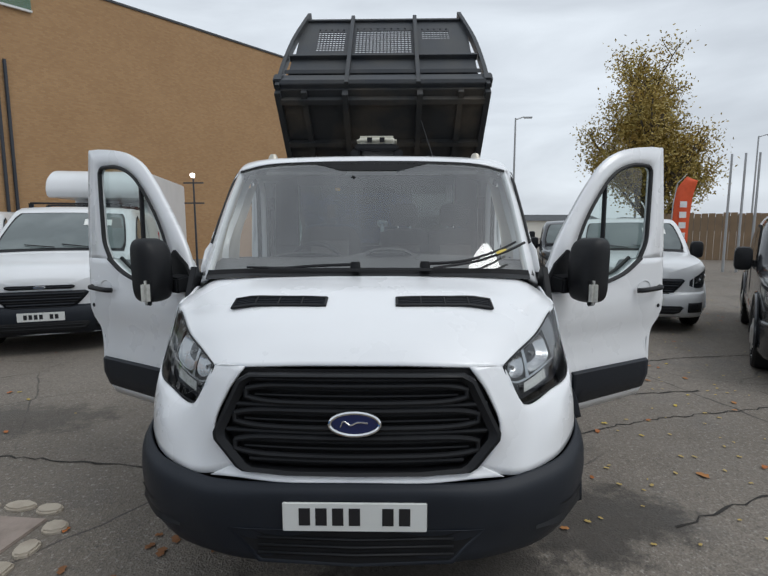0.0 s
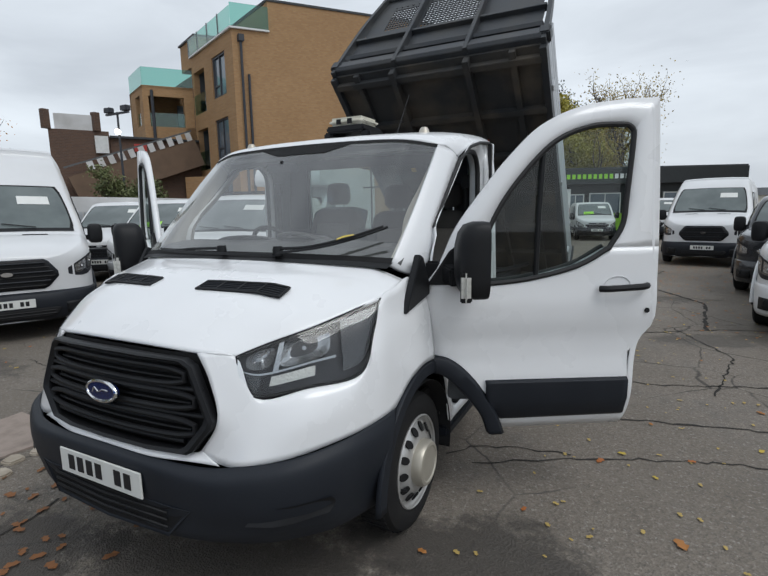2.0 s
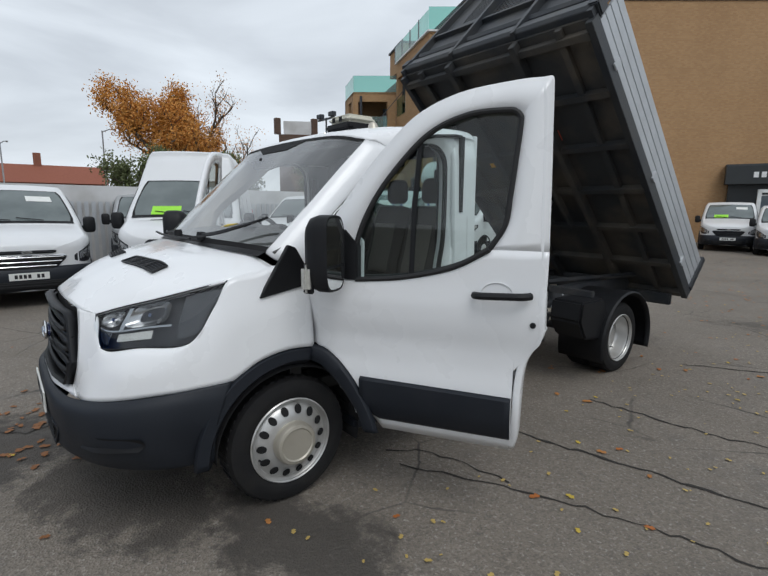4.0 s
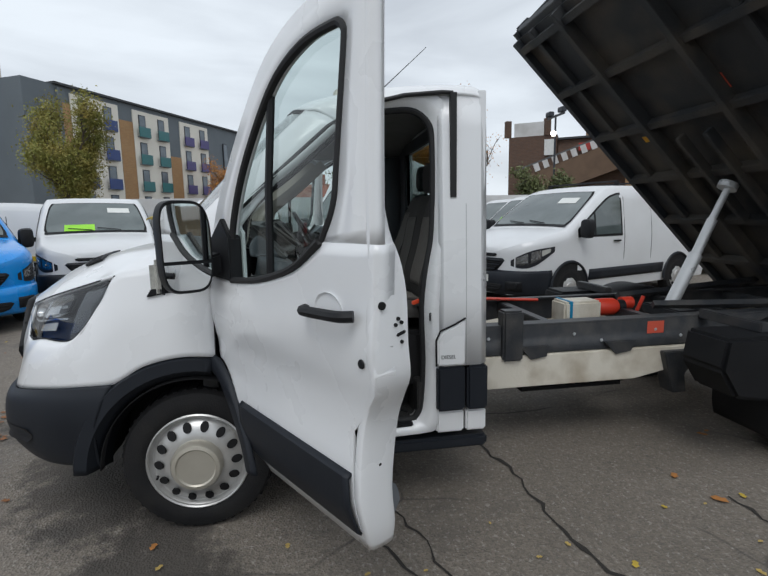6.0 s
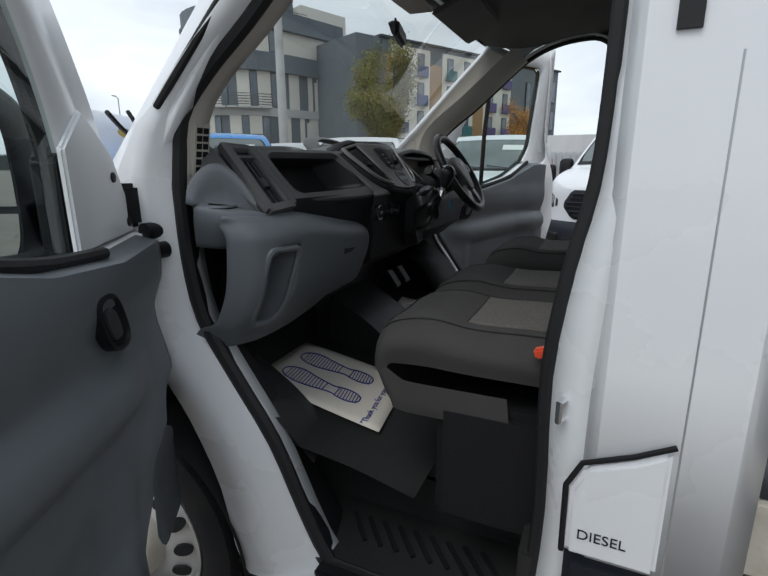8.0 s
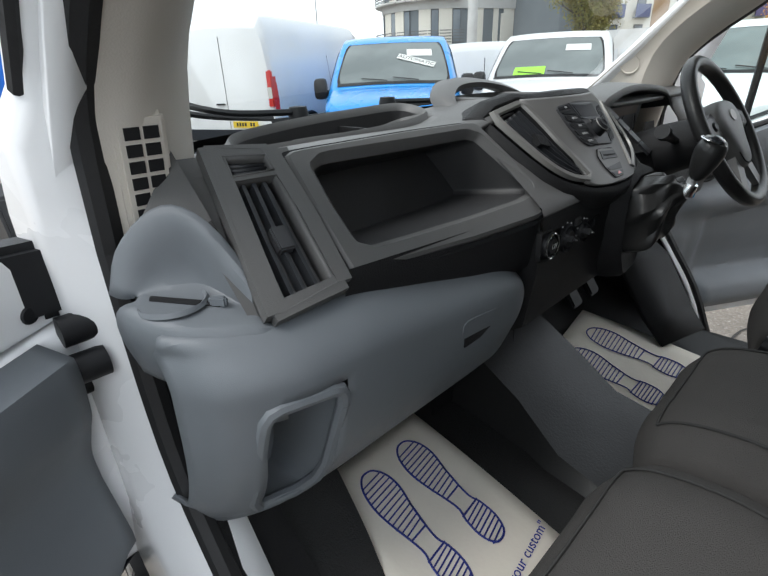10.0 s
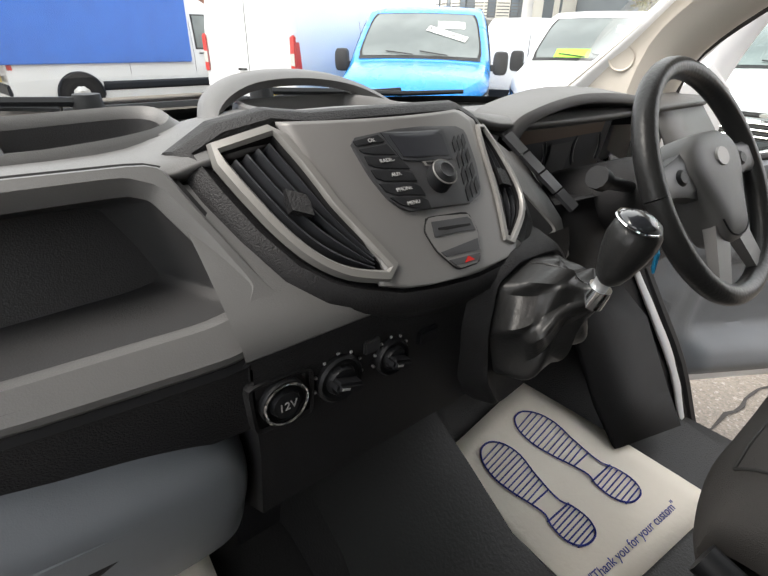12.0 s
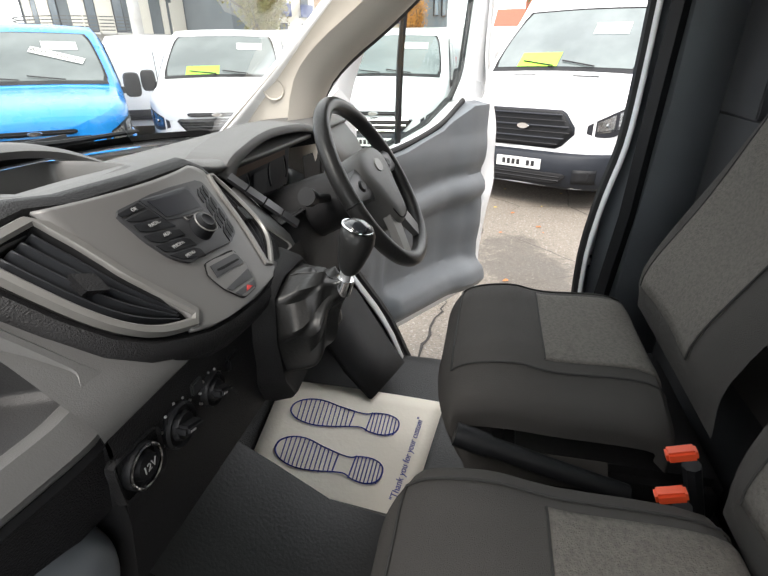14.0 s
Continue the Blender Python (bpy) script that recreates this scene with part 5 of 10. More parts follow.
part("tray_recess", join(loft([[deep(u, v, k) for u, v in opn + opn[:1]] for k in (0, .05, .5, .9, 1.0)], closed=False), ([deep(u, v, 1.0) for u, v in opn], [tuple(range(len(opn)))])), TRAYLINER, dash, "black moulded tray liner")
part("panel_groove", loft([ring(face, offset(pan, .001, .19), -.004), ring(face, offset(pan, .008, .19), -.005)], closed=False), GAP, dash)
part("dash_backing", loft([[face(x, t, -.014) for t in (-.12, .5, 1.05)] for x in (.69, .76, .845)], closed=False), DASH, dash)
# sunken slot on the dash top with a raised rear lip
RIM_TRAY = [(.705, 1.462, 1.447), (.52, 1.462, 1.449), (.40, 1.453, 1.452), (.32, 1.432, 1.457), (.285, 1.395, 1.464), (.30, 1.345, 1.472), (.40, 1.338, 1.470), (.55, 1.352, 1.466), (.68, 1.378, 1.459), (.715, 1.41, 1.451), (.718, 1.44, 1.447)]


def sunk(k, dz):
    return [(.515 + (x - .515) * (k if abs(k - 1) > .2 else 1 + (k - 1) * .35), 1.40 + (y - 1.40) * k, z + dz) for x, y, z in curve(RIM_TRAY + RIM_TRAY[:1], 4)]


part("top_tray", loft([sunk(1.30, -.045), sunk(1.12, -.006), sunk(1.02, .002), sunk(.94, -.004), sunk(.90, -.012)], closed=False), DASH, dash, "rim of the sunken slot on the dash top")
part("top_tray_well", loft([sunk(.90, -.012), sunk(.86, -.060), sunk(.05, -.066)], closed=False), TRAYLINER, dash)
part("slot_divider", box(.455, .462, 1.35, 1.45, 1.40, 1.445), DASHLOW, dash)
# storage bin on the centre top under a low arch
ARCH = curve([(.262, 1.440, 1.455), (.240, 1.398, 1.482), (.200, 1.368, 1.500), (.15, 1.352, 1.509), (.08, 1.350, 1.509), (.02, 1.366, 1.499), (-.015, 1.398, 1.480), (-.045, 1.450, 1.448)], 5)
part("bin_arch", loft([[(x, y + .046, z - .016), (x, y + .050, z - .006), (x, y + .036, z + .001), (x, y + .010, z + .004), (x, y - .012, z + .001), (x, y - .016, z - .007), (x, y + .010, z - .015)] for x, y, z in ARCH]), DASH, dash, "low arch over the bin on the dash top")
BIN = rounded([(.195, 1.395), (.11, 1.385), (.02, 1.395), (.012, 1.45), (.02, 1.528), (.11, 1.545), (.195, 1.528), (.205, 1.45)])
part("top_bin", loft([[(.107 + (x - .107) * k, 1.46 + (y - 1.46) * k, z) for x, y in BIN + BIN[:1]] for k, z in ((1.10, 1.466), (1.06, 1.478), (1.0, 1.480), (.95, 1.474), (.88, 1.440), (.05, 1.438))], closed=False), DASH, dash, "shallow bin on the dash top")

# centre console
SH = [(.315, .16), (.285, .055), (.242, -.02), (.206, .005), (.12, -.01), (.003, .01), (-.020, .09), (-.043, .33), (-.051, .62), (-.039, .86), (-.004, 1.0), (.031, 1.06), (.088, 1.075), (.138, 1.06), (.18, 1.03), (.215, .965), (.246, .89), (.27, .77), (.289, .58), (.304, .36)]
console = part("centre_console", loft([ring(shield, offset(SH, .030), -.045), ring(shield, offset(SH, .024), -.012), ring(shield, offset(SH, .015), -.003), ring(shield, offset(SH, .005), -.001), ring(shield, offset(SH, .001), -.005), ring(shield, offset(SH, -.006), -.010)], closed=False), DASHLOW, truck, "charcoal centre console with radio and vents")
LEFT = [(-.02, .242), (.24, .237), (.53, .221), (.85, .197), (.93, .197), (.965, .213), (1.03, .18), (1.06, .14), (1.075, .10)]
RIGHT = [(-.02, .02), (.01, .003), (.09, -.018), (.30, -.008), (.60, .002), (.90, .018), (.97, .002), (1.0, -.003), (1.06, .032), (1.075, .08)]
rows = []
for k in range(45):
    t = -.015 + 1.09 * k / 44
    l, r = float(np.interp(t, [q[0] for q in LEFT], [q[1] for q in LEFT])), float(np.interp(t, [q[0] for q in RIGHT], [q[1] for q in RIGHT]))
    rows.append([shield(l + (r - l) * j / 16, t, .002) for j in range(17)])
part("console_face", loft(rows, closed=False), BEZEL, console, "satin grey console face", thick=.006)


def air_vent(a_side, b_side, blades, frame_w):
    """A louvred vent between two long edges that meet at its lower tip."""
    A, Bs = curve([(u, v, 0) for u, v in a_side], 4), curve([(u, v, 0) for u, v in b_side], 4)
    mouth = [(q[0], q[1]) for q in A] + [(q[0], q[1]) for q in Bs[::-1]]
    mouth = [p for p, q in zip(mouth, mouth[1:] + mouth[:1]) if math.hypot(p[0] - q[0], (p[1] - q[1]) * .18) > .0008]
    cu, cv = sum(p[0] for p in mouth) / len(mouth), sum(p[1] for p in mouth) / len(mouth)
    vent = part("air_vent", loft([ring(shield, mouth, .002), ring(shield, [(cu + (u - cu) * .97, cv + (v - cv) * .97) for u, v in mouth], -.034), ring(shield, [(cu + (u - cu) * .1, cv + (v - cv) * .1) for u, v in mouth], -.036)], closed=False), GAP, console, "black louvred air vent")
    part("vent_frame", loft([ring(shield, mouth, -.004), ring(shield, mouth, .003), ring(shield, offset(mouth, frame_w * .25), .0065), ring(shield, offset(mouth, frame_w * .8), .006), ring(shield, offset(mouth, frame_w), -.002)], closed=False), VENTFRAME, vent, "satin silver vent frame")
    n = min(len(A), len(Bs))
    for k in range(blades):
        f = (k + .75) / (blades + .35)
        def at(g, d):
            g = max(.02, min(.98, g))
            return [shield(A[i][0] + (Bs[i][0] - A[i][0]) * g, A[i][1] + (Bs[i][1] - A[i][1]) * g, d) for i in range(1, n - 1)]
        part("vent_blade", loft([at(f - .13, -.026), at(f - .02, -.008), at(f, -.001), at(f + .03, -.001)], closed=False), LOUVRE, vent, "broad angled louvre", thick=.0025)
    i = n // 2 - 1
    mu, mv = .5 * (A[i][0] + Bs[i][0]), .5 * (A[i][1] + Bs[i][1])
    part("vent_tab", plate(shield, [(mu + .009, mv - .075), (mu - .009, mv - .03), (mu - .007, mv + .085), (mu + .010, mv + .045)], -.006, .006, 4, 3), DASHLOW, vent)
    return vent


air_vent([(.299, .162), (.287, .372), (.271, .592), (.253, .744), (.230, .843), (.196, .905)], [(.249, .065), (.244, .15), (.238, .243), (.230, .39), (.222, .532), (.192, .895)], 4, .0125)
air_vent([(-.018, .165), (-.008, .35), (.0, .58), (.010, .78), (.019, .94)], [(-.026, .175), (-.037, .357), (-.042, .597), (-.030, .774), (.017, .945)], 3, .009)

radio = part("radio_panel", plate(shield, rounded([(.182, .128), (.165, .082), (.10, .072), (.038, .10), (.019, .150), (.024, .404), (.036, .593), (.062, .640), (.085, .60), (.103, .60), (.120, .637), (.150, .592), (.165, .504), (.175, .353)], 2), .001, .0055, 16, 12), RADIOGREY, console, "dark grey radio panel with buttons")
part("display_frame", plate(shield, [(.146, .095), (.060, .118), (.062, .325), (.132, .292)], .0048, .0068), LOUVRE, radio)
part("display", plate(shield, [(.138, .118), (.066, .138), (.067, .298), (.130, .270)], .0066, .0076), SCREEN, radio)


def quad(a, b, c, d, gap=.0011):
    """A four-sided button with a narrow gap round it."""
    return offset([a, b, c, d], -gap)


for poly in ([(.180, .130), (.150, .10), (.144, .165), (.178, .172)], [(.178, .172), (.144, .165), (.138, .245), (.174, .222)], [(.174, .226), (.136, .250), (.127, .345), (.173, .308)], [(.173, .312), (.127, .349), (.124, .428), (.170, .396)], [(.170, .40), (.124, .432), (.120, .522), (.164, .487)], [(.164, .491), (.120, .526), (.119, .618), (.151, .576)]):
    part("radio_button", plate(shield, quad(*poly), .0050, .0068, 4, 4), BLACK, radio)
C4 = [(.052, .178), (.026, .170), (.036, .575), (.064, .622)]


def key_at(u, v):
    a = (C4[0][0] + (C4[1][0] - C4[0][0]) * u, C4[0][1] + (C4[1][1] - C4[0][1]) * u)
    b = (C4[3][0] + (C4[2][0] - C4[3][0]) * u, C4[3][1] + (C4[2][1] - C4[3][1]) * u)
    return (a[0] + (b[0] - a[0]) * v, a[1] + (b[1] - a[1]) * v)


for i in range(3):
    for k in range(4):
        part("radio_key", plate(shield, quad(key_at(i / 3, k / 4), key_at((i + 1) / 3, k / 4), key_at((i + 1) / 3, (k + 1) / 4), key_at(i / 3, (k + 1) / 4), .0008), .0050, .0066, 3, 2), BLACK, radio)
kn_n = Vector((0, .70, .71))
km = kn_n.to_track_quat("Z", "Y").to_matrix().to_4x4()
km.translation = Vector(shield(.094, .43, .005))
part("volume_knob", moved(lathe([(0, .017), (.007, .0168), (.0085, .0178), (.0095, .0165), (.0125, .0155), (.0150, .013), (.0160, .004), (.0170, -.004)], 32, "z"), km), BLACK, radio, "round volume knob")
part("knob_rim", moved(tube([(.0148 * math.cos(a * math.tau / 32), .0148 * math.sin(a * math.tau / 32), .0135) for a in range(33)], .0009, 6), km), VENTFRAME, radio)
part("usb_port", plate(shield, [(.108, .305), (.086, .318), (.088, .352), (.106, .342)], .0048, .0066, 3, 3), VENTFRAME, radio)
part("usb_opening", plate(shield, [(.104, .312), (.090, .322), (.091, .342), (.103, .334)], .0066, .0070, 3, 3), GAP, radio)
for txt, u, v in (("RADIO", .151, .272), ("AUX", .147, .365), ("PHONE", .144, .46), ("MENU", .139, .552), ("OK", .160, .14)):
    words("button_word", txt, .0062, basis(shield(u, v, .0072), (-1, .02, .0), (0, -.70, .71)), GREYINK, radio)
lowp = part("hazard_panel", plate(shield, rounded([(.128, .655), (.069, .682), (.064, .82), (.078, 1.015), (.113, 1.015), (.131, .87), (.137, .737)], 2), .001, .0045, 10, 6), BEZEL, console)
part("panel_groove", tube([shield(u, v, .0032) for u, v in rounded([(.128, .655), (.069, .682), (.064, .82), (.078, 1.015), (.113, 1.015), (.131, .87), (.137, .737)], 2)] + [shield(.1285, .66, .0032)], .0011, 6), GAP, lowp)
part("card_slot", plate(shield, [(.125, .690), (.070, .716), (.069, .809), (.128, .790)], .004, .0058, 5, 4), RADIOGREY, lowp)
part("slot_opening", plate(shield, [(.120, .735), (.074, .757), (.074, .775), (.121, .757)], .0056, .0062, 3, 3), GAP, lowp)
part("switch_blank", plate(shield, quad((.129, .868), (.070, .862), (.074, .945), (.121, .938), .0008), .004, .0055, 4, 4), RADIOGREY, lowp)
part("hazard_button", plate(shield, quad((.121, .942), (.074, .948), (.080, 1.008), (.112, 1.005), .0008), .004, .0055, 4, 4), RADIOGREY, lowp)
part("hazard_triangle", plate(shield, [(.094, .955), (.086, .99), (.102, .99)], .0054, .0060, 3, 2), REDLENS, lowp)

# lower dash and centre stack
part("lower_dash", loft([[(x, 1.706, 1.325), (x, 1.712, 1.30), (x, 1.706, 1.20), (x, 1.69, 1.10), (x, 1.62, 1.055), (x, 1.40, 1.05)] for x in (.345, .30, .10, -.12, -.14)], closed=False), DASHLOW, truck, "black lower dash panel")
part("lower_dash_return", ([(.345, 1.706, 1.325), (.345, 1.706, 1.20), (.345, 1.69, 1.10), (.345, 1.62, 1.055), (.345, 1.40, 1.05), (.345, 1.40, 1.325)], [(0, 1, 2, 3, 4, 5)]), DASHLOW, truck, smooth=False)
part("lower_dash_side", loft([[(x, 1.700 - e, 1.325), (x, 1.703 - e, 1.30), (x, 1.690 - e, 1.22), (x, 1.60, 1.20)] for x, e in ((.345, 0), (.50, .014), (.73, .040))], closed=False), DASHLOW, truck)
part("floor_tunnel", loft([[(.24, 1.40, .69), (.20, 1.40, .95), (-.10, 1.40, .95), (-.14, 1.40, .69)], [(.24, 1.60, .69), (.20, 1.62, .82), (-.10, 1.62, .82), (-.14, 1.60, .69)], [(.26, 1.72, .69), (.22, 1.74, .74), (-.10, 1.74, .74), (-.12, 1.72, .69)], [(.28, 1.95, .69), (.24, 1.95, .70), (-.10, 1.95, .70), (-.12, 1.95, .69)]]), LEATHER, truck, "black rubber floor tunnel")
part("centre_support", loft([[(.31, 1.69, 1.10), (.31, 1.45, 1.10), (.31, 1.45, .72)], [(-.10, 1.69, 1.10), (-.10, 1.45, 1.10), (-.10, 1.45, .72)]], closed=False), DASHLOW, truck)


def dial(x, z, r, marked):
    d = part("heater_dial", lathe([(0, .010), (r * .62, .010), (r * .72, .004), (r * .92, .003), (r, .007), (r * 1.1, .004), (r * 1.12, -.02)], 32, "y", (x, 1.711, z)), BLACK, truck, "round 12 volt socket" if marked else "round heater dial")
    if marked:
        part("dial_ring", tube([(x + r * math.cos(a * math.tau / 32), 1.719, z + r * math.sin(a * math.tau / 32)) for a in range(33)], .0018, 6), CHROME, d)
        words("socket_word", "12V", .012, basis((x, 1.7225, z), (-1, 0, 0), (0, 0, 1)), GREYINK, d)
    else:
        part("dial_grip", moved(box(-.0055, .0055, 0, .018, -r * .68, r * .68), Matrix.Translation((x, 1.716, z)) @ Matrix.Rotation(radians(70), 4, "Y")), BLACK, d, bevel=.003)
        part("dial_mark", moved(box(-.0012, .0012, .0182, .0186, r * .1, r * .5), Matrix.Translation((x, 1.716, z)) @ Matrix.Rotation(radians(70), 4, "Y")), GREYINK, d)
        for k in range(7):
            a = radians(-10 + 33 * k)
            part("dial_tick", box(x + r * 1.2 * math.cos(a) - .0012, x + r * 1.2 * math.cos(a) + .0012, 1.708, 1.7125, z + r * 1.2 * math.sin(a) - .0012, z + r * 1.2 * math.sin(a) + .0012), GREYINK, d)
    return d


sock = rounded([(.355, 1.288), (.285, 1.284), (.287, 1.226), (.352, 1.230)])
part("socket_surround", loft([[(x, 1.706, z) for x, z in sock + sock[:1]], [(x, 1.7145, z) for x, z in offset(sock, -.002, 1) + offset(sock, -.002, 1)[:1]], [(x, 1.7125, z) for x, z in offset(sock, -.006, 1) + offset(sock, -.006, 1)[:1]]], closed=False), DASHLOW, truck)
dial(.320, 1.257, .0215, True)
dial(.257, 1.253, .0240, False)
dial(.189, 1.250, .0200, False)
part("switch_blank", box(.205, .226, 1.70, 1.7145, 1.266, 1.282), RADIOGREY, truck, bevel=.002)
part("rocker_switch", box(.120, .150, 1.70, 1.716, 1.246, 1.266), BLACK, truck, bevel=.003)
part("centre_dash_face", loft([[(x, 1.575, 1.43), (x, 1.64, 1.382), (x, 1.690, 1.340), (x, 1.708, 1.325), (x, 1.712, 1.312), (x, 1.702, 1.302)] for x in (.350, .2, .05, -.04)], closed=False), DASH, dash)
# side vent, cup pod and glove box of the passenger side
SVO = rounded([(.800, -.10), (.724, -.035), (.722, .5), (.724, 1.03), (.838, 1.13), (.822, .5)])
HOLE1, HOLE2 = [(.787, .015), (.739, .035), (.739, .135), (.790, .150)], [(.791, .20), (.741, .188), (.747, .985), (.812, 1.03)]
sv = part("side_vent", join(loft([ring(face, SVO, -.012), ring(face, SVO, .009), ring(face, offset(SVO, -.004, .19), .012)], closed=False), *[loft([ring(face, offset(h, .004, .19), .011), ring(face, h, .006), ring(face, h, -.020)], closed=False) for h in (HOLE1, HOLE2)]), DASH, truck, "charcoal side air vent", thick=.003)


def bar_on(pts, w, d0, d1):
    """A flat bar along a line on the passenger face."""
    return loft([[face(u - w, v, d0), face(u - w, v, d1), face(u + w, v, d1), face(u + w, v, d0)] for u, v in pts])


part("vent_stile", bar_on([(.730, -.03), (.728, .5), (.733, 1.03)], .010, -.004, .0115), DASH, sv)
part("vent_stile", bar_on([(.795, -.08), (.810, .5), (.826, 1.09)], .0125, -.004, .0115), DASH, sv)
for a, b, w in (((.730, .165), (.800, .175), .022), ((.730, -.01), (.800, -.045), .05), ((.733, 1.03), (.830, 1.08), .055)):
    part("vent_cross_bar", loft([[face(a[0] + (b[0] - a[0]) * k / 4, a[1] + (b[1] - a[1]) * k / 4 + dv, d) for dv, d in ((-w, -.004), (-w, .011), (w, .011), (w, -.004))] for k in range(5)]), DASH, sv)
part("vent_well", ([face(x, t, -.020) for x, t in ((.730, -.02), (.80, -.06), (.828, 1.08), (.735, 1.03))], [(0, 1, 2, 3)]), GAP, sv, smooth=False)
for k in range(3):
    f = (k + 1) / 4
    part("vent_blade", bar_on([(.741 + .050 * f, .20), (.745 + .058 * f, .6), (.747 + .065 * f, 1.0)], .0022, -.018, .003), LOUVRE, sv)
for k in range(4):
    part("vent_blade", loft([[face(.741, .045 + .028 * k, -.015), face(.741, .03 + .028 * k, .004)], [face(.789, .03 + .032 * k, -.015), face(.789, .012 + .032 * k, .004)]], closed=False), LOUVRE, sv, thick=.002)
part("vent_tab", bar_on([(.772, .55), (.774, .72)], .010, -.004, .010), RADIOGREY, sv, bevel=.002)
POD = [
    [(.936, 1.508, 1.322), (.918, 1.503, 1.366), (.888, 1.520, 1.402), (.862, 1.540, 1.412), (.842, 1.568, 1.392), (.826, 1.602, 1.345), (.815, 1.640, 1.292)],
    [(.930, 1.520, 1.318), (.910, 1.517, 1.355), (.886, 1.530, 1.385), (.862, 1.550, 1.394), (.846, 1.577, 1.378), (.832, 1.610, 1.338), (.819, 1.645, 1.290)],
    [(.918, 1.528, 1.316), (.896, 1.532, 1.320), (.872, 1.545, 1.322), (.852, 1.560, 1.320), (.842, 1.584, 1.314), (.834, 1.613, 1.304), (.824, 1.646, 1.288)],
    [(.926, 1.545, 1.316), (.914, 1.572, 1.312), (.894, 1.600, 1.306), (.872, 1.620, 1.302), (.852, 1.634, 1.298), (.840, 1.645, 1.294), (.826, 1.652, 1.286)],
    [(.940, 1.540, 1.312), (.930, 1.580, 1.306), (.906, 1.615, 1.300), (.880, 1.637, 1.295), (.856, 1.650, 1.291), (.840, 1.657, 1.288), (.822, 1.659, 1.284)],
    [(.940, 1.535, 1.280), (.930, 1.578, 1.270), (.906, 1.614, 1.262), (.880, 1.638, 1.258), (.856, 1.652, 1.255), (.836, 1.660, 1.252), (.820, 1.662, 1.250)],
    [(.925, 1.52, 1.225), (.914, 1.555, 1.222), (.892, 1.585, 1.22), (.868, 1.612, 1.22), (.848, 1.632, 1.22), (.830, 1.645, 1.22), (.812, 1.652, 1.22)],
]
pod = part("cup_holder_pod", skin(POD, 3, 4), GREYTRIM, truck, "blue-grey moulded cup holder", thick=-.006)
part("vent_cheek", loft([[face(.832, t, .002) for t in (-.12, .12, .4, .7, 1.12)], [(.888, 1.512, 1.400), (.862, 1.532, 1.408), (.842, 1.560, 1.388), (.824, 1.596, 1.341), (.812, 1.634, 1.288)]], closed=False), DASH, dash)
part("coin_slot", tube([(.912, 1.552, 1.321), (.878, 1.586, 1.315), (.858, 1.604, 1.311)], .004, 6), GAP, pod)
part("slot_stop", moved(box(-.004, .004, -.010, .010, -.006, .006), Matrix.Translation((.860, 1.603, 1.316)) @ Matrix.Rotation(.7, 4, "Z")), GREYTRIM, pod, bevel=.002)
cup_ring = [(.035 * math.cos(a * math.tau / 28), .035 * math.sin(a * math.tau / 28)) for a in range(29)]
part("cup_ring", loft([[(.895 + x * k, 1.568 + y * k, 1.317 + h) for x, y in cup_ring] for k, h in ((1.1, -.002), (1.02, .003), (.94, .001), (.90, -.006))], closed=False), GREYTRIM, pod)
gb_rows = []
for x, low, bulg in ((.352, 1.155, -.050), (.360, 1.10, -.020), (.385, 1.045, -.004), (.44, 1.01, .0), (.50, .988, .0), (.58, .975, .0), (.66, .965, .0), (.72, .962, .0), (.77, .96, -.002), (.82, .96, -.006), (.87, .963, -.022), (.905, .97, -.045), (.93, .99, -.09)):
    back_z = float(np.interp(x, [.352, .40, .55, .72, .93], [1.205, 1.235, 1.262, 1.288, 1.292]))
    crease = float(np.interp(x, [.352, .40, .55, .72, .93], [1.185, 1.208, 1.222, 1.248, 1.252]))
    gb_rows.append([(x, 1.60, back_z + .004), (x, 1.655 + bulg * .6, back_z), (x, 1.682 + bulg, (back_z + crease) / 2 + .006), (x, 1.702 + bulg, crease), (x, 1.704 + bulg, crease - .03), (x, 1.690 + bulg, 1.12), (x, 1.648 + bulg, 1.04), (x, 1.60 + bulg, low + .028), (x, 1.57 + bulg, low), (x, 1.46, low + .01)])
gbs = skin(gb_rows, 4, 4)


def gb_y(z):
    return float(np.interp(z, [.965, .99, 1.04, 1.12, 1.21, 1.25], [1.57, 1.60, 1.648, 1.690, 1.705, 1.703]))


POCKET = [(.775, 1.212), (.872, 1.215), (.880, 1.06), (.865, 1.020), (.805, 1.018), (.790, 1.055)]


def in_pocket(q):
    c = [sum(gbs[0][i][k] for i in q) / len(q) for k in (0, 1, 2)]
    left = float(np.interp(c[2], [1.018, 1.06, 1.21], [.805, .79, .775]))
    return left < c[0] < .874 and 1.024 < c[2] < 1.210 and c[1] > 1.59


gb = part("glove_box", (gbs[0], [q for q in gbs[1] if not in_pocket(q)]), GREYTRIM, truck, "blue-grey glove box", thick=-.006)


def gb_bulge(x):
    return float(np.interp(x, [.77, .82, .87, .905, .93], [-.002, -.006, -.022, -.045, -.09]))


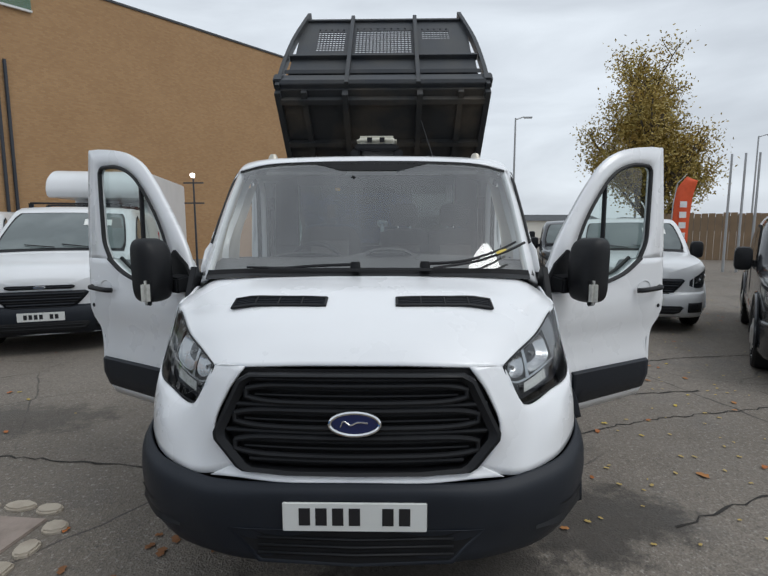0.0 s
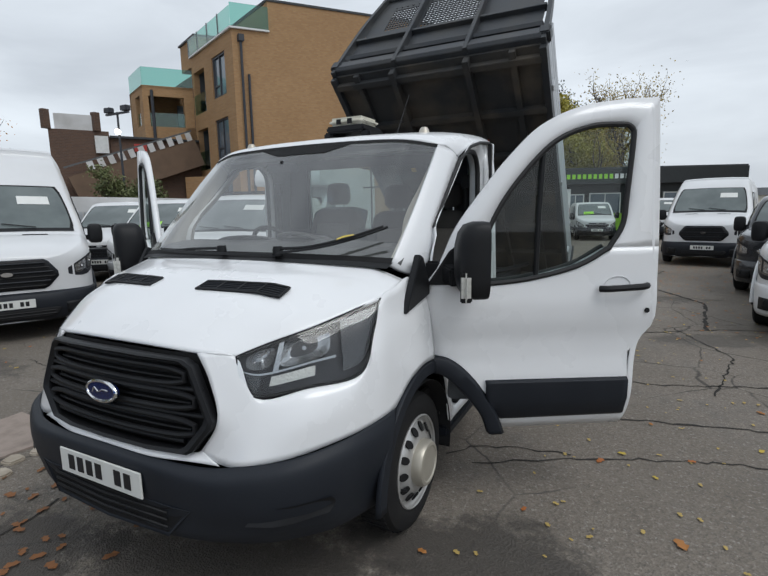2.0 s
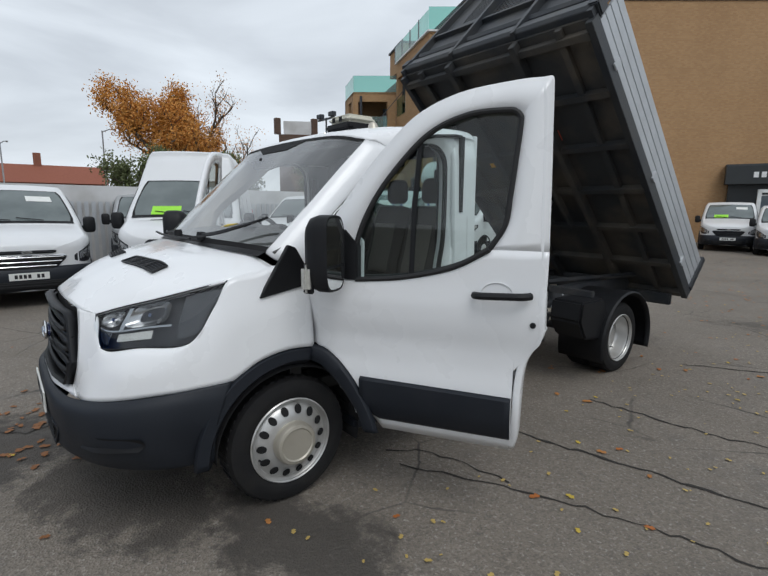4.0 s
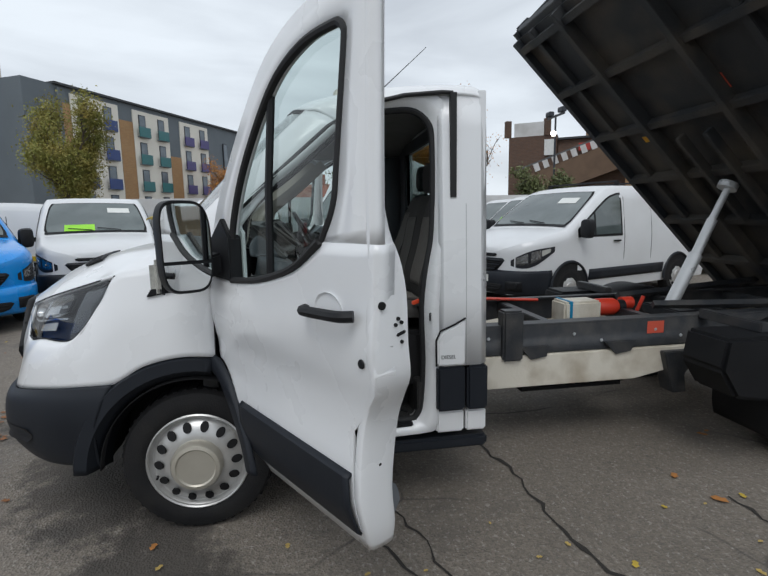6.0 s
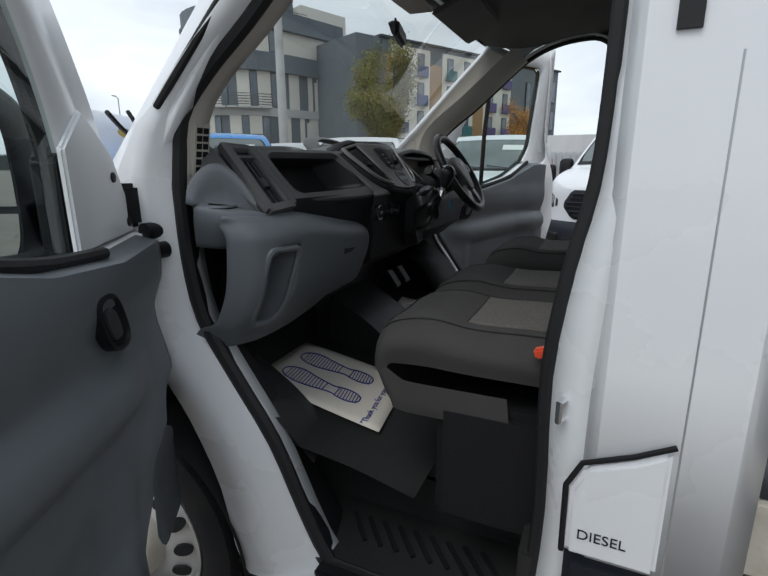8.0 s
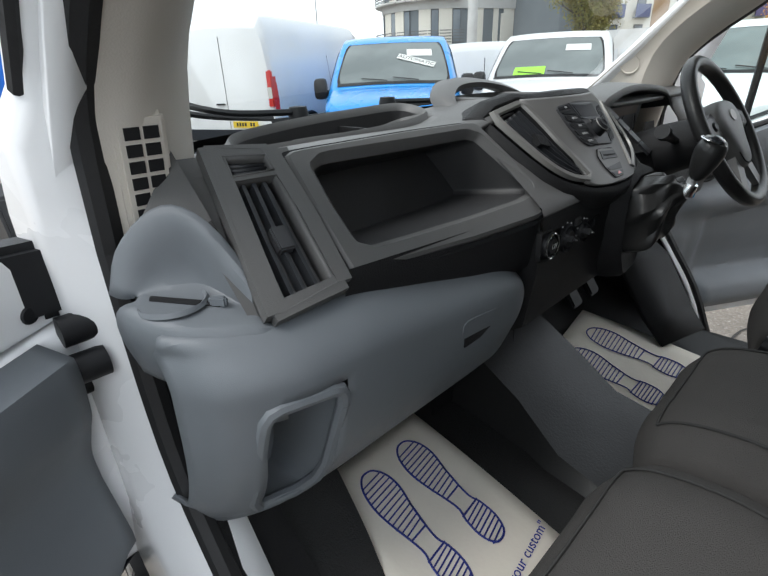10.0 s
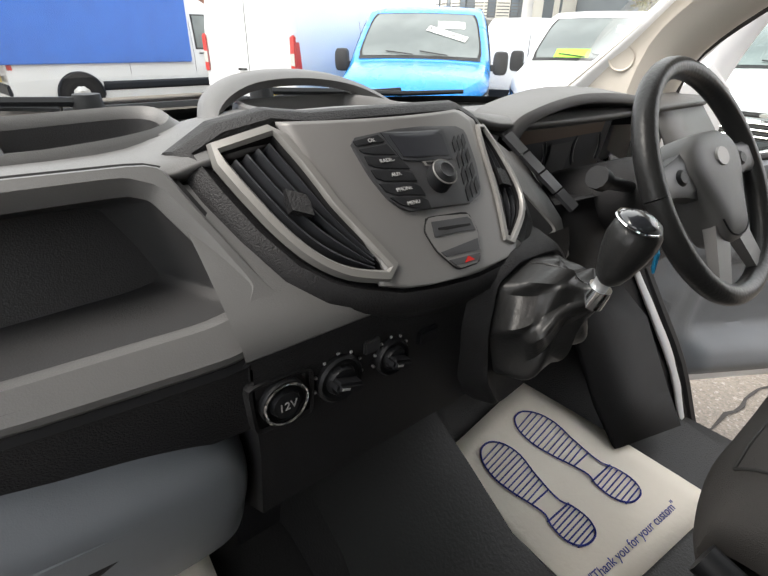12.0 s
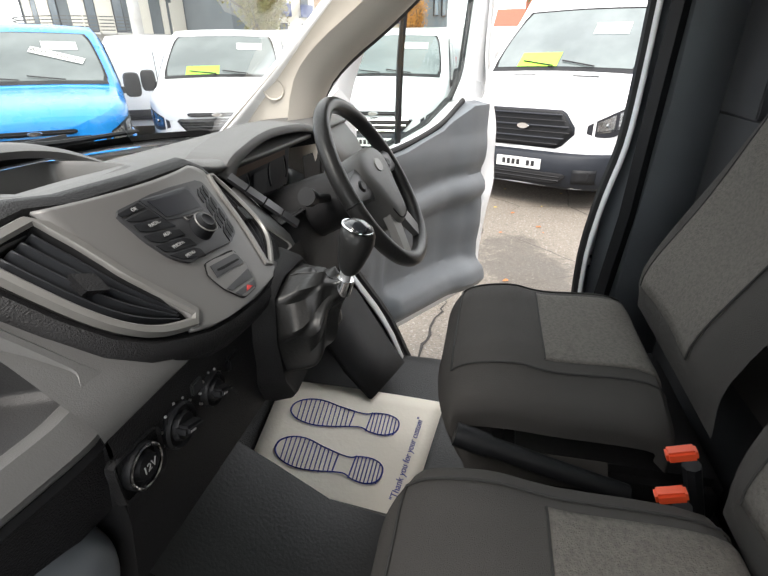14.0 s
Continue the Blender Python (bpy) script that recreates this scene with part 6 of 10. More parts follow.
prim = [(x, gb_y(z) + gb_bulge(x) + .004, z) for x, z in rounded(POCKET)]
part("pocket_liner", join(loft([prim + prim[:1], [(.83 + (x - .83) * .92, y - .03, 1.11 + (z - 1.11) * .96) for x, y, z in prim + prim[:1]], [(.83 + (x - .83) * .8, 1.56, 1.11 + (z - 1.11) * .9) for x, y, z in prim + prim[:1]]], closed=False), ([(.83 + (x - .83) * .8, 1.56, 1.11 + (z - 1.11) * .9) for x, y, z in prim], [tuple(range(len(prim)))])), GREYTRIM, gb, "open bottle pocket")
part("pocket_rim", tube(prim + prim[:1], .0085, 8), GREYTRIM, gb)
LATCH = rounded([(.555, 1.204), (.445, 1.192), (.452, 1.168), (.500, 1.150), (.553, 1.148)])
part("latch_recess", loft([[(x, gb_y(z) + .002, z) for x, z in offset(LATCH, .004, 1) + offset(LATCH, .004, 1)[:1]], [(x, gb_y(z) + .009, z) for x, z in LATCH + LATCH[:1]], [(x, gb_y(z) + .005, z) for x, z in offset(LATCH, -.004, 1) + offset(LATCH, -.004, 1)[:1]], [(.505, gb_y(1.178) + .0045, 1.178)] * (len(LATCH) + 1)], closed=False), GREYTRIM, gb)
part("latch_shade", prism([(.548, 1.172), (.458, 1.180), (.470, 1.168), (.505, 1.156), (.545, 1.155)], "y", 1.695, 1.7075), DASHLOW, gb)
part("latch_bolt", lathe([(0, .006), (.006, .005), (.007, 0)], 14, "y", (.412, 1.696, 1.155)), GREYTRIM, gb)
part("panel_seam", tube([(.735, 1.668, 1.282), (.732, 1.7035, 1.244), (.728, 1.692, 1.12), (.715, 1.605, .995)], .0016, 6), GAP, gb)
part("glove_box_end", loft([[(.352, 1.652, 1.15), (.358, 1.684, 1.15), (.372, 1.690, 1.08)], [(.345, 1.645, 1.205), (.348, 1.66, 1.20), (.352, 1.67, 1.15)]], closed=False), DASHLOW, gb)
# wheel-arch hump at the passenger's outer foot
part("footwell_hump", skin([[(.62, 1.46, .80), (.74, 1.45, .90), (.86, 1.44, .93)], [(.655, 1.58, .76), (.76, 1.57, .815), (.88, 1.56, .86)], [(.685, 1.67, .72), (.76, 1.67, .765), (.875, 1.68, .78)], [(.69, 1.74, .66), (.76, 1.75, .67), (.85, 1.77, .66)]], 4, 4), FLOORRUB, truck, "black rubber hump over the wheel arch")

# driver's side: binnacle, column, wheel, gear lever
HOODL = [[(-.125, 1.50, 1.440), (-.19, 1.50, 1.466), (-.36, 1.49, 1.482), (-.56, 1.50, 1.468), (-.66, 1.50, 1.43)], [(-.135, 1.575, 1.432), (-.195, 1.575, 1.460), (-.36, 1.568, 1.477), (-.56, 1.578, 1.461), (-.645, 1.575, 1.42)], [(-.148, 1.590, 1.418), (-.205, 1.584, 1.447), (-.36, 1.578, 1.464), (-.55, 1.588, 1.448), (-.625, 1.59, 1.41)]]
bin_ = part("instrument_binnacle", loft([curve(r, 6) for r in HOODL], closed=False), DASH, truck, "charcoal instrument binnacle", thick=.006)
part("binnacle_lining", loft([curve(r, 6) for r in [[(x, y - .001, z - .001) for x, y, z in HOODL[2]], [(-.20, 1.515, 1.40), (-.225, 1.512, 1.43), (-.36, 1.505, 1.440), (-.53, 1.512, 1.43), (-.58, 1.515, 1.40)]]], closed=False), DASHLOW, bin_)
part("binnacle_cheek", loft([[(-.148, 1.590, 1.418), (-.165, 1.620, 1.375), (-.18, 1.655, 1.335)], [(-.20, 1.515, 1.40), (-.215, 1.53, 1.35), (-.22, 1.57, 1.31)]], closed=False), DASHLOW, bin_)
part("binnacle_floor", loft([[(-.18, 1.655, 1.335), (-.36, 1.655, 1.325), (-.60, 1.655, 1.335)], [(-.22, 1.57, 1.312), (-.36, 1.57, 1.308), (-.56, 1.57, 1.312)], [(-.215, 1.53, 1.315), (-.36, 1.53, 1.312), (-.57, 1.53, 1.315)]], closed=False), DASHLOW, bin_)


def gauge(u, v, d=0.0):
    """A point on the tilted instrument panel."""
    return (-.215 - .345 * u, 1.528 - .02 * (1 - v) + .97 * d, 1.315 + .118 * v + .2 * d)


gp = part("gauge_panel", loft([[gauge(u, v) for u in (0, .25, .5, .75, 1)] for v in (0, .5, 1)], closed=False), SCREEN, bin_, "dark instrument panel")
part("gauge_band", loft([[gauge(u, v, .003) for u in (.10, .5, .9)] for v in (.66, .96)], closed=False), CLUSTER, gp, "amber tinted display")
for u in (.22, .78):
    for r, m_ in ((.052, LOUVRE), (.045, GREYINK)):
        part("gauge_rim", tube([tuple(Vector(gauge(u, .40, .004)) + Vector((r * math.cos(a), 0, r * math.sin(a)))) for a in [radians(q) for q in range(-30, 211, 12)]], .0022 if r > .05 else .0006, 6), m_, gp)
part("gauge_screen", loft([[gauge(u, v, .005) for u in (.40, .60)] for v in (.10, .58)], closed=False), RADIOGREY, gp)
part("driver_dash_face", loft([[(x, 1.592 - k, 1.428 - .02 * (x < -.1)), (x, 1.63 - k, 1.37), (x, 1.684 - k, 1.32), (x, 1.708 - k, 1.27), (x, 1.66 - k, 1.14), (x, 1.55, 1.10)] for x, k in ((-.055, 0), (-.10, .0), (-.14, .004), (-.175, .012))], closed=False), DASH, dash, thick=.006)
part("driver_dash_face", loft([[(x, 1.645, 1.33), (x, 1.66, 1.30), (x, 1.68, 1.24), (x, 1.66, 1.12), (x, 1.56, 1.04), (x, 1.42, 1.02)] for x in (-.17, -.30, -.60, -.86)], closed=False), DASHLOW, dash, thick=.006)
part("driver_dash_end", loft([[(x, 1.50, 1.45), (x, 1.56, 1.44), (x, 1.61, 1.38), (x, 1.65, 1.30)] for x in (-.63, -.74, -.89)], closed=False), DASH, dash, thick=.006)
strip_a, strip_b = Vector((-.090, 1.607, 1.436)), Vector((-.165, 1.690, 1.335))
for k in range(4):
    p, q = strip_a.lerp(strip_b, k / 4 + .01), strip_a.lerp(strip_b, (k + 1) / 4 - .01)
    w = Vector((-.020, -.003, .004))
    n_ = Vector((0, .004, .004))
    part("switch_blank", loft([[tuple(p), tuple(p + n_), tuple(p + w + n_), tuple(p + w)], [tuple(q), tuple(q + n_), tuple(q + w + n_), tuple(q + w)]]), RADIOGREY, dash)
CUB = rounded([(-.072, 1.392), (-.100, 1.378), (-.128, 1.318), (-.088, 1.312)])


def cub_y(z):
    return float(np.interp(z, [1.27, 1.32, 1.37, 1.428], [1.708, 1.684, 1.63, 1.592]))


part("dash_cubby", join(loft([[(x, cub_y(z) + .005, z) for x, z in offset(CUB, .006, 1) + offset(CUB, .006, 1)[:1]], [(x, cub_y(z) + .010, z) for x, z in offset(CUB, .002, 1) + offset(CUB, .002, 1)[:1]], [(x, cub_y(z) + .006, z) for x, z in CUB + CUB[:1]]], closed=False)), DASH, dash)
part("cubby_opening", loft([[(x, cub_y(z) + .0065, z) for x, z in CUB + CUB[:1]], [(-.097, cub_y(1.35) + .0075, 1.35)] * (len(CUB) + 1)], closed=False), GAP, dash)
part("steering_column", tube([(-.37, 1.56, 1.27), (-.37, 1.68, 1.325), (-.37, 1.755, 1.355)], .072, 20, .055), DASHLOW, truck, "black steering column")
part("indicator_stalk", join(tube([(-.32, 1.70, 1.35), (-.25, 1.702, 1.368), (-.21, 1.702, 1.378)], .009, 10, .012), tube([(-.215, 1.702, 1.378), (-.195, 1.702, 1.386)], .017, 10)), BLACK, truck)
part("wiper_stalk", tube([(-.42, 1.70, 1.35), (-.50, 1.702, 1.368), (-.54, 1.702, 1.378)], .009, 10, .012), BLACK, truck)
SW = Matrix.Translation((-.368, 1.790, 1.375)) @ Matrix.Rotation(radians(32), 4, "X")
swl = part("steering_wheel", moved(tube([(.176 * math.cos(a * math.tau / 56), .0, .176 * math.sin(a * math.tau / 56)) for a in range(57)], .0165, 14), SW), LEATHER, truck, "black three-spoke steering wheel")
PAD = [(0, .072), (.045, .070), (.078, .055), (.092, .030), (.086, .005), (.066, -.030), (.052, -.065), (.040, -.088), (.020, -.098), (0, -.100)]
PAD = PAD + [(-x, z) for x, z in PAD[-2:0:-1]]
PAD = [(q[0], q[1]) for q in curve([(x, z, 0) for x, z in PAD + PAD[:1]], 3)][:-1]
part("wheel_pad", moved(loft([[(x * k, y, z * k) for x, z in PAD] for y, k in ((-.03, 1.0), (.002, 1.0), (.012, .97), (.019, .88), (.023, .6), (.024, .1))]), SW), DASH, swl, "smooth charcoal centre pad")
part("pad_crease", moved(tube([(x * .90, .0185, z * .90) for x, z in PAD[18:42]], .0014, 6), SW), GAP, swl)
for a in (1, -1):
    part("spoke", moved(loft([[(a * x, -.015, z + h), (a * x, .004, z + h), (a * x, .010, z + h * .6), (a * x, .010, z - h * .6), (a * x, .004, z - h), (a * x, -.015, z - h)] for x, z, h in ((.06, .015, .040), (.10, .016, .028), (.135, .016, .022), (.170, .016, .028))]), SW), RADIOGREY, swl)
    part("wheel_button", moved(lathe([(0, .004), (.7, .004), (1, 0)], 20, "y"), SW @ Matrix.Translation((a * .112, .010, .016)) @ Matrix.Diagonal((.017, 1, .012, 1))), BLACK, swl)
    part("spoke", moved(loft([[(a * .012, -.01, -.085), (a * .050, -.01, -.062), (a * .050, .008, -.062), (a * .012, .008, -.085)], [(a * .060, -.006, -.166), (a * .092, -.006, -.150), (a * .092, .006, -.150), (a * .060, .006, -.166)]]), SW), BEZEL, swl, "satin grey lower spoke")
part("wheel_badge", moved(lathe([(0, .002), (.9, .002), (1, -.002)], 24, "y"), SW @ Matrix.Translation((0, .024, .028)) @ Matrix.Diagonal((.023, 1, .015, 1))), VENTFRAME, swl)
# gear lever on its own bulge of the dash
GB = [(.062, 1.315), (.02, 1.335), (-.06, 1.332), (-.095, 1.30), (-.085, 1.20), (-.045, 1.115), (.02, 1.105), (.055, 1.16), (.068, 1.24)]
part("gear_bulge", loft([[(x + dx, y, z + dz) for x, z in [(-.01 + (a - -.01) * k, 1.23 + (b - 1.23) * k) for a, b in rounded(GB)]] for y, k, dx, dz in ((1.64, 1.12, 0, 0), (1.705, 1.08, 0, 0), (1.735, 1.0, 0, 0), (1.742, .93, 0, 0), (1.738, .85, 0, 0))]), DASHLOW, truck, "black moulding under the gear lever")
boot_b, boot_t = Vector((-.008, 1.738, 1.240)), Vector((-.016, 1.818, 1.300))
base_ring = rounded([(.052, 1.305), (.0, 1.322), (-.062, 1.318), (-.082, 1.27), (-.066, 1.18), (-.02, 1.150), (.035, 1.170), (.056, 1.24)], 6)
rings = []
for k in range(17):
    f = k / 16
    row = []
    for j, (x, z) in enumerate(base_ring):
        a = math.atan2(z - boot_b.z, x - boot_b.x)
        out = Vector((x - boot_b.x, .0, z - boot_b.z))
        rim_pt = boot_t + Vector((.017 * math.cos(a), -.006 * math.sin(a), .015 * math.sin(a)))
        p = (boot_b + out).lerp(rim_pt, f ** 1.15)
        fold = math.sin(math.pi * f) * (.011 * math.sin(5 * a + 3.5 * f) + .006 * math.sin(9 * a - 7 * f + 1))
        belly = .016 * math.sin(math.pi * f) * (1 + .5 * math.sin(2 * a + .6))
        p += out.normalized() * (fold + belly * .55) + Vector((0, .016 * math.sin(math.pi * min(1, f * 1.2)) + fold * .6, 0))
        row.append(tuple(p))
    rings.append(row)
boot = part("gear_lever_gaiter", loft(rings), LEATHER, truck, "creased black leatherette gear gaiter")
part("gaiter_stitch", tube([rings[k][8] for k in range(1, 16)], .0014, 6), LEATHER, boot)
part("gear_collar", tube([boot_t + Vector((0, -.002, -.006)), boot_t + Vector((-.001, .004, .010)), boot_t + Vector((-.001, .006, .016))], .0155, 20, .013), CHROME, boot)
part("gear_stem", tube([boot_t + Vector((-.001, .004, .012)), boot_t + Vector((-.002, .012, .045))], .009, 12), SILVER, boot)
kn = [(.010, 0), (.016, .006), (.0215, .020), (.0265, .038), (.0290, .054), (.0275, .066), (.0215, .076), (.012, .081), (0, .082)]
kmat = Vector((-.06, .26, 1)).to_track_quat("Z", "Y").to_matrix().to_4x4()
kmat.translation = boot_t + Vector((-.002, .010, .024))
knob = part("gear_knob", moved(lathe(kn, 28, "z"), kmat @ Matrix.Diagonal((1.08, .92, 1, 1))), LEATHER, truck, "black gear knob with a chrome-edged top")
part("knob_cap", moved(lathe([(0, .0845), (.010, .0838), (.018, .0805), (.0215, .077), (.022, .074)], 28, "z"), kmat @ Matrix.Translation((-.003, .003, 0)) @ Matrix.Diagonal((1.08, .92, 1, 1))), BLACKPAINT, knob, "glossy black cap")
part("knob_band", moved(tube([(-.004 + .0265 * math.cos(a), .003 + .0225 * math.sin(a), .0745 + .002 * math.sin(a)) for a in [radians(d) for d in range(0, 361, 12)]], .0016, 6), kmat), CHROME, knob)
tag = part("key_tag", moved(box(-.013, .013, -.002, .002, -.020, .020), Matrix.Translation((-.352, 1.755, 1.232)) @ Matrix.Rotation(.5, 4, "Z")), BLUETAG, truck, "blue plastic key tag", bevel=.003)
part("foot_well_trim", loft([[(-.80, 1.48, 1.0), (-.80, 1.62, .90), (-.76, 1.74, .74), (-.72, 1.80, .69)], [(-.56, 1.42, 1.0), (-.56, 1.56, .90), (-.54, 1.66, .76), (-.52, 1.74, .69)]], closed=False), DASHLOW, truck, thick=.02)
for x, y in ((-.30, 1.50), (-.42, 1.50)):
    part("pedal", moved(box(-.03, .03, -.01, .01, -.045, .045), Matrix.Translation((x, y, .88)) @ Matrix.Rotation(radians(35), 4, "X")), BLACK, truck, bevel=.006)

# seats
def cushion(x0, x1, y0, y1, z0, z1):
    rows = []
    for i in range(9):
        f = i / 8
        x = x0 + (x1 - x0) * f
        e = min(1, 4 * min(f, 1 - f)) ** .45
        side = .018 * (abs(f - .5) * 2) ** 3
        zt = z1 - .06 * (1 - e) + side
        rows.append([(x, y0 + .30, z0 - .07), (x, y0 + .06, z0 - .075), (x, y0 - .005 + .03 * (1 - e), z0 - .05), (x, y0 - .035 + .03 * (1 - e), z0 + .01), (x, y0 - .042 + .03 * (1 - e), zt - .075), (x, y0 + .005, zt - .02), (x, y0 + .10, zt), (x, (y0 + y1) / 2, zt - .012), (x, y1, zt - .02), (x, y1 + .02, z0)])
    def shut(r, x):
        return [(x, q[1] + ((y0 + y1) / 2 - q[1]) * .12, .955 + (q[2] - .955) * .25) for q in r]
    return [shut(rows[0], x0 + .004), *rows, shut(rows[-1], x1 - .004)]


def backrest(x0, x1, y0, z0, z1, rake):
    rows = []
    for i in range(9):
        f = i / 8
        x = x0 + (x1 - x0) * f
        e = min(1, 4 * min(f, 1 - f)) ** .45
        wing = -.042 * (abs(f - .5) * 2) ** 2.4 * (1 if .05 < f < .95 else .75)
        rows.append([(x, y0 + .02, z0), (x, y0 + .05 * (1 - e) + wing, z0 + .12), (x, y0 + rake * .45 + .05 * (1 - e) + wing, (z0 + z1) / 2), (x, y0 + rake * .92 + .05 * (1 - e) + wing * .4, z1 - .06 - .05 * (1 - e)), (x, y0 + rake + .05, z1 - .05 * (1 - e)), (x, y0 + rake + .10, z1 - .05), (x, y0 + .11 + rake * .4, (z0 + z1) / 2), (x, y0 + .12, z0)])
    return rows


def sub_sheet(rows, i0, i1, j0, j1, lift):
    """A piece of the smooth sheet through rows, lifted off it; indices count rows and points."""
    a = [curve(r, 6) for r in rows]
    cols = [curve([r[j] for r in a], 6) for j in range(len(a[0]))]
    grid = [[Vector(cols[j][i]) + Vector(lift) for j in range(round(j0 * 6), round(j1 * 6) + 1)] for i in range(round(i0 * 6), round(i1 * 6) + 1)]
    return [[tuple(p) for p in r] for r in grid]


def seat(x0, x1, label, back_z=1.62, y0=1.955, top=1.072, rake=.10):
    cr, br = cushion(x0, x1, y0, 2.36, .93, top), backrest(x0, x1, 2.37 + (y0 - 1.955), 1.02, back_z, rake)
    s = part("seat", skin(cr, 4, 4), FABRIC, truck, label)
    g = sub_sheet(cr, 2.6, 7.4, 6.9, 8.6, (0, 0, .0025))
    part("cushion_insert", loft(g, closed=False), FABRIC2, s, "brown-grey ribbed insert", thick=.006)
    edge = sub_sheet(cr, 2.1, 7.9, 4.6, 8.6, (0, -.001, .002))
    for line in (edge[0], edge[-1], [r[0] for r in edge]):
        part("cushion_seam", tube(line, .0022, 6), SEAM, s)
    part("cushion_seam", tube([r[0] for r in g], .0018, 6), SEAM, s)
    part("backrest", skin(br, 4, 4), FABRIC, s)
    g = sub_sheet(br, 1.5, 6.5, .9, 2.75, (0, -.003, 0))
    part("backrest_insert", loft(g, closed=False), FABRIC2, s, thick=-.006)
    for line in (g[0], g[-1], [r[-1] for r in g]):
        part("backrest_seam", tube(line, .0022, 6), SEAM, s)
    yb = 2.50 + rake * .6 + (y0 - 1.955)
    part("headrest", loft([[(c + .115 * w * math.cos(a), yb + .045 * w * math.sin(a), z) for a in [k * math.tau / 20 for k in range(20)]] for c in [(x0 + x1) / 2] for z, w in ((back_z + .02, .7), (back_z + .05, 1), (back_z + .14, 1), (back_z + .185, .85), (back_z + .20, .5))]), FABRIC, s, bevel=0)
    for d in (-.05, .05):
        part("headrest_post", tube([((x0 + x1) / 2 + d, yb, back_z - .03), ((x0 + x1) / 2 + d, yb, back_z + .04)], .007, 8), CHROME, s)
    return s


seat(.435, .835, "charcoal cloth outer passenger seat with brown-grey insert")
seat(.035, .425, "charcoal cloth middle passenger seat with brown-grey insert")
seat(-.63, -.125, "charcoal cloth driver seat with brown-grey insert", back_z=1.66, top=1.085, rake=.20, y0=1.995)
part("seat_base", box(.02, .84, 2.09, 2.56, .60, .90), DASHLOW, truck, "black passenger seat base", bevel=.02)
part("seat_base", box(-.61, -.14, 2.10, 2.5, .60, .90), DASHLOW, truck, "black driver seat base", bevel=.02)
part("handbrake", join(tube([(-.06, 2.30, .93), (-.07, 2.06, .985)], .018, 10), tube([(-.07, 2.06, .985), (-.072, 2.0, 1.0)], .022, 10)), BLACK, truck, "black handbrake lever")
for x, y, z in ((-.03, 2.345, 1.062), (.02, 2.325, 1.025), (.845, 2.315, 1.055)):
    b = part("belt_buckle", moved(box(-.011, .011, -.022, .022, -.010, .010), Matrix.Translation((x, y, z)) @ Matrix.Rotation(.35, 4, "X")), BUCKLE, truck, "orange-red belt buckle", bevel=.004)
    part("buckle_stem", tube([(x, y + .02, z - .02), (x, y + .05, z - .12)], .014, 8), BLACK, b)


# paper footwell mats
def shoe_mat(name, corners, label):
    a, b, c, d = (Vector(p) for p in corners)      # toe-left, toe-right, heel-right, heel-left
    e = thing(name, label, "floor mat", group="paper floor mats")
    def P(u, v, h=0.0):
        p = a.lerp(b, u).lerp(d.lerp(c, u), v)
        return (p.x, p.y, p.z + h + .010 * math.sin(3 * u + 2) * math.sin(2.2 * v + .5))
    part("sheet", loft([[P(i / 10, j / 10) for i in range(11)] for j in range(11)], closed=False), PAPER, e, thick=.002)
    for cu in (.30, .67):
        sole = [(-.07, .30), (-.095, .20), (-.085, .12), (-.045, .065), (0, .05), (.045, .06), (.085, .11), (.10, .20), (.085, .30), (.06, .40), (.05, .47), (.068, .52), (.072, .60), (.045, .66), (0, .675), (-.045, .66), (-.07, .60), (-.066, .52), (-.048, .47), (-.052, .40)]
        pts = [(q[0], q[1]) for q in curve([(x, v, 0) for x, v in sole + sole[:1]], 3)]
        part("sole_outline", tube([P(cu + x * 1.25, .06 + v * 1.05, .003) for x, v in pts], .0022, 4), BLUEINK, e)
        lines = []
        def span(v):
            xs = [x for x, w in pts if abs(w - v) < .022]
            return (min(xs), max(xs)) if xs else (0, 0)
        for v in [.09 + .025 * k for k in range(12)] + [.515 + .022 * k for k in range(7)]:
            l, r = span(v)
            lines.append(tube([P(cu + l * 1.25, .06 + v * 1.05, .003), P(cu + r * 1.25, .06 + (v + .012) * 1.05, .003)], .0016, 4))
        for v in (.40, .50):
            l, r = span(v)
            lines.append(tube([P(cu + l * 1.25, .06 + v * 1.05, .003), P(cu + r * 1.25, .06 + v * 1.05, .003)], .002, 4))
        tagged(part("tread_line", join(*lines), BLUEINK, e), kind="stuff")
    o = Vector(P(.5, .885, .004))
    words("mat_word", "\"Thank you for your custom\"", .026, basis(o, Vector(P(.1, .885)) - Vector(P(.9, .885)), Vector(P(.5, .7)) - Vector(P(.5, .95))), BLUEINK, e)
    return e


shoe_mat("paper_floor_mat", [(.36, 1.43, .770), (.655, 1.43, .770), (.705, 1.888, .706), (.385, 1.845, .708)], "cream paper mat printed with blue shoe soles, passenger footwell")
shoe_mat("paper_floor_mat", [(-.480, 1.475, .740), (-.130, 1.515, .728), (-.123, 1.895, .624), (-.630, 1.945, .612)], "cream paper mat printed with blue shoe soles, driver footwell")

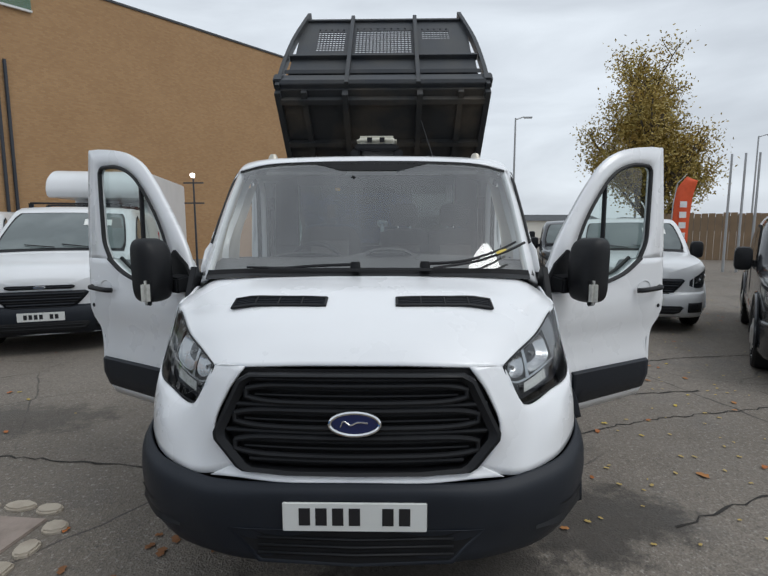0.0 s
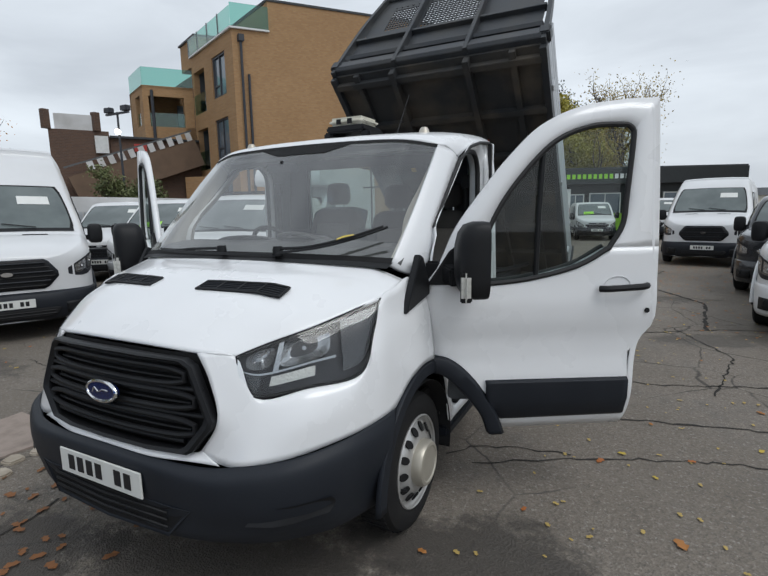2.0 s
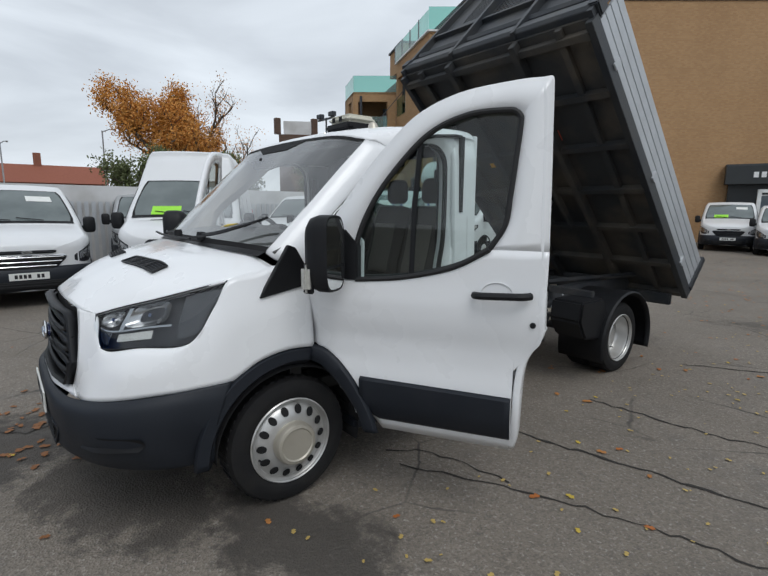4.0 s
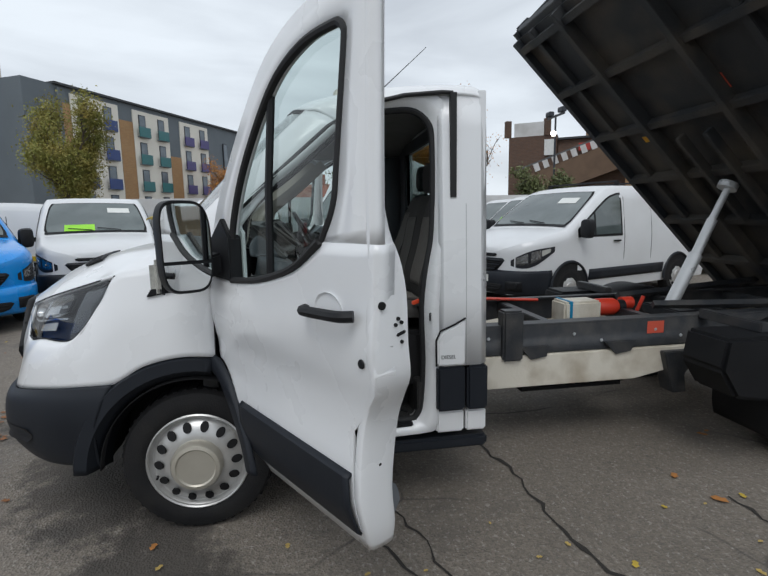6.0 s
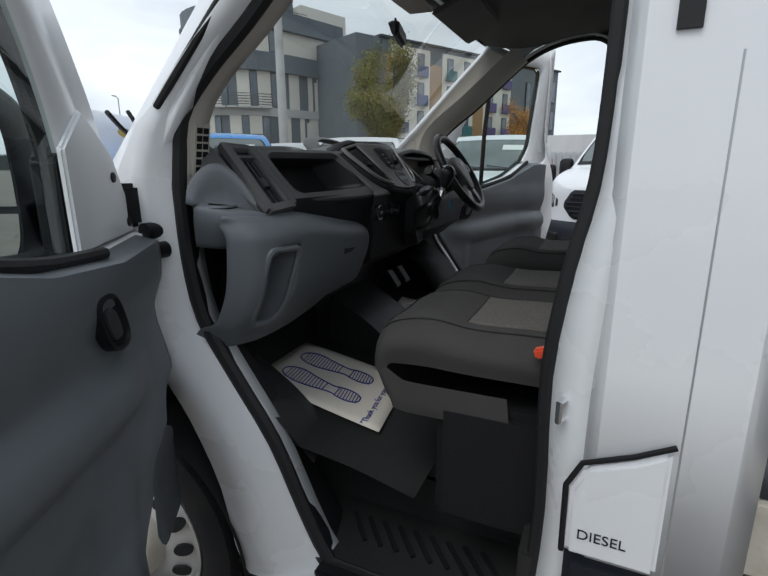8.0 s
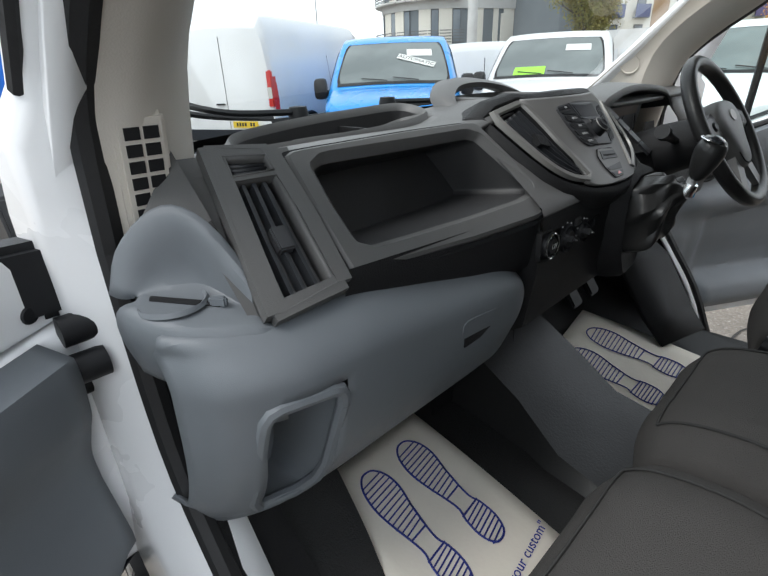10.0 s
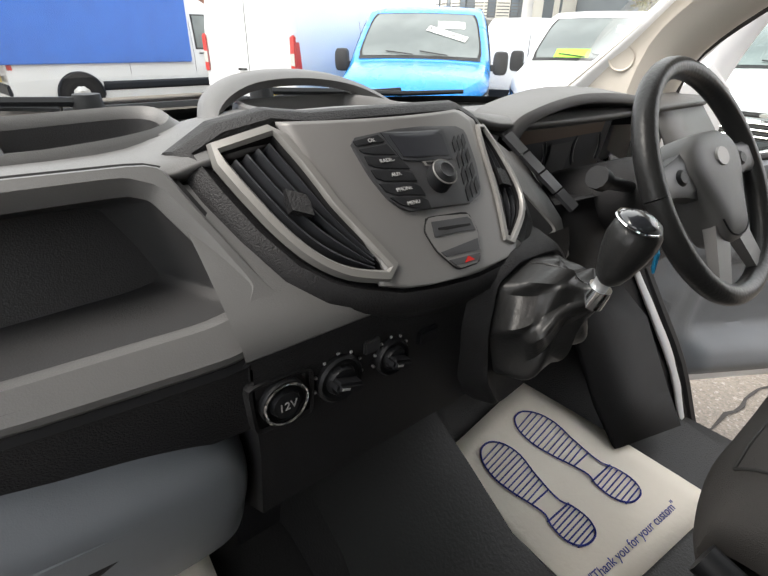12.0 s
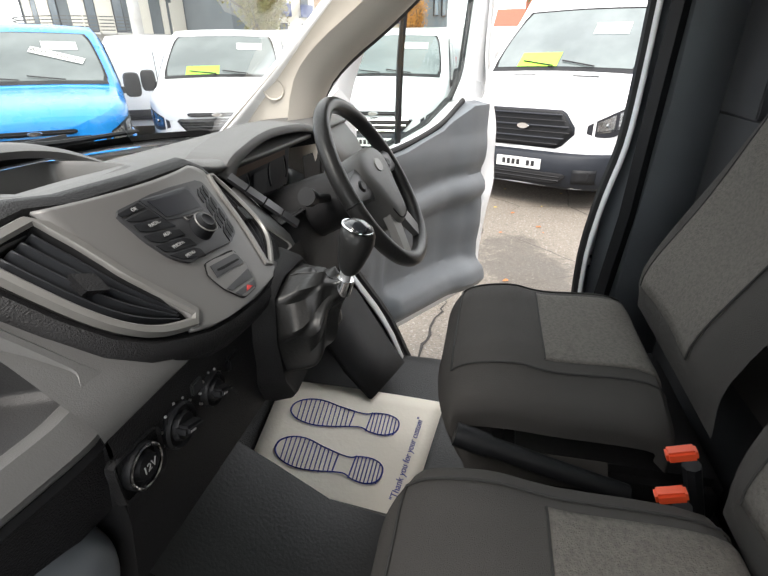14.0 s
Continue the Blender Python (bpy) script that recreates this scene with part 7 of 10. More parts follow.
# ---- ground ----
def asphalt():
    m = bpy.data.materials.new("old_asphalt")
    m.use_nodes = True
    n, l = m.node_tree.nodes, m.node_tree.links
    p = n["Principled BSDF"]
    co = n.new("ShaderNodeTexCoord")
    def noise_at(scale, detail=5.0, rough=.6):
        t = n.new("ShaderNodeTexNoise")
        t.inputs["Scale"].default_value, t.inputs["Detail"].default_value, t.inputs["Roughness"].default_value = scale, detail, rough
        l.new(co.outputs["Object"], t.inputs["Vector"])
        return t.outputs[0]
    def ramp(src, a, b, lo=0.0, hi=1.0):
        r = n.new("ShaderNodeMapRange")
        for k, v in zip((1, 2, 3, 4), (a, b, lo, hi)):
            r.inputs[k].default_value = v
        l.new(src, r.inputs[0])
        return r.outputs[0]
    def mix(fac, a, b, mode="MIX"):
        x = n.new("ShaderNodeMix")
        x.data_type, x.blend_type = "RGBA", mode
        l.new(fac, x.inputs[0])
        for k, v in ((6, a), (7, b)):
            if isinstance(v, tuple):
                x.inputs[k].default_value = (*v, 1)
            else:
                l.new(v, x.inputs[k])
        return x.outputs[2]
    c = mix(ramp(noise_at(.35), .40, .62), (.235, .203, .168), (.178, .153, .124))
    c = mix(ramp(noise_at(1.3, 8.0, .7), .55, .72, 0, .75), c, (.095, .086, .078))
    c = mix(ramp(noise_at(4.0, 6.0), .58, .70, 0, .45), c, (.265, .235, .195))
    vor = n.new("ShaderNodeTexVoronoi")
    vor.inputs["Scale"].default_value = 95.0
    l.new(co.outputs["Object"], vor.inputs["Vector"])
    c = mix(ramp(vor.outputs["Color"], .1, .9, .0, .75), c, (.105, .092, .078))
    c = mix(ramp(noise_at(38.0, 4.0, .7), .56, .66, 0, .7), c, (.36, .335, .30))
    c = mix(ramp(noise_at(14.0, 8.0, .75), .55, .68, 0, .6), c, (.075, .068, .062))
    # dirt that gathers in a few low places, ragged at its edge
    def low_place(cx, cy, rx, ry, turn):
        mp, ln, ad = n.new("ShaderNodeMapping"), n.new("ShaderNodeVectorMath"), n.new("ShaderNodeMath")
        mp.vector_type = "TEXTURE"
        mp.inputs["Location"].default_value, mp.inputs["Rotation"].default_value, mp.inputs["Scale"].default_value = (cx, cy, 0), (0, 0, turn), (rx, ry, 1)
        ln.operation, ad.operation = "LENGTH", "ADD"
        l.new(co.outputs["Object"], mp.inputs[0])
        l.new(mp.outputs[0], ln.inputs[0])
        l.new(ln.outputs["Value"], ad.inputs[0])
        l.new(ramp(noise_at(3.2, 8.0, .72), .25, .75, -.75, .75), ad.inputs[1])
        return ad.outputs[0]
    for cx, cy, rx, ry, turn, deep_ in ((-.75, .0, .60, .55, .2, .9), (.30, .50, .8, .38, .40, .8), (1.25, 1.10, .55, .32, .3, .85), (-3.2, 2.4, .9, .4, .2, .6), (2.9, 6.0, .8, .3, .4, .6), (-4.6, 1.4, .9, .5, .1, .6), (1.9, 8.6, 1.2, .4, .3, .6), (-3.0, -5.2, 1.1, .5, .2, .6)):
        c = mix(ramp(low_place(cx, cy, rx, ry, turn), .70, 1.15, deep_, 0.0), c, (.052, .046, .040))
    # a net of fine cracks
    wob, net = n.new("ShaderNodeMix"), n.new("ShaderNodeTexVoronoi")
    wob.data_type = "VECTOR"
    wob.inputs[0].default_value = .10
    nz = n.new("ShaderNodeTexNoise")
    nz.inputs["Scale"].default_value, nz.inputs["Detail"].default_value = 2.6, 6.0
    l.new(co.outputs["Object"], nz.inputs["Vector"])
    l.new(co.outputs["Object"], wob.inputs[4])
    l.new(nz.outputs["Color"], wob.inputs[5])
    net.feature = "DISTANCE_TO_EDGE"
    net.inputs["Scale"].default_value = .85
    l.new(wob.outputs[1], net.inputs["Vector"])
    line = n.new("ShaderNodeMath")
    line.operation = "MULTIPLY"
    l.new(ramp(net.outputs["Distance"], .002, .009, .85, 0.0), line.inputs[0])
    l.new(ramp(noise_at(.55, 4.0), .46, .56), line.inputs[1])
    c = mix(line.outputs[0], c, (.045, .040, .036))
    l.new(c, p.inputs["Base Color"])
    l.new(ramp(noise_at(1.3, 8.0, .7), .45, .75, .88, .55), p.inputs["Roughness"])
    b = n.new("ShaderNodeBump")
    b.inputs["Strength"].default_value, b.inputs["Distance"].default_value = .5, .010
    l.new(vor.outputs["Distance"], b.inputs["Height"])
    b2 = n.new("ShaderNodeBump")
    b2.inputs["Strength"].default_value, b2.inputs["Distance"].default_value = .5, .05
    l.new(noise_at(2.2, 7.0), b2.inputs["Height"])
    l.new(b.outputs[0], b2.inputs["Normal"])
    l.new(b2.outputs[0], p.inputs["Normal"])
    return m


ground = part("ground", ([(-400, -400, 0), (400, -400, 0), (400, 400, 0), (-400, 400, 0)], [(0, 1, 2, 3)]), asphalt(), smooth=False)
tagged(ground, "worn grey asphalt yard with cracks and stains", "ground", kind="structure")
rng = random.Random(4)
CRACK = mat("crack_dirt", (.028, .025, .022), .95, bump=.5)


def crack(pts, w):
    """A ragged dark crack along a line."""
    line = []
    for (x0, y0), (x1, y1) in zip(pts, pts[1:]):
        n = max(3, int(math.hypot(x1 - x0, y1 - y0) / .07))
        line += [(x0 + (x1 - x0) * k / n + rng.uniform(-.022, .022), y0 + (y1 - y0) * k / n + rng.uniform(-.022, .022)) for k in range(n)]
    line.append(pts[-1])
    a, b = [], []
    for i, (x, y) in enumerate(line):
        q = line[min(i + 1, len(line) - 1)]
        r = line[max(i - 1, 0)]
        d = math.hypot(q[0] - r[0], q[1] - r[1]) or 1
        nx, ny = -(q[1] - r[1]) / d, (q[0] - r[0]) / d
        ww = w * rng.uniform(.35, 1.2)
        a.append((x + nx * ww, y + ny * ww, .004))
        b.append((x - nx * ww, y - ny * ww, .004))
    return part("crack", loft([a, b], closed=False), CRACK, ground, smooth=False)


for pts, w in (
    ([(-.1, 2.70), (.76, 2.92), (1.30, 2.905), (2.0, 3.09), (3.2, 3.3)], .014),
    ([(.85, 1.95), (.98, 2.15), (1.25, 2.25), (1.6, 2.3)], .007),
    ([(1.05, 1.95), (1.6, 2.25), (2.3, 2.55), (3.6, 2.85), (5.5, 3.2)], .008),
    ([(1.2, 3.9), (2.2, 4.0), (3.6, 4.5), (6.0, 4.9)], .012),
    ([(1.7, 1.05), (2.6, 1.45), (4.0, 1.9)], .009),
    ([(-.95, .9), (-1.2, 1.6), (-1.35, 2.8), (-2.4, 3.1)], .012),
    ([(-1.2, 1.6), (-2.2, 1.75), (-4.2, 2.0)], .010),
    ([(-1.0, .5), (-.9, .1), (-1.3, -.5), (-2.2, -1.2)], .010),
    ([(-2.4, 3.1), (-2.6, 4.4), (-3.4, 5.4)], .010),
    ([(2.8, 6.5), (3.0, 8.5), (2.0, 10.5), (2.6, 13.0)], .03),
    ([(2.6, 3.9), (2.9, 5.2), (2.4, 6.5)], .010),
    ([(-1.8, .3), (-3.0, .8), (-4.0, .4)], .012),
    ([(1.3, 5.6), (3.0, 6.6), (5.0, 7.0)], .016),
):
    crack(pts, w)


# paving slab and stones of an old drain cover
slab_m = mat("pinkish_paving", (.30, .245, .21), .85, dark=(.20, .165, .14), scale=9.0, amount=.8, bump=.4)
stone_m = mat("pale_stone_sett", (.42, .37, .30), .85, dark=(.26, .22, .17), scale=7.0, amount=.8, bump=.5)
drain = part("paving", prism([(-2.55, .55), (-1.86, .60), (-1.80, 1.06), (-2.6, 1.12)], "z", -.02, .012), slab_m, bevel=.006)
tagged(drain, "pinkish paving slab edged with pale stone setts", "paving", kind="structure")
for cx, cy, sx, sy in ((-1.70, .98, .075, .06), (-1.72, .80, .06, .07), (-1.75, .64, .07, .065), (-1.62, .50, .08, .07), (-1.85, 1.15, .09, .05), (-2.05, 1.18, .09, .05), (-2.28, 1.19, .1, .05)):
    pts = [(cx + sx * (1 + rng.uniform(-.15, .15)) * math.cos(a), cy + sy * (1 + rng.uniform(-.15, .15)) * math.sin(a)) for a in [q * math.tau / 9 for q in range(9)]]
    part("sett", prism(pts, "z", -.02, .016 + rng.uniform(0, .01)), stone_m, drain, bevel=.01)

# fallen leaves
def leaf_patch(name, m, count, label, size, spread):
    vs, fs = [], []
    for _ in range(count):
        x, y = spread()
        a, s = rng.uniform(0, math.tau), size * rng.uniform(.6, 1.4)
        lobes = [(-.5, 0), (-.25, .28), (.05, .20), (.2, .34), (.5, .02), (.22, -.30), (.0, -.18), (-.28, -.26)]
        k = len(vs)
        for u, v in lobes:
            q = (u * math.cos(a) - v * math.sin(a)) * s, (u * math.sin(a) + v * math.cos(a)) * s
            vs.append((x + q[0], y + q[1], .008 + s * .28 * abs(v) * rng.uniform(.3, 1.2)))
        fs.append(tuple(range(k, k + len(lobes))))
    return tagged(part(name, (vs, fs), m, smooth=False, weld=False), label, "leaves", kind="stuff")


def yard():
    while True:
        x, y = rng.uniform(-6, 8), rng.uniform(-9, 22)
        if not (abs(x) < 1.0 and .2 < y < 6) :
            return x, y


def drift():
    return rng.gauss(-1.0, .45), rng.gauss(.1, .5)


leaf_patch("fallen_leaves_yellow", mat("yellow_leaf", (.50, .36, .05), .7), 420, "small yellow fallen leaves on asphalt", .042, yard)
leaf_patch("fallen_leaves_small", mat("pale_leaf", (.46, .33, .10), .7), 420, "scattered small dry leaves on asphalt", .032, lambda: (rng.uniform(1.1, 5.5), rng.uniform(-1.5, 9.5)))
leaf_patch("fallen_leaves_orange", mat("orange_leaf", (.38, .12, .025), .7), 340, "orange-brown fallen leaves on asphalt", .05, yard)
leaf_patch("fallen_leaves_brown", mat("brown_leaf", (.22, .09, .03), .75), 90, "brown leaves gathered on a dark patch", .06, drift)
leaf_patch("fallen_leaves_big", mat("maple_leaf", (.40, .17, .045), .7), 12, "large orange maple leaves on asphalt", .08, lambda: (rng.uniform(.9, 3.4), rng.uniform(1.0, 6.0)))
leaf_patch("fallen_leaves_drift", mat("drift_leaf", (.36, .15, .04), .75), 1500, "drifts of orange leaves across the yard", .055, lambda: (rng.gauss(2.6, 2.4), rng.gauss(14, 3.5)))
leaf_patch("fallen_leaves_front", mat("front_leaf", (.40, .17, .04), .75), 260, "orange leaves before the parked vans", .065, lambda: (rng.gauss(-3.0, 2.2), rng.gauss(-6.5, 1.6)))


# ---- buildings ----
def brick_mat(name, c1, c2, mortar, scale=1.0):
    m = bpy.data.materials.new(name)
    m.use_nodes = True
    n, l = m.node_tree.nodes, m.node_tree.links
    p = n["Principled BSDF"]
    p.inputs["Roughness"].default_value = .85
    co, mp, br = n.new("ShaderNodeTexCoord"), n.new("ShaderNodeMapping"), n.new("ShaderNodeTexBrick")
    sep, comb, add = n.new("ShaderNodeSeparateXYZ"), n.new("ShaderNodeCombineXYZ"), n.new("ShaderNodeMath")
    l.new(co.outputs["Object"], sep.inputs[0])
    l.new(sep.outputs[0], add.inputs[0])
    l.new(sep.outputs[1], add.inputs[1])
    l.new(add.outputs[0], comb.inputs[0])
    l.new(sep.outputs[2], comb.inputs[1])
    l.new(comb.outputs[0], br.inputs["Vector"])
    br.inputs["Scale"].default_value = 1.0
    br.inputs["Brick Width"].default_value, br.inputs["Row Height"].default_value, br.inputs["Mortar Size"].default_value = .225 * scale, .075 * scale, .006 * scale
    br.inputs["Color1"].default_value, br.inputs["Color2"].default_value, br.inputs["Mortar"].default_value = (*c1, 1), (*c2, 1), (*mortar, 1)
    ns, mx = n.new("ShaderNodeTexNoise"), n.new("ShaderNodeMix")
    ns.inputs["Scale"].default_value, ns.inputs["Detail"].default_value = .5, 6.0
    l.new(co.outputs["Object"], ns.inputs["Vector"])
    mx.data_type, mx.blend_type = "RGBA", "MULTIPLY"
    r = n.new("ShaderNodeMapRange")
    r.inputs[1].default_value, r.inputs[2].default_value, r.inputs[3].default_value, r.inputs[4].default_value = .35, .7, 0, .45
    l.new(ns.outputs[0], r.inputs[0])
    l.new(r.outputs[0], mx.inputs[0])
    l.new(br.outputs["Color"], mx.inputs[6])
    mx.inputs[7].default_value = (.78, .74, .70, 1)
    l.new(mx.outputs[2], p.inputs["Base Color"])
    b = n.new("ShaderNodeBump")
    b.inputs["Strength"].default_value, b.inputs["Distance"].default_value = .4, .01
    l.new(br.outputs["Fac"], b.inputs["Height"])
    b.invert = True
    l.new(b.outputs[0], p.inputs["Normal"])
    return m


TAN = brick_mat("tan_brick", (.43, .26, .125), (.37, .215, .10), (.33, .23, .14))
DARKBRICK = brick_mat("dark_brown_brick", (.13, .075, .05), (.10, .06, .045), (.14, .11, .09))
REDBRICK = brick_mat("red_brick", (.30, .10, .055), (.25, .085, .05), (.2, .15, .12))
SLATE = mat("slate_grey_render", (.14, .165, .185), .7, dark=(.12, .142, .16), scale=.6, bump=.1)
CREAMR = mat("cream_render", (.78, .75, .67), .75, dark=(.70, .67, .60), scale=.5, bump=.1)
FRAMEW = mat("white_window_frame", (.70, .71, .70), .45)
FRAMED = mat("dark_window_frame", (.035, .04, .05), .45)
PANE = mat("window_pane_glass", (.10, .13, .16), .06, dark=(.20, .24, .28), scale=.8, amount=.8, coat=.4, spread=.02)
RAILM = mat("grey_rail_metal", (.12, .125, .13), .5, metal=.4)
BLUERAIL = mat("blue_balcony_panel", (.03, .06, .20), .4)
GLASSRAIL = glass("green_balcony_glass", (.55, .80, .74), .08)
ROOFDARK = mat("dark_roofing", (.05, .055, .06), .7, bump=.2)
RENDERW = mat("white_yard_wall_paint", (.60, .60, .60), .75, dark=(.40, .39, .37), scale=1.2, amount=.7, bump=.3)


def local(origin, e1):
    """A frame standing on the ground with x along e1 and y to its left."""
    a = math.atan2(e1[1], e1[0])
    return Matrix.Translation((origin[0], origin[1], 0)) @ Matrix.Rotation(a, 4, "Z")


def window(parent, x, z, w, h, m=FRAMEW, depth=.08, y=0.0, mullions=1, bar=True, axis="x"):
    """A framed window in the plane y of its building, sunk a little; faces -y."""
    def T2(vf):
        return vf if axis == "x" else [(py, px, pz) for px, py, pz in vf[0]], vf[1]
    f = part("window", join(box(x, x + .06, y - .03, y + depth, z, z + h), box(x + w - .06, x + w, y - .03, y + depth, z, z + h), box(x + .06, x + w - .06, y - .03, y + depth, z, z + .06), box(x + .06, x + w - .06, y - .03, y + depth, z + h - .06, z + h)), m, parent, smooth=False)
    part("pane", box(x + .06, x + w - .06, y - .002, y + .01, z + .06, z + h - .06), PANE, f, smooth=False)
    for k in range(mullions):
        xm = x + w * (k + 1) / (mullions + 1)
        part("mullion", box(xm - .025, xm + .025, y - .025, y + .02, z + .06, z + h - .06), m, f, smooth=False)
    if bar:
        part("transom", box(x + .06, x + w - .06, y - .024, y + .02, z + h * .28, z + h * .28 + .05), m, f, smooth=False)
    return f


# tall tan brick block: blank gable towards the yard, windows round the corner
apt = thing("apartment_block", "tan brick apartment block with glass balconies and a blank gable", "building")
AM = Matrix(((.640, -.915, 0, -15.36), (.769, .403, 0, 17.5), (0, 0, 1, 0), (0, 0, 0, 1)))


def ap(name, vf, m, parent=apt, label=""):
    """A part of the block; x runs along the gable, y along the front."""
    return part(name, moved(vf, AM), m, parent, label, smooth=False)


def holed(y0, y1, z0, z1, holes):
    """Wall strips on the front round openings (y0, y1, z0, z1)."""
    out, cols = [], sorted({y0, y1, *[h[0] for h in holes], *[h[1] for h in holes]})
    for a, b in zip(cols, cols[1:]):
        z = z0
        for h in sorted((h for h in holes if h[0] <= a and h[1] >= b), key=lambda h: h[2]):
            out.append(box(0, .3, a, b, z, h[2]))
            z = h[3]
        out.append(box(0, .3, a, b, z, z1))
    return join(*out)


LEVELS = (1.3, 4.35, 7.4)
ap("gable_wall", join(box(1.72, 17.04, 0, .3, 0, 11.5), box(0, 1.72, 0, .3, 0, 10.1)), TAN, label="blank tan brick gable")
ap("side_wall", holed(.3, 5.75, 0, 10.1, [(1.0, 2.75, z, z + 2.0) for z in LEVELS] + [(3.85, 5.5, z - .35, z + 1.85) for z in LEVELS]), TAN, label="tan brick front")
ap("rear_mass", box(.9, 16.8, .3, 14, 0, 9.9), DARKBRICK)
ap("top_storey", box(1.72, 17.04, .3, 8.0, 9.9, 11.45), TAN)
ap("penthouse", box(.3, 9.0, 5.8, 8.4, 9.9, 11.35), TAN)
ap("roof_cap", join(box(1.66, 17.1, -.05, .35, 11.5, 11.6), box(1.66, 2.0, .35, 8.0, 11.5, 11.6), box(16.7, 17.1, .35, 8.0, 11.5, 11.6), box(.2, 1.66, 5.75, 8.45, 11.35, 11.45)), ROOFDARK)
for z in LEVELS:
    f = ap("window", join(box(.06, .20, 1.0, 1.09, z, z + 2.0), box(.06, .20, 2.66, 2.75, z, z + 2.0), box(.06, .20, 1.09, 2.66, z, z + .09), box(.06, .20, 1.09, 2.66, z + 1.91, z + 2.0)), FRAMED)
    ap("pane", box(.14, .16, 1.09, 2.66, z + .09, z + 1.91), PANE, f)
    ap("mullion", box(.08, .18, 1.92, 2.0, z + .09, z + 1.91), FRAMED, f)
    ap("transom", box(.08, .18, 2.0, 2.66, z + .55, z + .62), FRAMED, f)
    b = ap("balcony_recess", join(box(.8, .85, 3.85, 5.5, z - .35, z + 1.85), box(.3, .8, 3.8, 3.85, z - .35, z + 1.85), box(.3, .8, 5.5, 5.55, z - .35, z + 1.85), box(.3, .8, 3.85, 5.5, z - .4, z - .35), box(.3, .8, 3.85, 5.5, z + 1.85, z + 1.9)), ROOFDARK)
    ap("balustrade", box(-.03, 0, 3.85, 5.5, z - .35, z + .65), GLASSRAIL, b)
    ap("balcony_door", box(.7, .79, 4.2, 5.1, z - .3, z + 1.6), PANE, b)
ap("terrace_slab", box(-.12, 1.72, -.12, 5.75, 10.1, 10.18), FRAMEW)
for k in range(4):
    ap("roof_balustrade", box(-.12, -.09, -.1 + 1.46 * k, 1.33 + 1.46 * k, 10.18, 11.05), GLASSRAIL, label="green glass balustrade")
    ap("balustrade_post", box(-.13, -.07, 1.33 + 1.46 * k, 1.37 + 1.46 * k, 10.18, 11.1), RAILM)
ap("roof_balustrade", box(-.08, 1.68, -.12, -.09, 10.18, 11.2), GLASSRAIL)
for x, top in ((.36, 9.75), (.66, 8.1)):
    ap("drain_pipe", tube([(x, -.1, 0), (x, -.1, top)], .06, 8), FRAMED)
ap("drain_hopper", box(.24, .48, -.22, 0, 9.55, 9.85), FRAMED)
# the wing that stands forward of the front, with open balconies
WT = 8.55
wing = ap("front_wing", join(box(-2.6, -2.3, 5.8, 6.4, 0, WT), *[box(-2.6, -2.3, 6.4, 7.4, a, b) for a, b in ((0, 1.0), (3.2, 3.8), (5.9, 6.5), (8.1, WT))], box(-2.6, -2.3, 7.4, 8.6, 0, WT), *[box(-2.3, 0, 5.8, 6.05, a, b) for a, b in ((0, .9), (2.6, 3.7), (5.3, 6.4), (8.0, WT))], box(-.5, 0, 5.8, 6.04, .9, 8.0), box(-2.6, .9, 8.3, 8.6, 0, WT), box(-2.6, 0, 5.8, 8.6, WT - .15, WT)), TAN, label="lower brick wing with open balconies")
for z in (.9, 3.7, 6.4):
    ap("balcony_floor", box(-2.3, .8, 6.05, 8.3, z - .25, z - .05), ROOFDARK, wing)
    ap("balcony_door", box(-.2, .85, 8.1, 8.2, z, z + 1.6), PANE, wing)
    ap("balustrade", box(-2.28, -.5, 5.9, 5.93, z, z + .75), GLASSRAIL, wing)
    ap("balustrade", box(-2.5, -2.47, 6.4, 7.4, z + .1, z + .85), GLASSRAIL, wing)
ap("wing_balustrade", join(box(-2.55, .0, 5.82, 5.85, WT, WT + .95), box(-2.58, -2.55, 5.82, 8.6, WT, WT + .95)), GLASSRAIL, wing)
ap("drain_pipe", tube([(-2.15, 5.7, 0), (-2.15, 5.7, 8.3)], .08, 8), FRAMED)

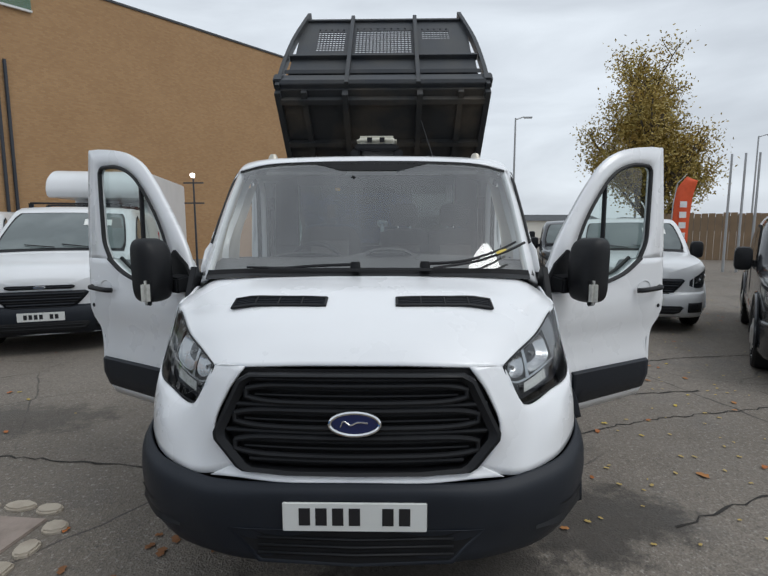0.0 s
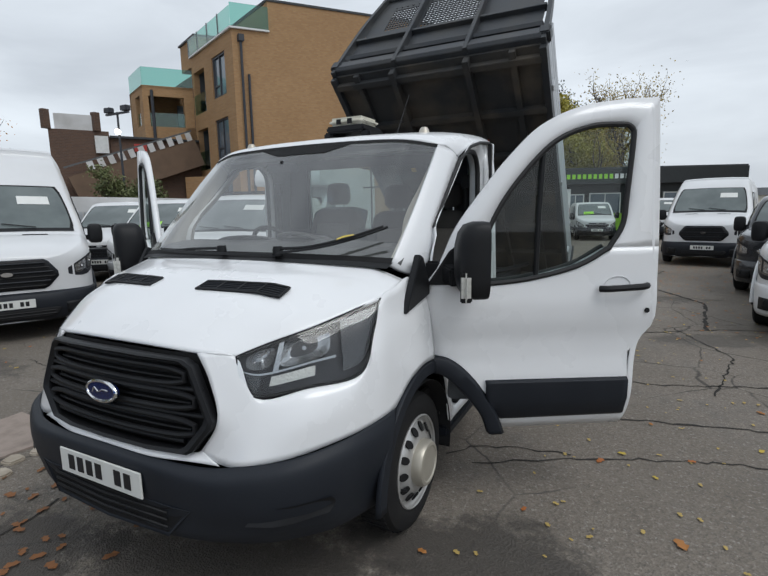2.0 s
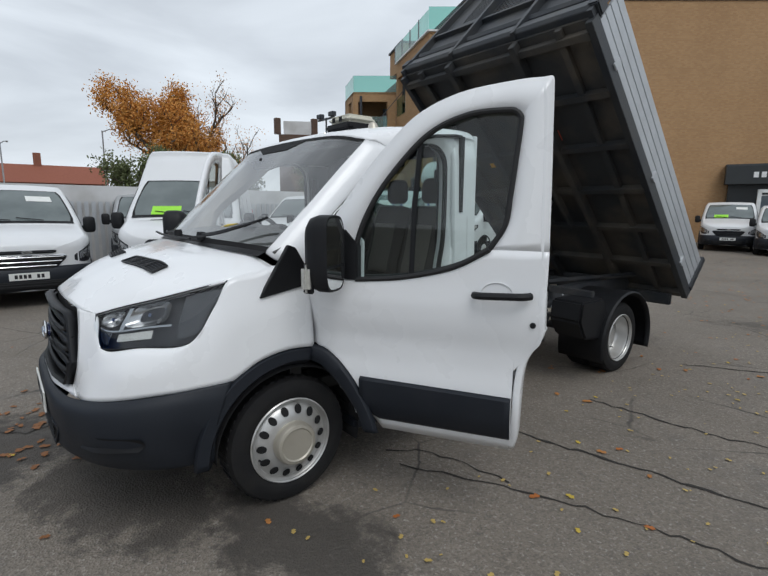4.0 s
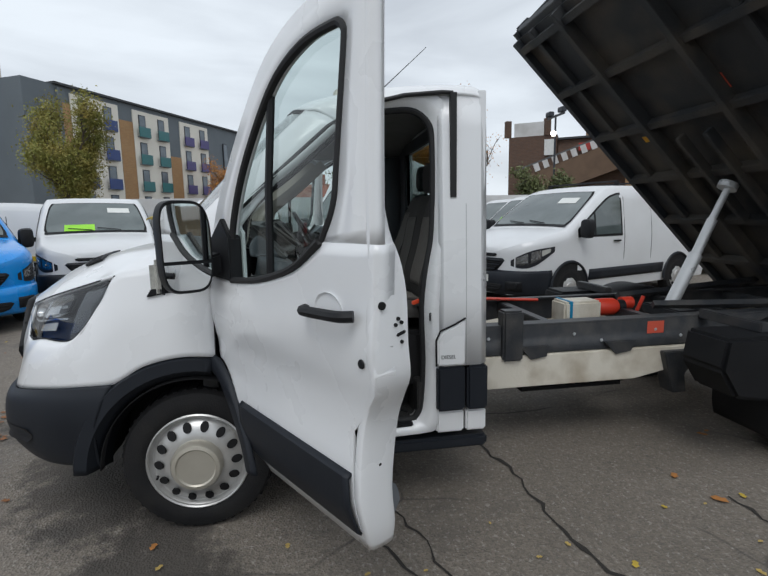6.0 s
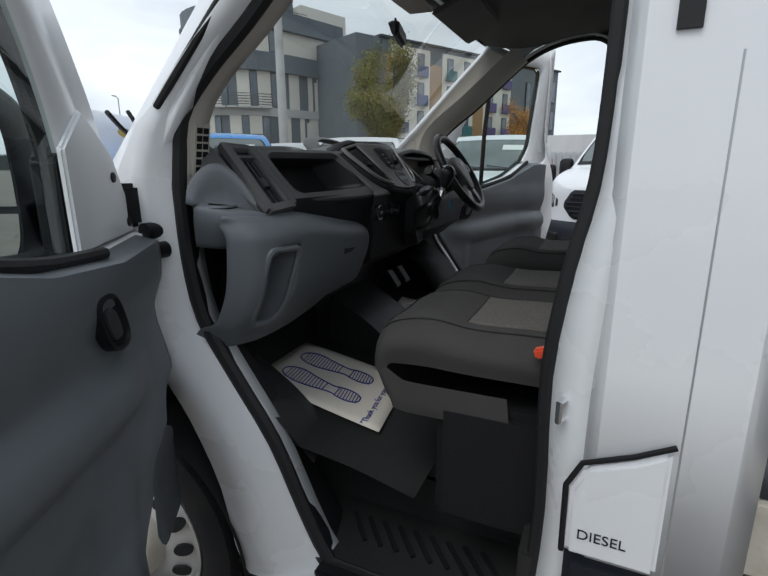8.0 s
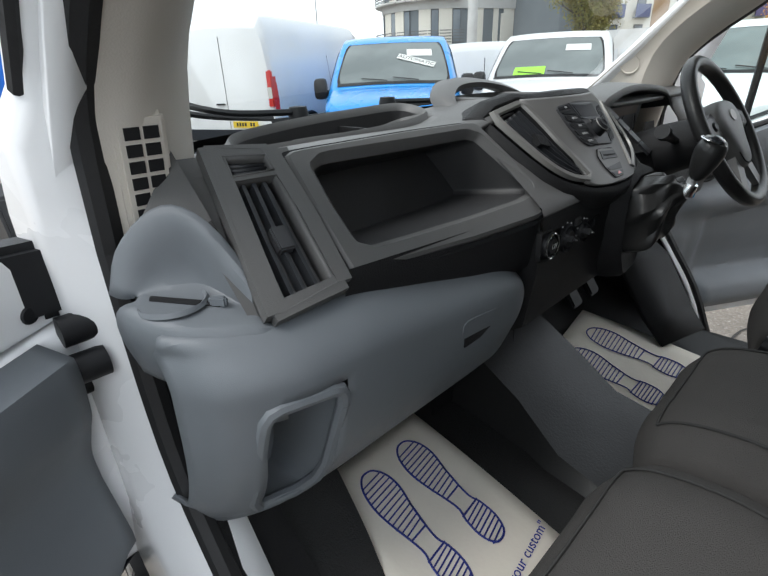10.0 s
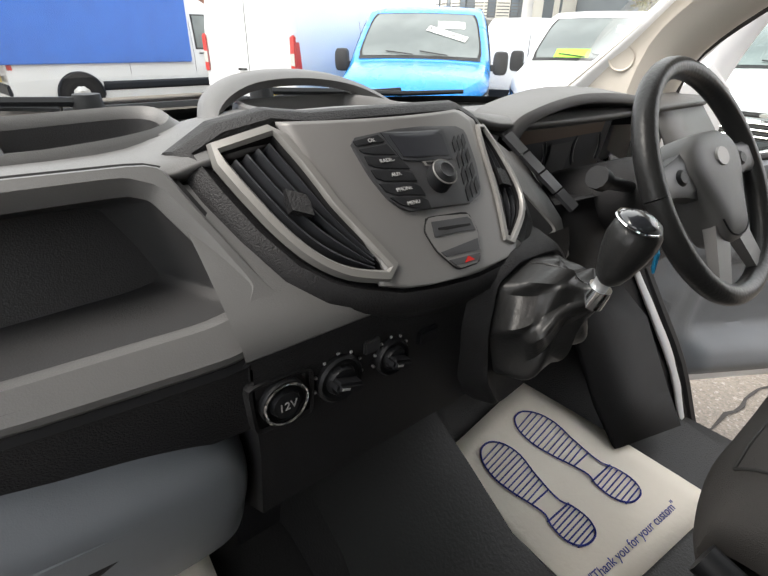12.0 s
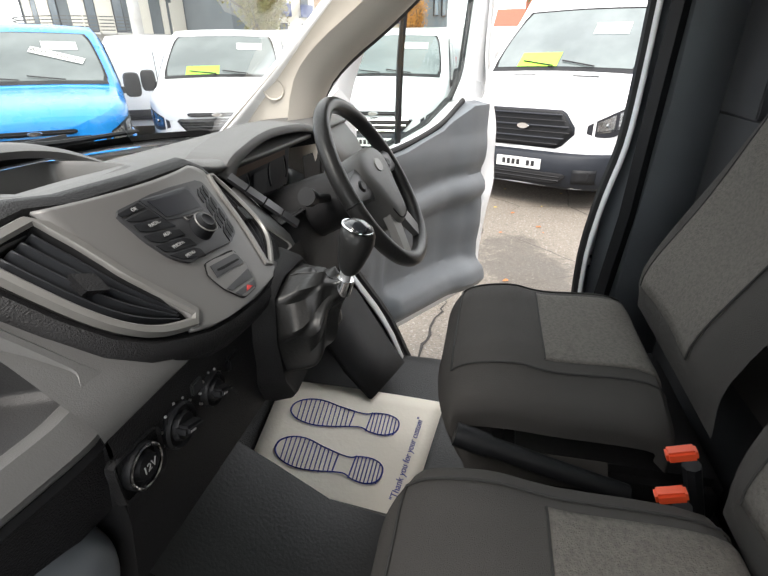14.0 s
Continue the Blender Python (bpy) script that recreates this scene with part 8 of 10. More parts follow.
# curved slate and cream hotel
hotel = thing("hotel_building", "slate and cream hotel with a rounded corner and balconies", "building")
arc = [(-41.5, -39.3), (-38.3, -37.2), (-36.9, -34.2), (-37.1, -31.4), (-38.9, -29.2), (-42.0, -27.7), (-45.5, -26.6), (-48.9, -25.6)]
arc = [(q[0], q[1]) for q in curve([(x, y, 0) for x, y in arc], 3)]
CLOTH = mat("pale_grey_concrete_band", (.55, .55, .54), .8, dark=(.49, .49, .48), scale=.4, bump=.1)
for i, (p, q) in enumerate(zip(arc, arc[1:])):
    d = math.hypot(q[0] - p[0], q[1] - p[1])
    m = local(q, (p[0] - q[0], p[1] - q[1])) @ Matrix.Rotation(math.pi, 4, "Z") @ Matrix.Translation((-d, 0, 0))
    def put(nm, vf, mm, par=hotel, lab=""):
        return part(nm, moved(vf, m), mm, par, lab, smooth=False)
    put("facade", box(0, d + .06, .15, 2.0, 0, 15.6), SLATE, lab="slate grey rendered facade")
    put("roof_edge", box(-.05, d + .08, -.55, .14, 14.0, 14.35), SLATE)
    put("roof_edge", box(-.05, d + .08, -.35, .14, 14.354, 15.7), SLATE)
    put("ledge", box(0, d + .04, -.45, .14, 10.2, 10.55), SLATE)
    put("band", box(0, d + .04, -.12, .14, 10.554, 11.95), SLATE)
    put("concrete_band", box(0, d + .03, -.05, .14, 6.1, 6.9), CLOTH)
    put("concrete_band", box(0, d + .03, -.05, .14, 0, 3.2), CLOTH)
    curved = i < 14
    kinds = ("cream", "window", "cream", "window", "slate") if curved else ("cream", "slate", "slim", "cream", "slate")
    for z0, z1, lvl in ((3.2, 6.1, 0), (6.9, 10.2, 1), (11.95, 14.0, 2)):
        kind = kinds[(i + (lvl == 0)) % 5]
        if lvl == 2:
            kind = ("cream", "window")[i % 2] if curved else "cream"
        if kind == "cream":
            put("cream_panel", box(0, d, .03, .14, z0, z1), CREAMR)
        elif kind == "slim":
            put("cream_panel", box(0, d * .45, .03, .14, z0, z1), CREAMR)
            put("cream_panel", box(d * .75, d, .03, .14, z0, z1 - .4), CREAMR)
        elif kind == "window":
            put("cream_panel", box(0, d * .22, .03, .14, z0, z1), CREAMR)
            w = put("window", box(d * .26, d * .98, .06, .14, z0 + .05, z1 - .05), FRAMED)
            put("pane", box(d * .32, d * .92, .03, .056, z0 + .12, z1 - .12), PANE, w)
    if i < 13:
        for z in (3.2, 6.9):
            r = put("balcony_rail", join(*[box(-.02, d + .02, -.75, -.70, z + .12 + .24 * k, z + .2 + .24 * k) for k in range(5)]), RAILM)
            put("balcony_slab", box(0, d, -.75, -.06, z - .15, z), CLOTH, r)
part("flat_roof", prism([(p[0], p[1]) for p in arc] + [(-56, -34), (-50, -42)], "z", 15.3, 15.4), ROOFDARK, hotel, smooth=False)
part("return_wall", prism([(-48.9, -25.6), (-45.0, -18.8), (-50, -17.5), (-55, -26)], "z", 0, 13.2), SLATE, hotel, "slate return wall", smooth=False)
part("plant_room", prism([(-46.0, -28.6), (-52.0, -26.6), (-54, -31), (-48, -33)], "z", 15.3, 17.6), CREAMR, hotel, smooth=False)
part("plant_room", prism([(-42.6, -30.2), (-45.6, -29.3), (-47, -33), (-44, -34)], "z", 15.3, 17.9), SLATE, hotel, smooth=False)
for k in range(7):
    part("roof_rail", tube([(-38.6 - 1.1 * k, -31.6 + .5 * k, 15.4), (-38.6 - 1.1 * k, -31.6 + .5 * k, 16.6), (-39.7 - 1.1 * k, -31.1 + .5 * k, 16.6)], .04, 5), RAILM, hotel)
# flats running away from it
flats = thing("apartment_row", "row of cream, slate and tan flats with coloured balconies", "building")
flats.matrix_basis = local((-72.3, -5.0), (27.3, -13.8)) @ Matrix.Translation((30.59, 0, 0)) @ Matrix.Rotation(math.pi, 4, "Z")
part("wall", box(-3, 30.6, .2, 12, 0, 13.4), SLATE, flats, "slate grey upper walls", smooth=False)
part("roof", box(-.3, 30.8, -.1, 12.3, 13.404, 13.6), ROOFDARK, flats, smooth=False)
TEALR, PURPLER = mat("teal_balcony_panel", (.03, .16, .17), .35), mat("violet_balcony_panel", (.07, .055, .20), .35)
for x0, x1, rail in ((1.25, 6.5, BLUERAIL), (8.35, 13.5, TEALR), (15.36, 20.4, PURPLER)):
    part("cream_bay", box(x0, x1, .08, .196, .3, 12.95), CREAMR, flats, smooth=False)
    for wx in (x0 + .72, x0 + 3.45):
        for z in (10.35, 7.55, 4.75, 1.95):
            w = part("window", box(wx, wx + .95, .02, .078, z, z + 2.2), FRAMED, flats, smooth=False)
            part("pane", box(wx + .1, wx + .85, .005, .018, z + .1, z + 2.1), PANE, w, smooth=False)
            b = part("balcony", box(wx - .32, wx + 1.25, -.32, -.27, z - .05, z + .95), rail, flats, smooth=False)
            part("balcony_slab", box(wx - .32, wx + 1.25, -.27, .0, z - .12, z - .02), SLATE, b, smooth=False)
for x0, x1, top in ((-.1, 1.2, 12.0), (6.55, 8.3, 11.65), (13.55, 15.3, 8.8), (20.45, 23.2, 5.6)):
    part("tan_bay", box(x0, x1, .09, .196, .0, top), TAN, flats, smooth=False)
for x, z0, z1 in ((23.5, 2.0, 11.5), (27.2, 9.4, 12.2), (27.2, 5.8, 8.4), (29.0, 9.4, 12.2), (29.0, 5.8, 8.4)):
    w = part("window", box(x, x + .95, .03, .196, z0, z1), FRAMED, flats, smooth=False)
    part("pane", box(x + .1, x + .85, .01, .026, z0 + .1, z1 - .1), PANE, w, smooth=False)

# dark brick stair tower with a raised walkway behind the wall
stair = thing("brick_stair_tower", "dark brown brick building with a raised walkway", "building")
part("tower", prism([(-23.9, 13.6), (-22.5, 15.8), (-26, 18), (-27.4, 15.6)], "z", 0, 5.85), DARKBRICK, stair, smooth=False)
part("parapet", prism([(-23.75, 13.84), (-22.85, 15.25), (-23.4, 15.6), (-24.3, 14.2)], "z", 5.854, 6.6), RENDERW, stair, "weathered white parapet", smooth=False)
for q in ((-23.95, 13.55), (-22.8, 15.35)):
    part("parapet_pier", box(q[0] - .15, q[0] + .15, q[1] - .15, q[1] + .15, 5.85, 6.75), DARKBRICK, stair, smooth=False)
part("roof_wing", prism([(-22.6, 15.9), (-20.2, 19.6), (-24, 22), (-26, 18.1)], "z", 0, 5.55), DARKBRICK, stair, smooth=False)
part("roof_wing_cap", prism([(-22.45, 15.8), (-20.1, 19.5), (-24, 22.2), (-26.2, 18.1)], "z", 5.554, 5.66), ROOFDARK, stair, smooth=False)
part("notice_board", moved(box(-.3, .3, -.06, 0, 4.75, 5.6), Matrix.Translation((-22.62, 15.45, 0)) @ Matrix.Rotation(radians(57), 4, "Z")), FRAMEW, stair, smooth=False)
part("red_panel", moved(box(-.3, .3, -.06, 0, 4.9, 5.3), Matrix.Translation((-21.75, 17.0, 0)) @ Matrix.Rotation(radians(57), 4, "Z")), mat("red_sign_board", (.45, .05, .04), .6), stair, smooth=False)
WALKM = Matrix.Translation((-22.6, 14.6, 3.9)) @ Matrix.Rotation(radians(60), 4, "Z") @ Matrix.Rotation(radians(-19.5), 4, "Y")
part("walkway", moved(box(-1.0, 5.4, -.3, .3, -1.5, -.1), WALKM), mat("brown_walkway", (.16, .105, .07), .85, dark=(.10, .07, .05), scale=1.5, bump=.3), stair, smooth=False)
for k in range(11):
    part("walkway_panel", moved(box(k * .5, k * .5 + .28, -.34, -.302, -.1, .32), WALKM), RENDERW, stair, smooth=False)
part("walkway_rail", moved(box(-1.0, 5.4, -.34, -.3, .322, .40), WALKM), RAILM, stair, smooth=False)
part("low_wing", prism([(-20.3, 18.5), (-17.5, 19.5), (-19, 24), (-23, 22.5)], "z", 0, 3.6), TAN, stair, smooth=False)

# sales office with dark fascia
office = thing("sales_office", "low dark sales office with lime green panels and a dark fascia", "building")
office.matrix_basis = local((-5.5, 28.8), (12.3, 5.0))
DARKCLAD = mat("near_black_cladding", (.022, .026, .028), .5, scale=2.0)
part("wall", box(0, 13.6, .1, 8, 0, 3.0), DARKCLAD, office, smooth=False)
part("fascia", box(-.2, 13.8, -.5, .1, 2.9, 3.75), DARKCLAD, office, "dark fascia board", smooth=False)
part("roof", box(-.2, 13.8, -.4, 8, 3.75, 3.85), ROOFDARK, office, smooth=False)
for k in range(21):
    mm = WHITEINK if k < 7 or k > 17 else GREENCARD
    part("fascia_bar", box(.9 + .30 * k + .2 * (k > 7), 1.09 + .30 * k + .2 * (k > 7), -.515, -.502, 3.20, 3.46), mm, office, smooth=False)
for x, w in ((1.2, 1.6), (3.0, .8), (4.0, 1.0), (5.3, 1.8), (9.5, 1.6)):
    window(office, x, .5 if w > 1 else .05, w, 1.9 if w > 1 else 2.3, FRAMEW, y=.06)
for x, w, h in ((5.2, 2.6, 1.0), (7.3, 1.5, 2.3), (9.2, 2.4, 1.0), (12.0, 1.2, 2.2)):
    part("lime_panel", box(x, x + w, -.02, .05, .2, .2 + h), LIMEWALL, office, smooth=False)
part("porch_frame", join(box(1.0, 1.15, -1.6, -1.45, 0, 2.6), box(3.6, 3.75, -1.6, -1.45, 0, 2.6), box(1.0, 3.75, -1.6, -1.45, 2.45, 2.6)), FRAMEW, office, smooth=False)

# distant houses
for at_, e, ln, h, mm in (((-78, 1.0), (.1, 1), 12, 4.6, REDBRICK), ((-26, -60), (1, -.35), 16, 8.0, REDBRICK), ((10, 72), (1, .1), 22, 2.6, CREAMR)):
    h_ob = thing("distant_house", "distant low building beyond the yard", "house", "distant houses")
    h_ob.matrix_basis = local(at_, e)
    part("wall", box(0, ln, 0, 8, 0, h), mm, h_ob, smooth=False)
    part("roof", prism([(-.4, h), (4, h + (2.6 if h > 3 else 1.0)), (8.4, h)], "x", -.3, ln + .3), mat("red_tile_roof", (.26, .085, .05), .8, bump=.3, bump_scale=8) if mm is REDBRICK else ROOFDARK, h_ob, smooth=False)
    if h > 3:
        part("chimney", box(ln * .3, ln * .3 + .9, 3.6, 4.4, h + 1.5, h + 4.2), REDBRICK, h_ob, smooth=False)

# yard wall with fence boards
wall_ob = part("yard_wall", box(-12.6, -12.3, -4, 16.5, 0, 2.15), RENDERW, smooth=False)
tagged(wall_ob, "white painted yard wall with grey fence boards", "wall", kind="structure")
board_me = None
for k in range(118):
    if board_me is None:
        ob = part("fence_board", box(0, .025, 0, .10, .15, 1.72), ALU, wall_ob, smooth=False)
        board_me = ob.data
    else:
        ob = new("fence_board", board_me)
        ob.parent = wall_ob
    ob.location = (-12.25, -3.8 + .17 * k, 0)
for at_, e, ln, h in (((13.5, 24), (1, -.45), 26, 2.3), ((-24, -12), (-.5, .86), 34, 1.6)):
    f = thing("boundary_fence", "weathered boarded fence at the yard's edge", "fence")
    f.matrix_basis = local(at_, e)
    wood = mat("weathered_fence", (.24, .165, .10), .85, dark=(.17, .12, .08), scale=2.0, bump=.3) if h > 2 else RENDERW
    n = int(ln / .3)
    for k in range(n):
        part("board", box(k * .3, k * .3 + .28, rng.uniform(0, .02), .04, 0, h + rng.uniform(-.03, .03)), wood, f, smooth=False)

# lamp posts, mast and flag
def post(name, label, at_, h, r, m, arm=None, r2=None):
    e = thing(name, label, "lamp post", at=Matrix.Translation((at_[0], at_[1], 0)))
    part("pole", tube([(0, 0, 0), (0, 0, h * .5), (0, 0, h)], r, 10, r2 or r * .7), m, e)
    if arm:
        part("arm", tube([(0, 0, h - .1), (arm[0] * .6, arm[1] * .6, h + .1), (arm[0], arm[1], h + .1)], r * .5, 8), m, e)
        part("lantern", moved(box(-.28, .28, -.09, .09, -.05, .05), Matrix.Translation((arm[0], arm[1], h + .08))), m, e, bevel=.02)
    return e


GALV = mat("galvanised_post", (.42, .43, .44), .5, metal=.5, scale=3)
post("camera_mast", "thick pale camera mast by the road", (-19.6, -12.8), 14, .24, RENDERW, r2=.17)
fl = post("floodlight_post", "dark post with twin floodlights and a lit lamp", (-18.3, 13.4), 6.0, .06, FRAMED)
part("cross_arm", box(-.75, .75, -.04, .04, 5.9, 5.98), FRAMED, fl)
for s_ in (1, -1):
    part("floodlight", moved(box(-.2, .2, -.12, .12, -.09, .12), Matrix.Translation((s_ * .55, .0, 6.1))), FRAMED, fl, bevel=.02)
part("lit_lamp", lathe([(0, .12), (.1, .08), (.13, 0), (.08, -.1), (0, -.12)], 14, "z", (.12, -.15, 5.15)), mat("lit_lamp_glow", (1.0, .95, .82), .4, emit=6.0), fl, "glowing lamp")
fl2 = post("floodlight_post", "thin dark post with a small lit lamp", (-5.87, 13.37), 3.1, .035, FRAMED)
for z in (2.35, 2.95):
    part("cross_arm", box(-.3, .3, -.02, .02, z, z + .04), FRAMED, fl2)
part("lit_lamp", lathe([(0, .07), (.06, .05), (.075, 0), (.05, -.06), (0, -.07)], 14, "z", (0, -.05, 3.19)), mat("small_lamp_glow", (1.0, .96, .88), .4, emit=4.0), fl2, "glowing lamp")
for p, h, a in (((8.5, 33), 9, (.9, .2)), ((15.5, 30), 9, (-1, 0)), ((30, 40), 9, (1, 0)), ((-46, 8), 8, (.8, .8)), ((-40, -50), 9, (.8, .4)), ((-52, 1), 7, (.5, .5))):
    post("street_lamp", "slim grey street lamp", p, h, .08, GALV, a)
for k in range(3):
    post("goal_post", "grey steel post at the yard's edge", (12.2 + .35 * k, 16.5 - .2 * k), 4.2, .05, GALV)
flag = thing("feather_flag", "orange-red feather flag with white lettering bars", "flag", at=Matrix.Translation((10.4, 16.8, 0)))
part("pole", tube([(0, 0, 0), (0, 0, 2.4), (.12, 0, 3.2), (.45, 0, 3.55)], .025, 8, .012), GALV, flag)
sail = curve([(.02, 0, .9), (.03, 0, 2.2), (.12, 0, 3.0), (.45, 0, 3.45)], 4)
sail2 = curve([(.62, 0, .9), (.66, .05, 1.8), (.72, .03, 2.7), (.85, 0, 3.3)], 4)
part("sail", loft([sail, [tuple((np.array(a) + np.array(b)) / 2 + (0, .05, 0)) for a, b in zip(sail, sail2)], sail2], closed=False), mat("flag_red", (.72, .10, .03), .7), flag, thick=.01)
for k in range(4):
    part("letter_bar", box(.25, .50, -.03, -.02, 1.2 + .38 * k, 1.42 + .38 * k), WHITEINK, flag, smooth=False)


# ---- trees ----
BARK = mat("grey_brown_bark", (.105, .085, .065), .9, dark=(.06, .05, .04), scale=9.0, bump=.6, bump_scale=20)


def leaf_mat(name, a, b):
    m = mat(name, a, .65, dark=b, scale=.9, amount=1.0)
    return m


def tree(name, at_, h, spread, leaves, label, count=2600, size=.22, trunk=.35, start=.28, seed=1, droop=0.0, upright=1.0):
    r = random.Random(seed)
    e = thing(name, label, "tree", at=Matrix.Translation((at_[0], at_[1], 0)))
    tubes, tips = [], []
    def branch(p, d, ln, rad, level):
        pts = [p]
        for k in range(4):
            d = (d + Vector((r.uniform(-.25, .25), r.uniform(-.25, .25), r.uniform(-.05, .22) * upright - droop * level * .1))).normalized()
            p = p + d * ln / 4
            pts.append(p)
        tubes.append(tube(pts, rad, 6 if level < 2 else 4, rad * .45))
        if level >= 2:
            tips.extend(pts[1:])
        if level < 4:
            for k in range(9 if level == 0 else (4 if level < 3 else 2)):
                q = pts[r.randint(1, 4)] if level else pts[1 + k % 4]
                a = r.uniform(0, math.tau) if level else k * 2.4 + r.uniform(-.4, .4)
                out = Vector((math.cos(a) * spread, math.sin(a) * spread, r.uniform(.35, 1.1) * upright)).normalized()
                branch(q, (d * .35 + out).normalized(), ln * r.uniform(.48, .68), rad * .5, level + 1)
    branch(Vector((0, 0, 0)), Vector((0, 0, 1)), h * .42, trunk, 0)
    top = max(t.z for t in tips)
    part("trunk", join(*tubes), BARK, e, "grey-brown trunk and branches", weld=False)
    g = np.random.default_rng(seed)
    tp = np.array([tuple(t) for t in tips])
    c = tp[g.integers(0, len(tp), count)] + g.normal(0, 1, (count, 3)) * (.30 * h / 11)
    c[:, 2] -= droop * g.random(count) * 1.2
    c = c[c[:, 2] > h * start]
    u = g.normal(0, 1, c.shape)
    u /= np.linalg.norm(u, axis=1)[:, None]
    v = np.cross(u, g.normal(0, 1, c.shape))
    v /= np.linalg.norm(v, axis=1)[:, None]
    s = (size * g.uniform(.6, 1.3, len(c)))[:, None]
    vs = np.stack([c - u * s, c + v * s * .5, c + u * s, c - v * s * .5], 1).reshape(-1, 3).tolist()
    fs = np.arange(len(vs)).reshape(-1, 4).tolist()
    if fs:
        tagged(part("crown", (vs, fs), leaves, e, "loose crown of small leaves", smooth=False, weld=False), kind="stuff")
    return e


OLIVE = leaf_mat("olive_yellow_leaves", (.36, .28, .07), (.44, .30, .07))
AUTUMN = leaf_mat("orange_autumn_leaves", (.60, .27, .05), (.46, .22, .05))
GREEN = leaf_mat("dull_green_leaves", (.14, .16, .06), (.09, .115, .045))
YELLOWG = leaf_mat("yellow_green_leaves", (.42, .37, .06), (.26, .26, .05))
CONIFER = leaf_mat("dark_conifer_needles", (.025, .04, .025), (.018, .03, .02))
tree("willow_tree", (14.9, 26.3), 13.4, .95, OLIVE, "tall willow with olive yellow leaves", 40000, .085, .40, .12, 3, .2)
tree("birch_tree", (.6, 33.3), 12.5, .6, OLIVE, "slim birch with sparse yellow leaves", 6000, .07, .16, .3, 5)
tree("autumn_tree", (-40, 13), 15, .9, AUTUMN, "broad autumn tree with orange leaves", 42000, .11, .5, .12, 7)
tree("bare_tree", (-44, 17), 15, .7, AUTUMN, "tall bare tree with few orange leaves", 6000, .09, .4, .3, 9)
tree("green_tree", (-33, 9.5), 7, 1.1, GREEN, "dark green tree beyond the wall", 20000, .10, .3, .05, 11)
tree("street_tree", (-32.5, -13.0), 11.5, .85, leaf_mat("late_green_leaves", (.22, .23, .05), (.34, .26, .06)), "street tree with green and yellow leaves", 34000, .085, .22, .22, 13)
tree("street_tree", (-60, -7.5), 10, .6, AUTUMN, "thin street tree with yellow leaves", 7000, .09, .2, .3, 15)
tree("yellow_tree", (-2.6, 39), 11.5, 1.25, YELLOWG, "dense yellow-green tree behind the sales office", 60000, .11, .45, .1, 17)
tree("conifer_tree", (-5.9, 54), 15.5, .55, CONIFER, "dark conifer behind the sales office", 26000, .14, .4, .2, 21)
tree("conifer_tree", (-8.0, 54.5), 14, .5, CONIFER, "dark conifer behind the sales office", 24000, .14, .4, .2, 23)
tree("conifer_tree", (-3.0, 55), 14.2, .5, CONIFER, "dark conifer behind the sales office", 24000, .14, .4, .2, 24)
for k, p in enumerate(((-15, 8), (-14.8, 11.5), (-16.5, 4), (-55, 4), (-52, 7))):
    tree("hedge_bush", p, 4.2, 1.5, GREEN, "ragged green bush behind the wall", 11000, .06, .1, .05, 31 + k)
vs, fs = [], []
for k in range(72):
    a0, a1 = k * math.tau / 72, (k + 1) * math.tau / 72
    h0, h1 = (5.0 + 2.5 * math.sin(k * 1.7) * math.sin(k * .53) + 1.5 * math.sin(k * 3.1) for k in (k, (k + 1) % 72))
    i = len(vs)
    vs += [(220 * math.cos(a0), 220 * math.sin(a0), -1), (220 * math.cos(a1), 220 * math.sin(a1), -1), (220 * math.cos(a1), 220 * math.sin(a1), h1), (220 * math.cos(a0), 220 * math.sin(a0), h0)]
    fs.append((i, i + 1, i + 2, i + 3))
tagged(part("backdrop", (vs, fs), mat("distant_woods", (.10, .105, .10), .95, dark=(.07, .075, .07), scale=.1), smooth=False, weld=False), "far hazy treeline round the horizon", "backdrop", kind="structure")

